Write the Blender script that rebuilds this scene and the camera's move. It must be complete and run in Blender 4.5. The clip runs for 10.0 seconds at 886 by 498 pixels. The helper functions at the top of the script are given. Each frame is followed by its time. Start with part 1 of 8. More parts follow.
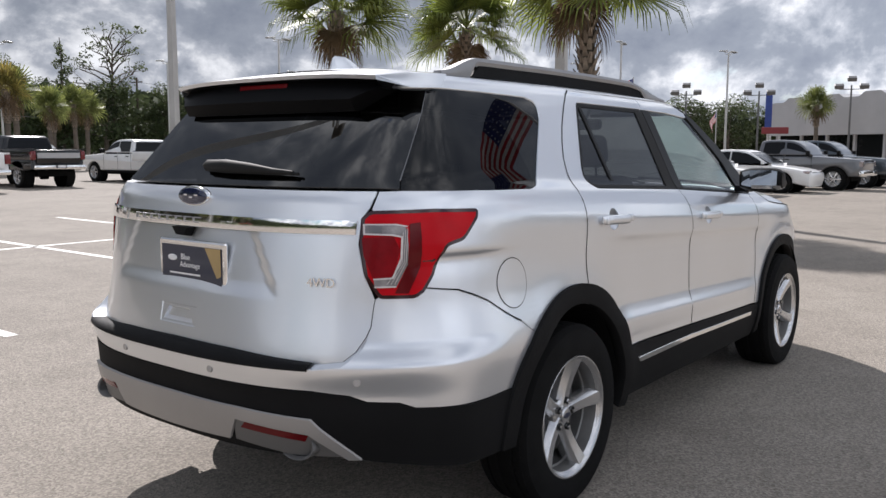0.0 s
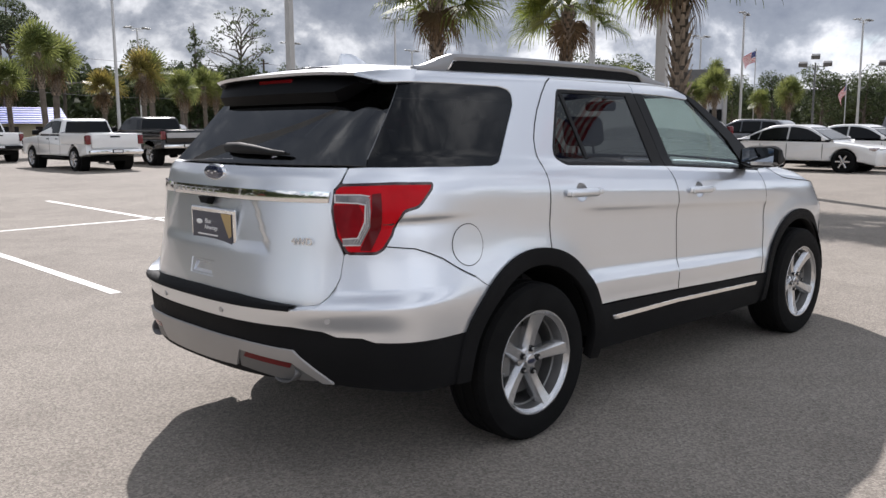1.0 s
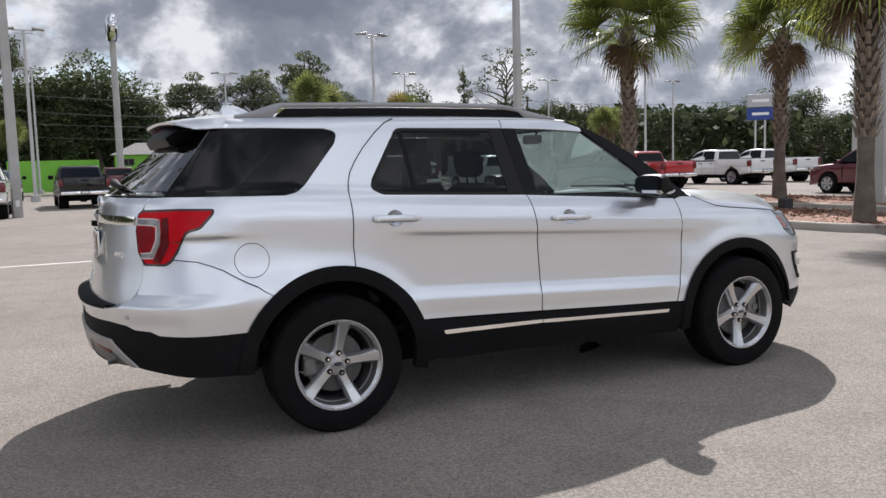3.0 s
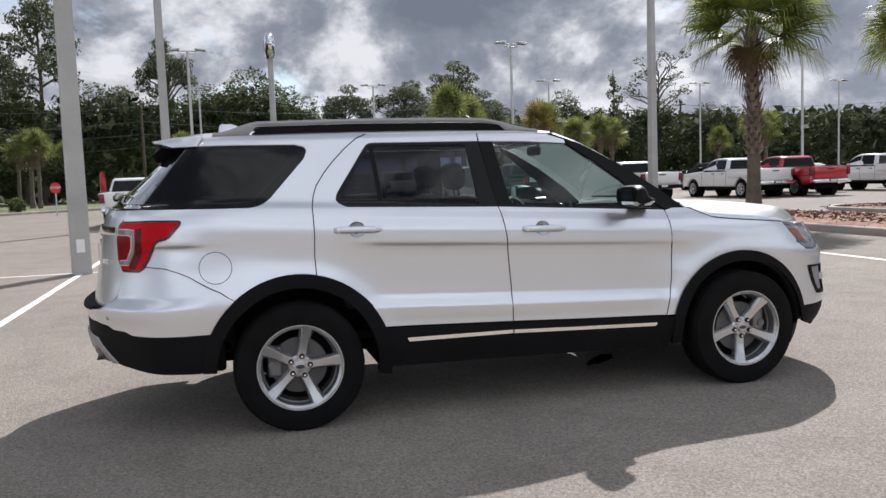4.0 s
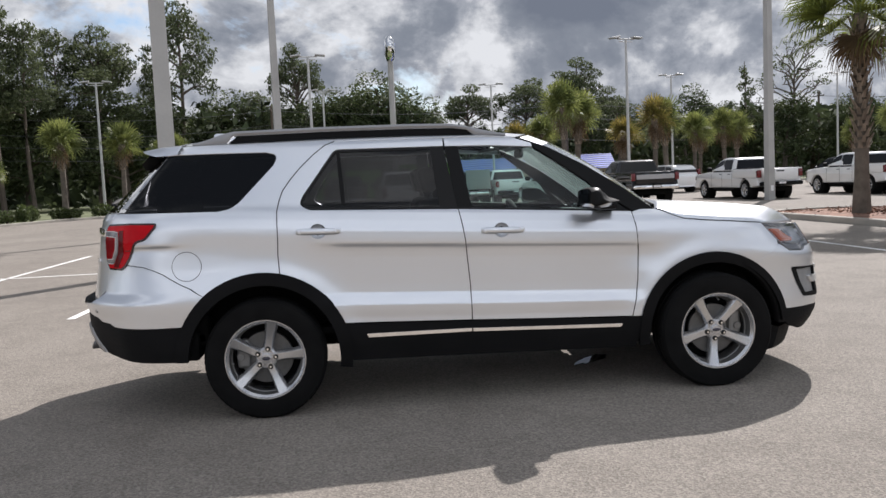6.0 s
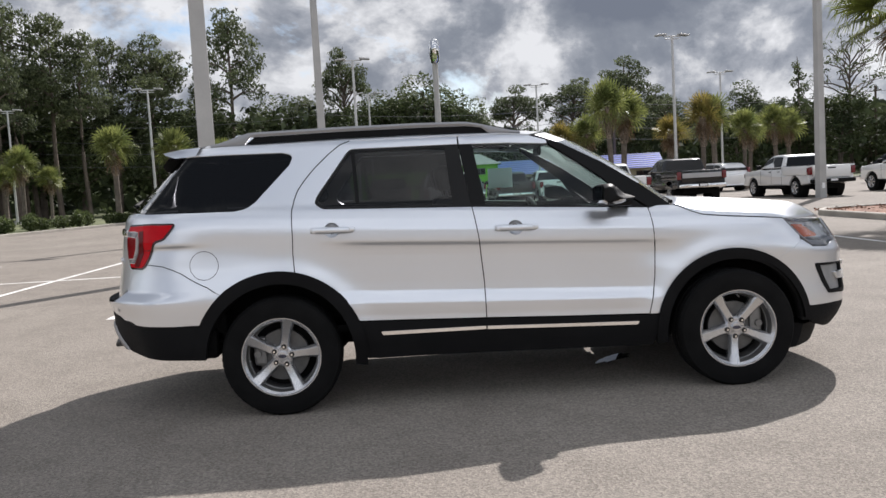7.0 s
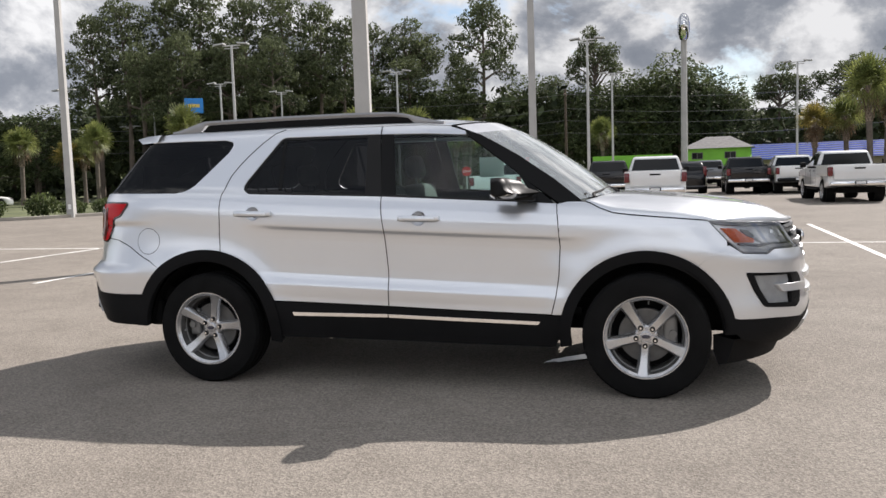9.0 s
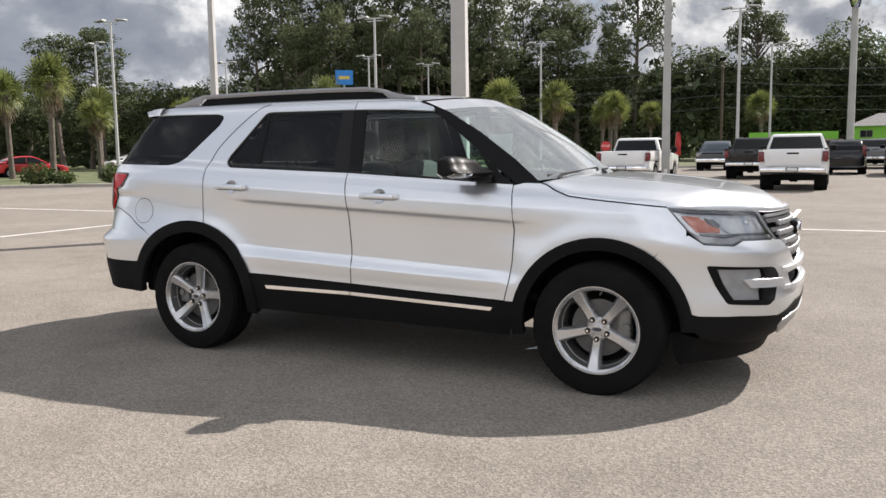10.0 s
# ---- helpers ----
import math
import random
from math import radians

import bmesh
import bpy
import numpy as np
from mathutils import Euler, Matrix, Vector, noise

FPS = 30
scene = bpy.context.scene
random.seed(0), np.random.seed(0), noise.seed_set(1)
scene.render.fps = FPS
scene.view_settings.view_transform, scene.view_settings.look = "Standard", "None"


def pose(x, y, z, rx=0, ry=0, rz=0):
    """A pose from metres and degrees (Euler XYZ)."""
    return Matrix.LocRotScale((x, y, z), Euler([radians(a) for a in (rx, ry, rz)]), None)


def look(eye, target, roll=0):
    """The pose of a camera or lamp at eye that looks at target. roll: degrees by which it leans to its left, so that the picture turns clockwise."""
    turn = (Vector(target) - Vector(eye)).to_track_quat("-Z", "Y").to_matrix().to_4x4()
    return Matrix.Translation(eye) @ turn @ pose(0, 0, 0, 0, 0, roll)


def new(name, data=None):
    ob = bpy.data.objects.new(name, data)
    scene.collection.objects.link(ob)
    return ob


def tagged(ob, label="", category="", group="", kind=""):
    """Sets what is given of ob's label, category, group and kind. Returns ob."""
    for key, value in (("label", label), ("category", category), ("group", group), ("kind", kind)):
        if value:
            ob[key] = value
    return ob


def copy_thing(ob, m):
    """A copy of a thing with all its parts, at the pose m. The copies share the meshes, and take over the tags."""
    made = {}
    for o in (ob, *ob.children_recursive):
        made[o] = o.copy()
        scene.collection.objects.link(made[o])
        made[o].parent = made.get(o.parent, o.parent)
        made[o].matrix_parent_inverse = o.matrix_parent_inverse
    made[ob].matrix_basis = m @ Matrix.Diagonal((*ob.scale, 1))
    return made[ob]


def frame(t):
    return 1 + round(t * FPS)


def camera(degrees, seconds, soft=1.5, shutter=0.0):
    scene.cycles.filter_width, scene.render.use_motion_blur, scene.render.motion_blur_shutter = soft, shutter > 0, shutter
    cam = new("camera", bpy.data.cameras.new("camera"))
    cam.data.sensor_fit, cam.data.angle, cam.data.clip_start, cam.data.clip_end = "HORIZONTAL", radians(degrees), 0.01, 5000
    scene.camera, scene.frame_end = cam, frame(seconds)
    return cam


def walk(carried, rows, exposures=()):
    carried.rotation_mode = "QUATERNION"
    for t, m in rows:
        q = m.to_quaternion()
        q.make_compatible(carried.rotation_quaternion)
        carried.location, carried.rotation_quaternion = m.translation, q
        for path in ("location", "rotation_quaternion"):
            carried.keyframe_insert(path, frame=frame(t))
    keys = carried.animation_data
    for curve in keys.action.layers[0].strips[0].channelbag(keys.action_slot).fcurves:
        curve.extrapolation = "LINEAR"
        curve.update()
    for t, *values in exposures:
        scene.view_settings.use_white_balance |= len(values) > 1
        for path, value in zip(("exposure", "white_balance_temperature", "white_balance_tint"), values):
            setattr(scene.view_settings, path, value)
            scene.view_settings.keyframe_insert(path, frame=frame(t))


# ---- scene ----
cam = camera(55.7, 10.0)
METRES, EYE, TURN = 9.15, 1.405, -52.2
SLOPE = -0.7
ROWS = [
    (0.0, 0.0, 0.0, 0.0, -0.04, -6.38, 0.4),
    (0.5, 0.0211, -0.0345, 0.0024, 3.35, -7.38, 0.95),
    (1.0, 0.0697, -0.0598, 0.0018, 8.16, -7.85, 0.81),
    (1.5, 0.1281, -0.0621, 0.001, 12.41, -7.16, 0.86),
    (2.0, 0.1972, -0.0629, -0.0013, 17.46, -6.53, 1.05),
    (3.5, 0.3897, -0.0227, -0.0048, 32.13, -4.59, 2.14),
    (4.0, 0.4411, 0.0057, -0.0051, 37.62, -4.27, 2.21),
    (4.5, 0.4858, 0.0329, -0.0048, 41.58, -3.85, 2.19),
    (5.0, 0.5131, 0.0598, -0.0054, 43.89, -3.75, 2.0),
    (5.5, 0.5334, 0.0641, -0.005, 45.5, -4.09, 2.19),
    (7.0, 0.5579, 0.0805, -0.0101, 49.77, -3.73, 3.28),
    (7.5, 0.5855, 0.1175, -0.0083, 53.74, -4.21, 2.4),
    (8.0, 0.6279, 0.1629, -0.0096, 57.48, -4.02, 1.33),
    (8.5, 0.6565, 0.2222, -0.012, 62.38, -4.12, 1.72),
    (9.0, 0.6886, 0.2848, -0.0131, 67.7, -4.35, 1.62),
    (9.5, 0.7072, 0.3474, -0.0123, 72.78, -5.13, 1.08),
    (10.0, 0.7128, 0.4133, -0.012, 78.29, -6.0, 0.46),
]
base = pose(0, -0.93, 0.365, SLOPE) @ pose(-4.31, -1.60, EYE - 0.365, 0, 0, TURN)
walk(cam, [(t, base @ pose(METRES * x, METRES * y, METRES * z, 90 + pitch, roll, yaw)) for t, x, y, z, yaw, pitch, roll in ROWS],
     [(0.0, 0.77, 6160, 13), (2.0, 0.83, 6160, 13), (3.5, 0.65, 6140, 12.8), (4.2, 0.68, 6150, 12.7), (5.5, 0.62, 6160, 12.5), (6.8, 0.65, 6220, 12.5), (7.5, 0.78, 6260, 12.5), (8.5, 0.66, 6340, 12.5), (10.0, 0.85, 6440, 12)])

# ---- world, sun and exposure ----
SUN_TO = Vector((0.55, 0.85, 0.90)).normalized()
sun_elev = math.asin(SUN_TO.z)
sun_rot = math.atan2(SUN_TO.x, SUN_TO.y)
world = bpy.data.worlds.new("sky")
scene.world = world
world.use_nodes = True
wn, wl = world.node_tree.nodes, world.node_tree.links
wn.clear()
w_out = wn.new("ShaderNodeOutputWorld")
w_bg = wn.new("ShaderNodeBackground")
w_bg.inputs["Strength"].default_value = 0.078
sky = wn.new("ShaderNodeTexSky")
sky.sky_type = "NISHITA"
sky.sun_disc = False
sky.sun_elevation = sun_elev
sky.sun_rotation = sun_rot
sky.air_density, sky.dust_density = 1.0, 0.7
# broken cumulus over the blue: flat cloud sheet seen in perspective
w_tc = wn.new("ShaderNodeTexCoord")
w_sep = wn.new("ShaderNodeSeparateXYZ")
wl.new(w_tc.outputs["Generated"], w_sep.inputs[0])


def wmath(op, a, b=None, clamp=False):
    n = wn.new("ShaderNodeMath")
    n.operation, n.use_clamp = op, clamp
    for i, v in enumerate((a, b)):
        if v is None:
            continue
        if isinstance(v, (int, float)):
            n.inputs[i].default_value = v
        else:
            wl.new(v, n.inputs[i])
    return n.outputs[0]


w_zc = wmath("MAXIMUM", w_sep.outputs["Z"], 0.0)
w_comb = wn.new("ShaderNodeCombineXYZ")
wl.new(w_sep.outputs["X"], w_comb.inputs[0])
wl.new(w_sep.outputs["Y"], w_comb.inputs[1])
wl.new(wmath("MULTIPLY", w_zc, 1.35), w_comb.inputs[2])


def wnoise(scale, detail, rough, dist=0.0, shift=(0, 0, 0)):
    m = wn.new("ShaderNodeMapping")
    m.inputs["Location"].default_value = shift
    wl.new(w_comb.outputs[0], m.inputs["Vector"])
    n = wn.new("ShaderNodeTexNoise")
    n.inputs["Scale"].default_value = scale
    n.inputs["Detail"].default_value = detail
    n.inputs["Roughness"].default_value = rough
    n.inputs["Distortion"].default_value = dist
    wl.new(m.outputs[0], n.inputs["Vector"])
    return n.outputs["Fac"]


def wramp(fac, stops):
    r = wn.new("ShaderNodeValToRGB")
    wl.new(fac, r.inputs[0])
    while len(r.color_ramp.elements) < len(stops):
        r.color_ramp.elements.new(0.5)
    for e, (p, c) in zip(r.color_ramp.elements, stops):
        e.position, e.color = p, (*c, 1)
    return r.outputs[0]


# broken cumulus: thin edges let the sun through and shine, thick cores stay grey, lumps face the sun
SHIFT = (5.2, 1.3, 0.4)
w_mass = wnoise(2.6, 12, 0.60, 0.25, (2.0, 0.7, 0))
w_cover = wramp(w_mass, [(0.355, (0, 0, 0)), (0.405, (1, 1, 1))])
w_d0 = wnoise(7.0, 11, 0.58, 0.2, SHIFT)
w_d1 = wnoise(7.0, 11, 0.58, 0.2, (SHIFT[0] + 0.018, SHIFT[1] + 0.028, SHIFT[2] + 0.050))
w_rel = wmath("ADD", w_mass, wmath("MULTIPLY", wmath("SUBTRACT", w_d1, w_d0), 0.75))
w_rel = wmath("ADD", w_rel, wmath("MULTIPLY", wmath("SUBTRACT", w_d0, 0.5), 0.42), True)
w_body = wramp(w_rel, [(0.375, (8.3, 8.3, 8.2)), (0.425, (6.2, 6.25, 6.3)), (0.465, (4.0, 4.17, 4.45)), (0.52, (2.65, 2.87, 3.22)), (0.65, (1.85, 2.06, 2.48))])
# clouds away from the sun are lit full in the face, those towards it show their shaded undersides
w_face = wmath("MULTIPLY_ADD", w_sep.outputs["Y"], -0.50)
w_face.node.inputs[2].default_value = 1.28
w_lit = wn.new("ShaderNodeVectorMath")
w_lit.operation = "SCALE"
wl.new(w_body, w_lit.inputs[0])
wl.new(w_face, w_lit.inputs["Scale"])
w_body = w_lit.outputs[0]
w_mix = wn.new("ShaderNodeMixRGB")
wl.new(w_cover, w_mix.inputs[0])
wl.new(sky.outputs[0], w_mix.inputs[1])
wl.new(w_body, w_mix.inputs[2])
wl.new(w_mix.outputs[0], w_bg.inputs["Color"])
wl.new(w_bg.outputs[0], w_out.inputs[0])

sun = new("sun", bpy.data.lights.new("sun", "SUN"))
sun.data.energy = 5.0
sun.data.angle = radians(0.6)
sun.data.color = (1.0, 0.935, 0.87)
sun.matrix_world = look((30, 46, 50), (30 - SUN_TO.x, 46 - SUN_TO.y, 50 - SUN_TO.z))

# ---- materials ----
def mk(name, base, rough=0.5, metal=0.0, coat=0.0, var=0.12, scale=3.0, fine=60.0, bump=0.0, bscale=120.0, spec=0.5, trans=0.0, hue=None, rand=0.0, thin=0.0):
    """A procedural surface: base colour varied at two scales, roughness wear and fine relief."""
    m = bpy.data.materials.new(name)
    m.use_nodes = True
    nt = m.node_tree
    n, l = nt.nodes, nt.links
    b = n["Principled BSDF"]
    b.inputs["Roughness"].default_value = rough
    b.inputs["Metallic"].default_value = metal
    b.inputs["Coat Weight"].default_value = coat
    b.inputs["Coat Roughness"].default_value = 0.03
    b.inputs["Specular IOR Level"].default_value = spec
    if trans:
        b.inputs["Transmission Weight"].default_value = trans
    tc = n.new("ShaderNodeTexCoord")

    def noise(sc, det):
        t = n.new("ShaderNodeTexNoise")
        t.inputs["Scale"].default_value, t.inputs["Detail"].default_value = sc, det
        l.new(tc.outputs["Object"], t.inputs["Vector"])
        return t.outputs["Fac"]

    lo = tuple(c * (1 - var) for c in base)
    hi = tuple(min(1, c * (1 + var)) for c in (hue or base))
    r = n.new("ShaderNodeValToRGB")
    r.color_ramp.elements[0].position, r.color_ramp.elements[0].color = 0.3, (*lo, 1)
    r.color_ramp.elements[1].position, r.color_ramp.elements[1].color = 0.7, (*hi, 1)
    l.new(noise(scale, 4), r.inputs[0])
    f = n.new("ShaderNodeMixRGB")
    f.blend_type = "MULTIPLY"
    f.inputs[0].default_value = min(1.0, var * 2)
    l.new(r.outputs[0], f.inputs[1])
    g = n.new("ShaderNodeValToRGB")
    g.color_ramp.elements[0].position, g.color_ramp.elements[0].color = 0.25, (0.75, 0.75, 0.75, 1)
    g.color_ramp.elements[1].position, g.color_ramp.elements[1].color = 0.7, (1, 1, 1, 1)
    l.new(noise(fine, 6), g.inputs[0])
    l.new(g.outputs[0], f.inputs[2])
    out = f.outputs[0]
    if rand:
        oi = n.new("ShaderNodeNewGeometry")
        hs = n.new("ShaderNodeHueSaturation")
        ma = n.new("ShaderNodeMapRange")
        ma.inputs["To Min"].default_value, ma.inputs["To Max"].default_value = 1 - rand, 1 + rand
        l.new(oi.outputs["Random Per Island"], ma.inputs["Value"])
        l.new(ma.outputs[0], hs.inputs["Value"])
        l.new(out, hs.inputs["Color"])
        out = hs.outputs[0]
    l.new(out, b.inputs["Base Color"])
    if thin:
        # leaf blades let part of the light through
        tl = n.new("ShaderNodeBsdfTranslucent")
        l.new(out, tl.inputs[0])
        mx = n.new("ShaderNodeMixShader")
        mx.inputs[0].default_value = thin
        l.new(b.outputs[0], mx.inputs[1])
        l.new(tl.outputs[0], mx.inputs[2])
        l.new(mx.outputs[0], n["Material Output"].inputs[0])
    if bump:
        bp = n.new("ShaderNodeBump")
        bp.inputs["Strength"].default_value = bump
        bp.inputs["Distance"].default_value = 0.01
        l.new(noise(bscale, 8), bp.inputs["Height"])
        l.new(bp.outputs[0], b.inputs["Normal"])
    return m


def glassy(name, tint, gloss=0.0, rough=0.0, ior=1.5, dust=0.0):
    """Thin tinted pane: tinted see-through and a mirror share by Fresnel."""
    m = bpy.data.materials.new(name)
    m.use_nodes = True
    n, l = m.node_tree.nodes, m.node_tree.links
    n.clear()
    out = n.new("ShaderNodeOutputMaterial")
    t = n.new("ShaderNodeBsdfTransparent")
    t.inputs[0].default_value = (*tint, 1)
    g = n.new("ShaderNodeBsdfGlossy")
    g.inputs["Roughness"].default_value = rough
    g.inputs["Color"].default_value = (1, 1, 1, 1)
    fr = n.new("ShaderNodeFresnel")
    fr.inputs["IOR"].default_value = ior
    ad = n.new("ShaderNodeMath")
    ad.operation, ad.use_clamp = "ADD", True
    l.new(fr.outputs[0], ad.inputs[0])
    ad.inputs[1].default_value = gloss
    mx = n.new("ShaderNodeMixShader")
    l.new(ad.outputs[0], mx.inputs[0])
    l.new(t.outputs[0], mx.inputs[1])
    l.new(g.outputs[0], mx.inputs[2])
    if dust:
        # a thin film of dust that the sun lights from either side
        film = n.new("ShaderNodeAddShader")
        df, tl = n.new("ShaderNodeBsdfDiffuse"), n.new("ShaderNodeBsdfTranslucent")
        df.inputs[0].default_value = (.52, .56, .56, 1)
        tl.inputs[0].default_value = (.40, .45, .44, 1)
        l.new(df.outputs[0], film.inputs[0])
        l.new(tl.outputs[0], film.inputs[1])
        dm = n.new("ShaderNodeMixShader")
        dm.inputs[0].default_value = dust
        l.new(mx.outputs[0], dm.inputs[1])
        l.new(film.outputs[0], dm.inputs[2])
        l.new(dm.outputs[0], out.inputs[0])
        return m
    l.new(mx.outputs[0], out.inputs[0])
    return m


M_SILVER = mk("silver_paint", (0.715, 0.735, 0.765), 0.31, 0.80, 0.9, 0.015, 1.5, 900)
M_BLACKPL = mk("black_plastic", (0.0075, 0.0075, 0.008), 0.66, 0, 0, 0.15, 4, 300, 0.25, 700, 0.12)
M_BLACKGL = mk("black_gloss", (0.006, 0.006, 0.0065), 0.25, 0, 0.0, 0.05, spec=0.16)
M_PILLAR = mk("black_pillar", (0.008, 0.008, 0.008), 0.42, 0, 0, 0.05, spec=0.12)
M_BARS = mk("grille_dark", (0.05, 0.05, 0.052), 0.35, 0.4, 0, 0.05)
M_GRILLE = mk("grille_grey", (0.16, 0.16, 0.165), 0.35, 0.6, 0, 0.05)
M_UNDER = mk("gloss_black_trim", (0.0030, 0.0030, 0.0034), 0.45, 0, 0, 0.05, spec=0.08)
M_TINTM = mk("mirror_glass", (0.30, 0.32, 0.35), 0.03, 1.0, 0, 0.02)
M_SEAL = mk("rubber_seal", (0.012, 0.012, 0.012), 0.7, 0, 0, 0.1, 5, 90, 0, 100, 0.25)
M_TYRE = mk("tyre_rubber", (0.009, 0.009, 0.009), 0.85, 0, 0, 0.2, 8, 150, 0.3, 300, 0.1)
M_ALLOY = mk("alloy_silver", (0.56, 0.56, 0.565), 0.26, 0.85, 0.3, 0.03, 4, 200)
M_DISC = mk("brake_steel", (0.13, 0.128, 0.125), 0.5, 0.8, 0, 0.15, 20, 200)
M_BARREL = mk("dusty_barrel", (0.21, 0.207, 0.20), 0.5, 0.7, 0, 0.15, 12, 150)
M_CHROME = mk("chrome", (0.82, 0.82, 0.82), 0.06, 1.0, 0, 0.02)
M_SATIN = mk("satin_silver", (0.42, 0.42, 0.425), 0.38, 0.6, 0, 0.03, 3, 300)
M_SKID = mk("skid_grey", (0.33, 0.318, 0.308), 0.45, 0.45, 0, 0.06, 3, 200)
# the skid grey again, darkened in its colour for the shade under the bumper
M_SKID_SHADE = mk("shaded_skid_grey", (0.13, 0.127, 0.124), 0.5, 0.3, 0, 0.08, 3, 200)
M_RAIL = mk("rail_grey", (0.30, 0.30, 0.305), 0.40, 0.6, 0, 0.04, 3, 300)
# near-black colour that stands in for the dark of hollows and hidden insides
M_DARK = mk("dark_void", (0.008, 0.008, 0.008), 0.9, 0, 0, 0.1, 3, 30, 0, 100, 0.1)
M_REDL = mk("red_lens", (0.50, 0.004, 0.010), 0.16, 0, 0.0, 0.10, 10, 120, spec=0.12)
M_REDD = mk("red_lens_dark", (0.11, 0.003, 0.005), 0.12, 0, 0.0, 0.15, 10, 120, spec=0.2)
M_REDB = mk("red_lens_border", (0.030, 0.002, 0.003), 0.12, 0, 0.3, 0.05, 10, 120)
M_REDM = mk("red_lens_block", (0.20, 0.004, 0.008), 0.14, 0, 0.0, 0.20, 16, 120, spec=0.15)
M_CLEARL = mk("clear_reflector", (0.40, 0.35, 0.345), 0.18, 0.6, 0.2, 0.2, 25, 200)
M_STRIP = mk("clear_strip", (0.25, 0.235, 0.235), 0.25, 0.3, 0.1, 0.35, 25, 160)
M_EDGE = mk("clear_edge", (0.62, 0.56, 0.55), 0.25, 0.2, 0.1, 0.1, 25, 160)
M_FOG = mk("fog_lens", (0.30, 0.31, 0.32), 0.3, 0.3, 0.3, 0.15, 15, 160)
M_AMBER = mk("amber_lens", (0.70, 0.13, 0.02), 0.12, 0, 0.3, 0.05)
M_LAMPIN = mk("lamp_reflector", (0.93, 0.935, 0.94), 0.22, 0.55, 0.3, 0.08, 14, 100)
M_LENS = glassy("lens_cover", (0.93, 0.94, 0.95), 0.06)
M_PRIV = glassy("privacy_glass", (0.030, 0.030, 0.032), 0.0, 0.0, 1.33)
M_REAR = glassy("rear_door_glass", (0.20, 0.205, 0.21), 0.0, 0.0, 1.35)
M_CLEAR = glassy("front_door_glass", (0.74, 0.90, 0.86), 0.0, 0.0, 1.40)
M_WIND = glassy("windscreen_glass", (0.84, 0.95, 0.93), 0.28, dust=0.14)
M_TAILGL = glassy("rear_glass", (0.030, 0.030, 0.032), 0.0, 0.0, 1.72)
M_BG_GLASS = mk("parked_car_glass", (0.008, 0.009, 0.010), 0.10, 0, 0.0, 0.05, spec=0.22)
M_SEAT = mk("seat_cloth", (0.06, 0.058, 0.056), 0.85, 0, 0, 0.15, 8, 200, 0.3, 300)
M_DASH = mk("dash_plastic", (0.035, 0.035, 0.036), 0.7, 0, 0, 0.15, 6, 200)
M_HEADL = mk("headliner", (0.25, 0.245, 0.235), 0.9, 0, 0, 0.05)
M_PLATE = mk("plate_navy", (0.012, 0.018, 0.045), 0.3, 0, 0.3, 0.1)
M_GOLD = mk("plate_tan", (0.42, 0.30, 0.13), 0.4)
M_WHITE = mk("white_print", (0.78, 0.78, 0.78), 0.5, var=0.03)
M_NAVY = mk("badge_navy", (0.010, 0.016, 0.05), 0.12, 0, 1.0, 0.03)

# ---- mesh helpers ----
from mathutils.geometry import delaunay_2d_cdt


def ob_from(name, verts, faces, mat, parent=None, label="", smooth=True, normals=None):
    me = bpy.data.meshes.new(name)
    me.from_pydata([tuple(v) for v in verts], [], faces)
    me.polygons.foreach_set("use_smooth", [smooth] * len(me.polygons))
    me.materials.append(mat)
    if normals is not None:
        me.normals_split_custom_set_from_vertices([tuple(v) for v in normals])
    ob = new(name, me)
    if parent:
        ob.parent = parent
    if label:
        tagged(ob, label)
    return ob


def part(name, bm, material, parent, label="", smooth=False, angle=40):
    me = bpy.data.meshes.new(name)
    bmesh.ops.recalc_face_normals(bm, faces=bm.faces)
    if smooth:
        for f in bm.faces:
            f.smooth = True
        for e in bm.edges:
            if len(e.link_faces) == 2 and e.calc_face_angle(0) > radians(angle):
                e.smooth = False
    bm.to_mesh(me)
    bm.free()
    me.materials.append(material)
    ob = new(name, me)
    if parent:
        ob.parent = parent
    if label:
        tagged(ob, label)
    return ob


def copy_at(ob, m):
    """A copy at m, whatever the scale of the first one."""
    return copy_thing(ob, m @ Matrix.Diagonal((1 / ob.scale[0], 1 / ob.scale[1], 1 / ob.scale[2], 1)))


def empty(name, loc=(0, 0, 0), rz=0, parent=None):
    e = new(name)
    e.empty_display_size = 0.2
    e.matrix_world = pose(*loc, 0, 0, rz)
    if parent:
        e.parent = parent
    return e


def add_box(bm, c, s, bevel=0.0, seg=2, m=None):
    r = bmesh.ops.create_cube(bm, size=1.0)
    vs = r["verts"]
    for v in vs:
        v.co = Vector((v.co.x * s[0] + c[0], v.co.y * s[1] + c[1], v.co.z * s[2] + c[2]))
    if bevel:
        es = list({e for v in vs for e in v.link_edges})
        g = bmesh.ops.bevel(bm, geom=es, offset=bevel, segments=seg, profile=0.5, affect="EDGES")
        vs = list({v for f in g["faces"] for v in f.verts} | {v for v in vs if v.is_valid})
    if m is not None:
        bmesh.ops.transform(bm, matrix=m, verts=vs)
    return vs


def add_cyl(bm, p0, p1, r0, r1=None, seg=16, caps=True):
    p0, p1 = Vector(p0), Vector(p1)
    d = p1 - p0
    m = Matrix.Translation((p0 + p1) / 2) @ d.to_track_quat("Z", "Y").to_matrix().to_4x4()
    bmesh.ops.create_cone(bm, cap_ends=caps, segments=seg, radius1=r0, radius2=r0 if r1 is None else r1, depth=d.length, matrix=m)


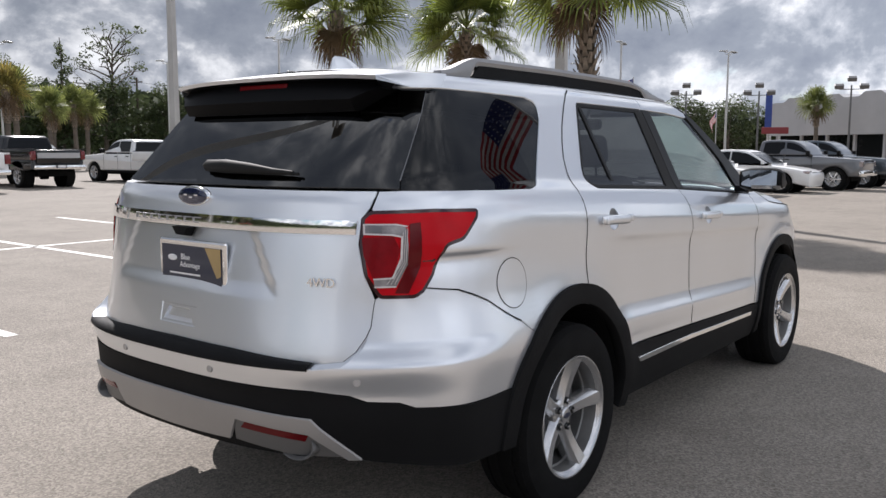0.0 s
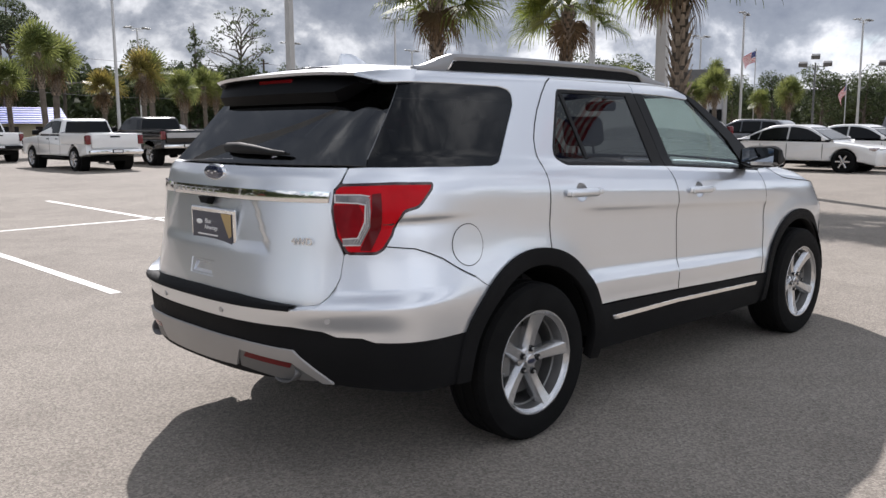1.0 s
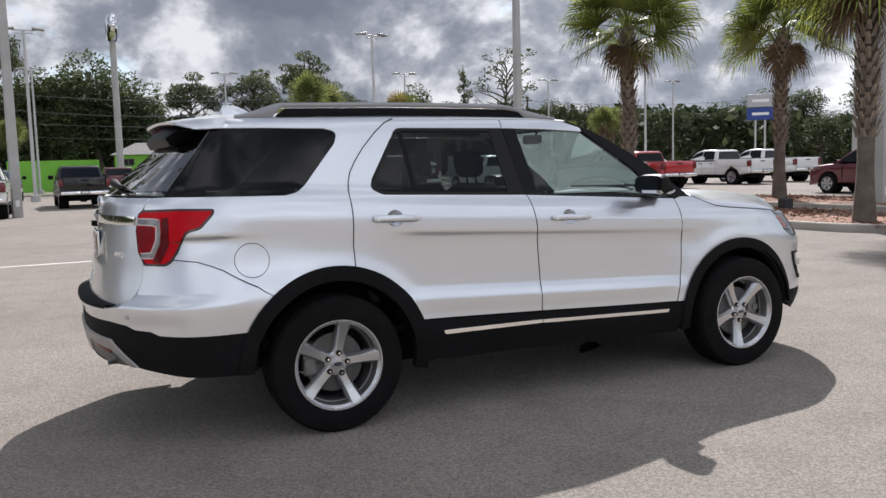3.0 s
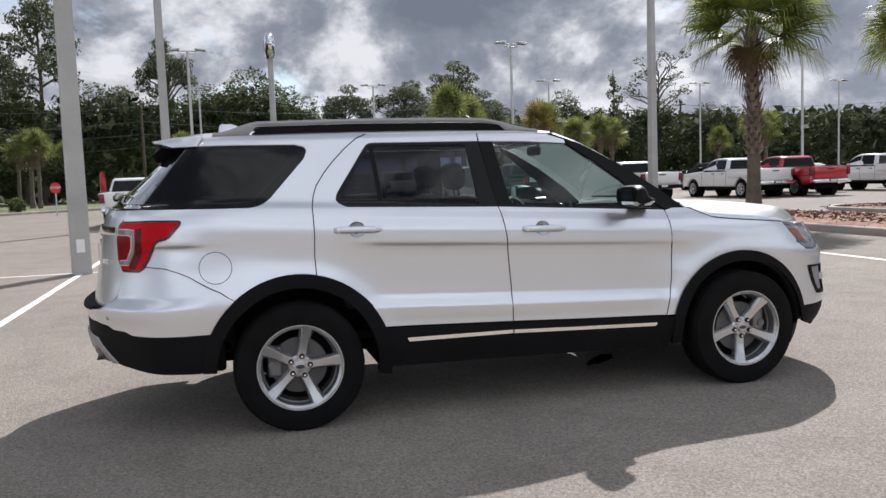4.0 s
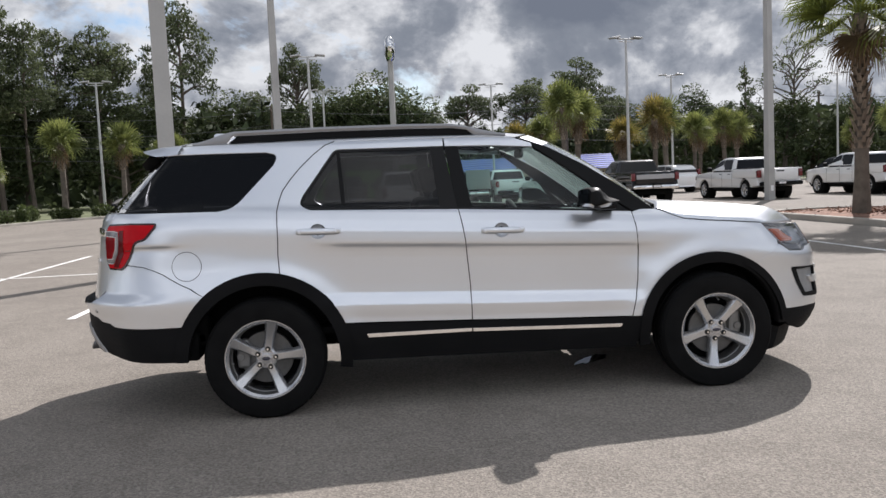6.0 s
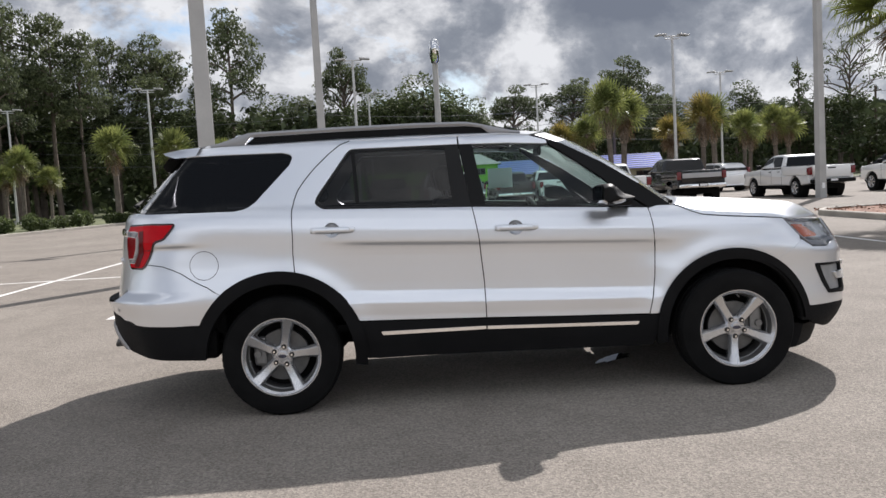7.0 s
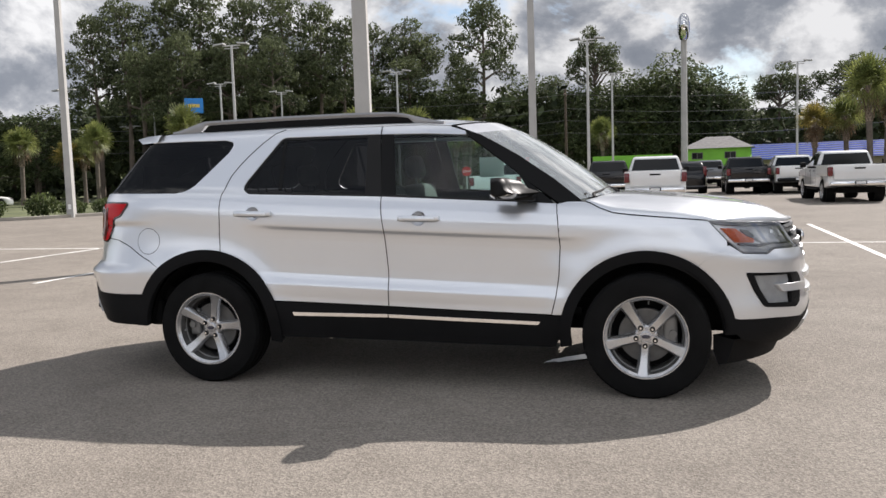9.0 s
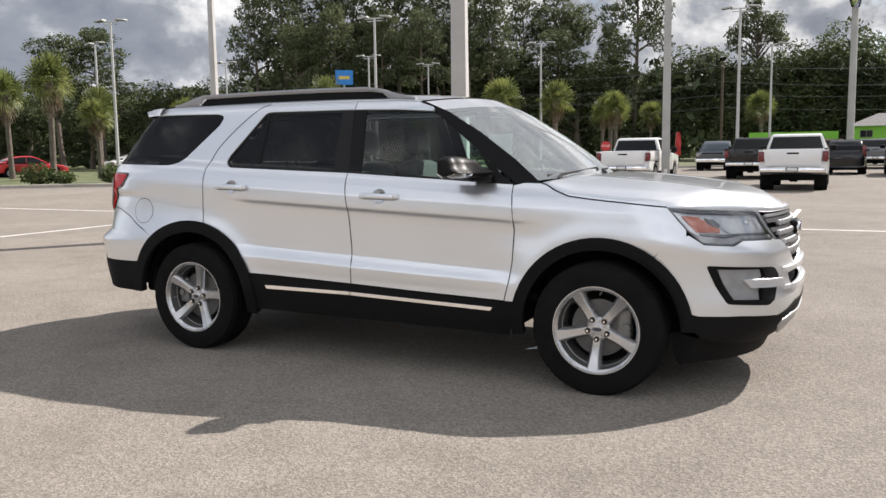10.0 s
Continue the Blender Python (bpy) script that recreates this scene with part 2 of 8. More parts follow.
def add_loft(bm, rings, closed=True, cap=True):
    """Skin rings of equal length; each ring is a loop of points."""
    vr = [[bm.verts.new(p) for p in r] for r in rings]
    n = len(rings[0])
    for a, b in zip(vr, vr[1:]):
        for i in range(n if closed else n - 1):
            j = (i + 1) % n
            try:
                bm.faces.new((a[i], a[j], b[j], b[i]))
            except ValueError:
                pass
    if cap:
        for r in (vr[0], vr[-1]):
            try:
                bm.faces.new(r)
            except ValueError:
                pass
    return vr


def add_tube(bm, pts, r, seg=8):
    pts = [Vector(p) for p in pts]
    rings = []
    for i, p in enumerate(pts):
        d = (pts[min(i + 1, len(pts) - 1)] - pts[max(i - 1, 0)]).normalized()
        q = d.to_track_quat("Z", "Y")
        rr = r[i] if isinstance(r, (list, tuple)) else r
        rings.append([p + q @ Vector((rr * math.cos(a), rr * math.sin(a), 0)) for a in [2 * math.pi * k / seg for k in range(seg)]])
    return add_loft(bm, rings)


def add_revolve(bm, prof, axis_o, seg=48):
    """prof: (radius, y) pairs turned about the y axis through axis_o."""
    o = Vector(axis_o)
    rings = [[o + Vector((r * math.cos(2 * math.pi * k / seg), y, r * math.sin(2 * math.pi * k / seg))) for k in range(seg)] for r, y in prof]
    return add_loft(bm, rings, cap=False)


def fillet(poly, step=0.05, nb=5):
    """poly: (u, z) or (u, z, r); rounds the corners given a radius and samples the edges."""
    n = len(poly)
    out = []
    for i in range(n):
        p = Vector(poly[i][:2])
        r = poly[i][2] if len(poly[i]) > 2 else 0
        a, b = Vector(poly[i - 1][:2]), Vector(poly[(i + 1) % n][:2])
        if r > 0:
            da, db = a - p, b - p
            pa = p + da.normalized() * min(r, da.length * 0.48)
            pb = p + db.normalized() * min(r, db.length * 0.48)
            for k in range(nb + 1):
                t = k / nb
                out.append(pa * (1 - t) ** 2 + p * 2 * t * (1 - t) + pb * t * t)
        else:
            out.append(p)
    res = []
    for i, p in enumerate(out):
        q = out[(i + 1) % len(out)]
        k = max(1, int(math.ceil((q - p).length / step)))
        for j in range(k):
            res.append(p.lerp(q, j / k))
    clean = []
    for p in res:
        if not clean or (p - clean[-1]).length > 1e-4:
            clean.append(p)
    if (clean[0] - clean[-1]).length < 1e-4:
        clean.pop()
    return clean


def inside(pts, poly):
    """Which of the points lie in the polygon."""
    p = np.array([(q[0], q[1]) for q in poly])
    x, y = pts[:, 0][:, None], pts[:, 1][:, None]
    x0, y0 = p[:, 0][None], p[:, 1][None]
    x1, y1 = np.roll(p[:, 0], -1)[None], np.roll(p[:, 1], -1)[None]
    with np.errstate(divide="ignore", invalid="ignore"):
        c = ((y0 > y) != (y1 > y)) & (x < (x1 - x0) * (y - y0) / (y1 - y0) + x0)
    return c.sum(1) % 2 == 1


def inset(lp, d):
    """The loop drawn in by d on all sides."""
    if not d:
        return lp
    n = len(lp)
    area = sum(lp[i - 1].x * lp[i].y - lp[i].x * lp[i - 1].y for i in range(n))
    s = 1 if area > 0 else -1
    out = []
    for i in range(n):
        e0, e1 = lp[i] - lp[i - 1], lp[(i + 1) % n] - lp[i]
        n0, n1 = Vector((-e0.y, e0.x)).normalized() * s, Vector((-e1.y, e1.x)).normalized() * s
        m = n0 + n1
        k = m.length
        out.append(lp[i] + (m / k * min(d / max(k / 2, .45), d * 2) if k > 1e-6 else n0 * d))
    return out


def sheet(name, S, outline, mat, parent, holes=(), label="", step=0.05, off=0.0, rim=0.018, side=1, edge=0.05, gap=0.0, flat=0.0, bow=None, ref=None):
    """A panel: the outline in (u, z) filled, laid on the surface S and given turned-in edges. side -1 mirrors it to the car's other flank."""
    loops = [inset(fillet(outline, edge), gap)] + [fillet(h, edge) for h in holes]
    v2, e2 = [], []
    for lp in loops:
        k = len(v2)
        v2 += [Vector((p.x, p.y)) for p in lp]
        e2 += [(k + i, k + (i + 1) % len(lp)) for i in range(len(lp))]
    b = np.array([(p.x, p.y) for p in v2])
    lo, hi = b.min(0), b.max(0)
    su, sz = step if isinstance(step, tuple) else (step, step)
    kz = su / sz
    gx, gy = np.meshgrid(np.arange(lo[0] + su / 2, hi[0], su), np.arange(lo[1] + sz / 2, hi[1], sz))
    gx = gx + (np.arange(gx.shape[0])[:, None] % 2) * su * .5
    g = np.stack([gx.ravel(), gy.ravel()], 1)
    if len(g):
        ok = inside(g, loops[0])
        for h in loops[1:]:
            ok &= ~inside(g, h)
        g = g[ok]
        if len(g):
            kk = np.array([1.0, kz])
            d = np.min(np.linalg.norm((g[:, None] - b[None]) * kk, axis=2), axis=1)
            g = g[d > su * 0.3]
        v2 += [Vector(p) for p in g]
    ov, oe, of, *_ = delaunay_2d_cdt([Vector((p.x, p.y * kz)) for p in v2], e2, [], 0, 1e-6)
    ov = [Vector((p.x, p.y / kz)) for p in ov]
    cen = np.array([np.mean([(ov[i].x, ov[i].y) for i in f], axis=0) for f in of])
    ok = inside(cen, loops[0])
    for h in loops[1:]:
        ok &= ~inside(cen, h)
    tris = [tuple(f) for f, k in zip(of, ok) if k]
    P, N = [], []
    for p in ov:
        q = S(p.x, p.y)
        e = 0.004
        du = S(p.x + e, p.y) - S(p.x - e, p.y)
        dz = S(p.x, p.y + e) - S(p.x, p.y - e)
        n = du.cross(dz)
        n = n.normalized() if n.length > 1e-12 else Vector((0, -1, 0))
        P.append(q + n * off)
        N.append(n)
    face_n = N
    if flat:
        # shading evened out towards a flat pane
        m = N[min(range(len(ov)), key=lambda i: (ov[i] - Vector(ref)).length)] if ref else sum(N, Vector()).normalized()
        face_n = [n.lerp(m, flat).normalized() for n in N]
    if bow:
        face_n = [Vector((n.x, n.y, bow[0] + bow[1] * (p.z - bow[2]))).normalized() for n, p in zip(face_n, P)]
    fa = []
    for t in tris:
        a, c, d = (P[i] for i in t)
        if (c - a).cross(d - a).dot(N[t[0]]) < 0:
            t = t[::-1]
        fa.append(tuple(t))
    verts, norms, faces = list(P), list(face_n), list(fa)
    if rim:
        cnt = {}
        for t in fa:
            for i in range(len(t)):
                a, c = t[i], t[(i + 1) % len(t)]
                cnt[(a, c)] = 1
        for (a, c) in list(cnt):
            if (c, a) in cnt:
                continue
            k = len(verts)
            lat = (P[c] - P[a]).cross(N[a])
            lat = lat.normalized() if lat.length > 1e-9 else N[a]
            verts += [P[a], P[c], P[c] - N[c] * rim, P[a] - N[a] * rim]
            norms += [(lat + N[a]).normalized(), (lat + N[c]).normalized(), lat, lat]
            faces.append((k + 1, k, k + 3, k + 2))
    if side < 0:
        verts = [Vector((v.x, -v.y, v.z)) for v in verts]
        norms = [Vector((v.x, -v.y, v.z)) for v in norms]
        faces = [f[::-1] for f in faces]
    return ob_from(name, verts, faces, mat, parent, label, True, norms)


def table(xs, ys, lo, hi, n=1200, sigma=0.0):
    """Fast look-up of a smoothed curve through knots."""
    g = np.linspace(lo, hi, n)
    v = np.interp(g, xs, ys)
    if sigma:
        w = int(3 * sigma / (hi - lo) * n) + 1
        k = np.exp(-0.5 * (np.arange(-w, w + 1) * (hi - lo) / n / sigma) ** 2)
        v = np.convolve(np.pad(v, w, mode="edge"), k / k.sum(), mode="valid")
    v = v.tolist()
    s = (n - 1) / (hi - lo)

    def f(x):
        t = (x - lo) * s
        if t <= 0:
            return v[0]
        if t >= n - 1:
            return v[-1]
        i = int(t)
        return v[i] + (v[i + 1] - v[i]) * (t - i)
    return f

# ---- ground ----
def ground_material():
    m = bpy.data.materials.new("asphalt")
    m.use_nodes = True
    n, l = m.node_tree.nodes, m.node_tree.links
    b = n["Principled BSDF"]
    b.inputs["Roughness"].default_value = 0.86
    b.inputs["Specular IOR Level"].default_value = 0.2
    b.inputs["Diffuse Roughness"].default_value = 0.35
    tc = n.new("ShaderNodeTexCoord")

    def noise(sc, det, rough=0.55):
        t = n.new("ShaderNodeTexNoise")
        t.inputs["Scale"].default_value, t.inputs["Detail"].default_value, t.inputs["Roughness"].default_value = sc, det, rough
        l.new(tc.outputs["Object"], t.inputs["Vector"])
        return t.outputs["Fac"]

    def ramp(f, a, ca, c, cc):
        r = n.new("ShaderNodeValToRGB")
        r.color_ramp.elements[0].position, r.color_ramp.elements[0].color = a, (*ca, 1)
        r.color_ramp.elements[1].position, r.color_ramp.elements[1].color = c, (*cc, 1)
        l.new(f, r.inputs[0])
        return r.outputs[0]

    def mix(kind, f, a, c):
        x = n.new("ShaderNodeMixRGB")
        x.blend_type = kind
        x.inputs[0].default_value = f
        l.new(a, x.inputs[1])
        l.new(c, x.inputs[2])
        return x.outputs[0]

    base = ramp(noise(0.35, 6), 0.3, (0.298, 0.267, 0.234), 0.72, (0.376, 0.342, 0.300))
    v = n.new("ShaderNodeTexVoronoi")
    v.inputs["Scale"].default_value = 105.0
    l.new(tc.outputs["Object"], v.inputs["Vector"])
    sep = n.new("ShaderNodeSeparateColor")
    l.new(v.outputs["Color"], sep.inputs[0])
    stones = ramp(sep.outputs[0], 0.05, (0.40, 0.39, 0.375), 0.95, (1.0, 0.98, 0.95))
    col = mix("MULTIPLY", 0.75, base, stones)
    col = mix("MULTIPLY", 0.6, col, ramp(noise(38, 8, 0.7), 0.30, (0.55, 0.55, 0.55), 0.65, (1, 1, 1)))
    col = mix("MULTIPLY", 0.5, col, ramp(noise(2.2, 5), 0.30, (0.72, 0.71, 0.70), 0.55, (1, 1, 1)))
    l.new(col, b.inputs["Base Color"])
    bp = n.new("ShaderNodeBump")
    bp.inputs["Strength"].default_value = 0.55
    bp.inputs["Distance"].default_value = 0.006
    l.new(v.outputs["Distance"], bp.inputs["Height"])
    l.new(bp.outputs[0], b.inputs["Normal"])
    return m


bm = bmesh.new()
for a, b, c, d in ((-1500, -1500, 1500, 1500),):
    vs = [bm.verts.new(p) for p in ((a, b, 0), (c, b, 0), (c, d, 0), (a, d, 0))]
    bm.faces.new(vs)
tagged(part("ground", bm, ground_material(), None), "sunlit grey-beige asphalt car park", "ground", kind="structure")
M_LINE = mk("line_paint", (0.72, 0.71, 0.68), 0.75, 0, 0, 0.25, 2.0, 45, 0.2, 80)


def stripe(x0, y0, x1, y1, w=0.10):
    bm = bmesh.new()
    d = (Vector((x1, y1, 0)) - Vector((x0, y0, 0)))
    n = Vector((-d.y, d.x, 0)).normalized() * w / 2
    k = max(2, int(d.length / 0.5))
    rows = []
    for i in range(k + 1):
        p = Vector((x0, y0, .004)) + d * i / k
        rows.append((bm.verts.new(p + n * random.uniform(.93, 1.05)), bm.verts.new(p - n * random.uniform(.93, 1.05))))
    for a, b in zip(rows, rows[1:]):
        bm.faces.new((a[0], a[1], b[1], b[0]))
    return tagged(part("parking_line", bm, M_LINE, None), "worn white painted parking line on the asphalt", "road marking", "parking lines", "structure")


for x in (-10.4, -7.15, -4.2, -1.37, 1.62, 4.45, 7.3):
    stripe(x, 3.9, x, 14.3)
stripe(-22, 9.55, 7.3, 9.55)

# ---- the silver sport utility vehicle ----
XR, XF, LR, LF = -1.75, 1.55, 1.25, 1.25
UCR, UCF = XR - LR, XF + LF
_wp = table([.20, .30, .42, .50, .56, .60, .638, .675, .705, .76, .86, .93, .965, .985, .998, 1.006, 1.016, 1.05, 1.09, 1.15, 1.20, 1.225, 1.25, 1.45, 1.60, 1.66, 1.695, 1.72],
            [.86, .90, .920, .922, .920, .923, .9245, .909, .9000, .8985, .8985, .9000, .9030, .9065, .9110, .9155, .9182, .9180, .9165, .898, .866, .840, .822, .735, .668, .637, .60, .54], 0.15, 1.8, 2400, 0.0045)
_wq = table([.20, .30, .42, .56, .70, .85, 1.00, 1.06, 1.10, 1.15, 1.20, 1.225, 1.25, 1.45, 1.60, 1.66, 1.695, 1.72],
            [.86, .90, .918, .917, .912, .911, .914, .915, .912, .896, .866, .840, .822, .735, .668, .637, .60, .54], 0.15, 1.8, 1600, 0.012)
_k = table([.2, .45, .6, .7, .8, 1.0, 1.25, 1.45, 1.7], [0, .022, .044, .048, .048, .050, .06, .03, 0], 0.15, 1.8, 800, 0.03)
_xrc = table([.30, .50, .75, .95, 1.16, 1.26, 1.30, 1.62, 1.70], [-2.58, -2.60, -2.60, -2.565, -2.53, -2.505, -2.47, -2.08, -1.99], 0.2, 1.8, 800, 0.012)
_xfc = table([.21, .27, .32, .40, .49, .54, .60, .70, .79, .86, .92, 1.0, 1.06], [2.20, 2.25, 2.335, 2.395, 2.418, 2.420, 2.405, 2.395, 2.398, 2.378, 2.357, 2.33, 2.27], 0.2, 1.3, 600, 0.015)
_nr = table([1.22, 1.31, 1.46, 1.62, 1.72], [2.8, 3.0, 3.8, 5.5, 6.0], 0.2, 1.8, 800, 0.015)
_nf = table([.3, .8, 1.0, 1.1], [2.7, 2.7, 2.05, 1.95], 0.2, 1.3, 300, 0.03)
_tap = table([-1.8, -1.4, -0.6, 0.4, 1.0, 1.55], [1.014, 1.02, 1.008, 1.0, .988, .972], -2, 2, 500, 0.15)
WR, WF = (-1.433, 0.368), (1.433, 0.366)


def sm(a, b, x):
    t = min(1, max(0, (x - a) / (b - a)))
    return t * t * (3 - 2 * t)


def half(x, z):
    q = z + _k(z) * (x + 0.15)
    g = sm(.76, .90, z)
    d = sm(-1.22, -.89, x) * (sm(1.14, .92, x) * g + sm(1.04, .72, x) * (1 - g))
    w = (_wp(q) * d + _wq(q) * (1 - d)) * _tap(x)
    if 0.3 < z < 1.15:
        for cx, cz in (WR, WF):
            r = math.hypot(x - cx, z - cz)
            w += 0.016 * math.exp(-((r - 0.50) / 0.085) ** 2) * min(1, max(0, (z - 0.3) / 0.2))
    return w


def S(u, z):
    """The vehicle's skin: u runs from the tail's middle round the right flank to the nose's middle, z is height."""
    if u < UCR:
        p = S(2 * UCR - u, z)
        return Vector((p.x, -p.y, p.z))
    if u > UCF:
        p = S(2 * UCF - u, z)
        return Vector((p.x, -p.y, p.z))
    hn = .034 * sm(-1.42, -1.75, u) * sm(-2.42, -2.0, u) * sm(1.08, .72, z)
    if XR <= u <= XF:
        return Vector((u, -half(u, z) - hn, z))
    if u < XR:
        th, n = (XR - u) / LR * math.pi / 2, _nr(z)
        s, c = max(math.sin(th), 1e-9), max(math.cos(th), 0.0)
        cr = .008 * math.tanh((z - 1.082) / .010) * math.exp(-((z - 1.082) / .055) ** 2) * sm(-2.26, -2.14, u) * sm(-1.75, -1.98, u)
        return Vector((XR + (_xrc(z) - XR) * s ** (2 / n), -half(XR, z) * c ** (2 / n) - cr - hn, z))
    th, n = (u - XF) / LF * math.pi / 2, _nf(z)
    s, c = max(math.sin(th), 1e-9), max(math.cos(th), 0.0)
    return Vector((XF + (_xfc(z) - XF) * s ** (2 / n), -half(XF, z) * c ** (2 / n), z))


def RX(x, z):
    f = min(1, max(0, (x - XR) / (_xrc(z) - XR)))
    return (XR - LR * math.asin(f ** (_nr(z) / 2)) / (math.pi / 2), z)


def RY(y, z):
    f = min(1, abs(y) / half(XR, z))
    u = XR - LR * math.acos(f ** (_nr(z) / 2)) / (math.pi / 2)
    return (u if y >= 0 else 2 * UCR - u, z)


def DV(z, d=0.0):
    """The dividing line between quarter glass and rear glass, d towards the tail."""
    return (RX(-1.996 - (1.622 - z) * .800, z)[0] - d, z)


def FX(x, z):
    n = _nf(z)
    f = min(1, max(0, (x - XF) / (_xfc(z) - XF)))
    return (XF + LF * math.asin(f ** (n / 2)) / (math.pi / 2), z)


def FY(y, z):
    n = _nf(z)
    f = min(1, abs(y) / half(XF, z))
    u = XF + LF * math.acos(f ** (n / 2)) / (math.pi / 2)
    return (u if y >= 0 else 2 * UCF - u, z)


def SB(u, z):
    """Rear bumper skin: stands proud of the tailgate."""
    if u < UCR:
        p = SB(2 * UCR - u, z)
        return Vector((p.x, -p.y, p.z))
    p = S(u, z)
    d = 0.055 * sm(0.815, 0.745, z) * sm(-1.80, -2.15, u) - 0.03 * sm(0.60, 0.40, z) * sm(-1.9, -2.3, u) - 0.022 * sm(0.742, 0.640, z) * sm(-2.0, -2.35, u)
    e = S(u + 0.01, z) - S(u - 0.01, z)
    n = Vector((e.y, -e.x, 0)).normalized() if e.length > 1e-9 else Vector((-1, 0, 0))
    return p + n * d


def arc(c, r, a0, a1, n=14):
    return [UX(c[0] + r * math.cos(radians(a0 + (a1 - a0) * i / n)), c[1] + r * math.sin(radians(a0 + (a1 - a0) * i / n))) for i in range(n + 1)]


def UX(x, z):
    return RX(x, z) if x < XR else FX(x, z) if x > XF else (x, z)


def shrink(poly, d):
    return [(p.x, p.y) for p in inset(fillet(poly, .05), d)]


def mir(poly, uc):
    return [(2 * uc - p[0], *p[1:]) for p in reversed(poly)]


car = empty("sport_utility_vehicle")
tagged(car, "silver metallic sport utility vehicle with black lower cladding on asphalt", "car")

seam_r = [(-1.318, .885), (-1.323, 1.0), (-1.318, 1.10), (-1.319, 1.264), (-1.305, 1.33), (-1.283, 1.388), (-1.235, 1.455), (-1.177, 1.522), (-1.09, 1.605), (-1.015, 1.663), (-.953, 1.687)]
seam_b = [(-.15, .530), (-.150, .75), (-.171, 1.026), (-.200, 1.226)]
seam_f = [(.882, .488), (.910, .60), (.928, .72), (.938, .90), (.928, 1.046), (.916, 1.152)]
RR, RF = 0.528, 0.502
rear_open = [(-.256, 1.626), (-.90, 1.631), (-.955, 1.630, .03), (-1.160, 1.348), (-1.182, 1.298, .03), (-1.125, 1.264, .02), (-.200, 1.226)]
rear_door = seam_r + [(-.256, 1.680)] + rear_open + list(reversed(seam_b[:-1])) + [(-.938, .560)] + arc(WR, RR, 21.2, 77.3, 8)[1:-1]
front_door = seam_b + [(.40, 1.190), (.918, 1.158)] + list(reversed(seam_f)) + [(.35, .508)]
front_frame = [(-.250, 1.680), (.05, 1.676), (.21, 1.662), (.316, 1.627), (.328, 1.600, .02), (.05, 1.619), (-.250, 1.626)]
tail = [(-2.387, 1.228, .02), (-2.136, 1.232), (-1.945, 1.227, .02), (-1.956, 1.196), (-2.017, 1.127, .02), (-2.089, 1.111, .02), (-2.106, 1.076), (-2.129, 1.019), (-2.167, .967), (-2.199, .949, .015), (-2.330, .951, .015), (-2.388, 1.018), (-2.419, 1.124), (-2.416, 1.206)]
cut = [(-2.157, .980), (-2.029, .966), (-1.96, .942), (-1.908, .917), (-1.789, .825)]
d_open = [(-1.70, 1.637), (-1.385, 1.632), (-1.330, 1.618, .015), (-1.318, 1.596, .015), (-1.339, 1.550), (-1.548, 1.330), (-1.60, 1.293, .03), (-1.672, 1.281)]
quarter = (seam_r + [(-.25, 1.684), (.05, 1.681), (.225, 1.668), (.0, 1.690), (-.5, 1.703), (-1.0, 1.705), (-1.6, 1.697), RX(-1.90, 1.690), RX(-2.0, 1.675), RX(-2.04, 1.640)] + d_open
           + [RX(-2.0, 1.288), RX(-2.25, 1.292), (-2.343, 1.290), (-2.380, 1.232), (-2.370, 1.222), (-2.136, 1.226), (-1.955, 1.221), (-1.966, 1.200), (-2.022, 1.135), (-2.096, 1.118), (-2.114, 1.076), (-2.137, 1.019), (-2.168, .978)] + cut + arc(WR, RR, 130, 77.3, 9)[:-1])
bump_half = arc(WR, RR, 130, 154, 5) + [RX(-2.05, .600), RX(-2.30, .612), RY(.80, .630), RY(.74, .634), RY(.70, .655), RY(.60, .668), RY(.0, .668)]
seam_z = table([.0, .3, .60, .66], [.768, .764, .745, .742], 0, .7, 100)
bump_top = [RY(.0, .748), RY(.55, .746), (-2.54, .738), (-2.449, .750), (-2.405, .780), (-2.370, .827), (-2.354, .862), (-2.343, .949), (-2.325, .958), (-2.20, .957), (-2.175, .970)] + [(a, b - .005) for a, b in cut]
rear_bumper = bump_half + mir(bump_half, UCR)[1:] + [(2 * UCR - p[0], p[1]) for p in reversed(bump_top)] + bump_top[1:]
low_half = arc(WR, RR, 154.5, 176, 5) + [UX(-1.97, .385), RX(-2.15, .395), RX(-2.38, .425), RY(.70, .440), RY(.30, .440), RY(.0, .440)]
low_top = [RY(.0, .664), RY(.60, .664), RY(.70, .651), RY(.74, .630), RY(.80, .626), RX(-2.30, .608), RX(-2.05, .596)]
rear_lower = low_half + mir(low_half, UCR)[1:] + [(2 * UCR - p[0], p[1]) for p in reversed(low_top)] + low_top[1:]
gate_half = [RY(.0, .768), RY(.3, .764), RY(.57, .748), (-2.535, .744), (-2.451, .754), (-2.409, .784), (-2.373, .83), (-2.356, .862), (-2.345, .949), (-2.355, .968), (-2.393, 1.028), (-2.423, 1.124), (-2.419, 1.203), (-2.385, 1.236), (-2.349, 1.290)]
tailgate = gate_half + [(2 * UCR - p[0], p[1]) for p in reversed(gate_half)][:-1]
hood_cut = [(1.085, 1.160), (1.115, 1.150), (1.17, 1.121), (1.25, 1.091), (1.36, 1.077), (1.47, 1.066), (1.60, 1.055), (1.803, 1.036)]
fender = seam_f + [(.98, 1.166), (1.075, 1.163)] + hood_cut + [(1.849, .921), (1.836, .893), (1.76, .850), (1.672, .804)] + arc(WF, RF, 54, 166, 16)
dark_top = [(1.846, .461), (2.108, .458), (2.399, .439), (2.50, .460), (2.591, .497), (2.8, .50)]
front_half = arc(WF, RF, 54, 12.5, 9) + [(a, b + .004) for a, b in dark_top]
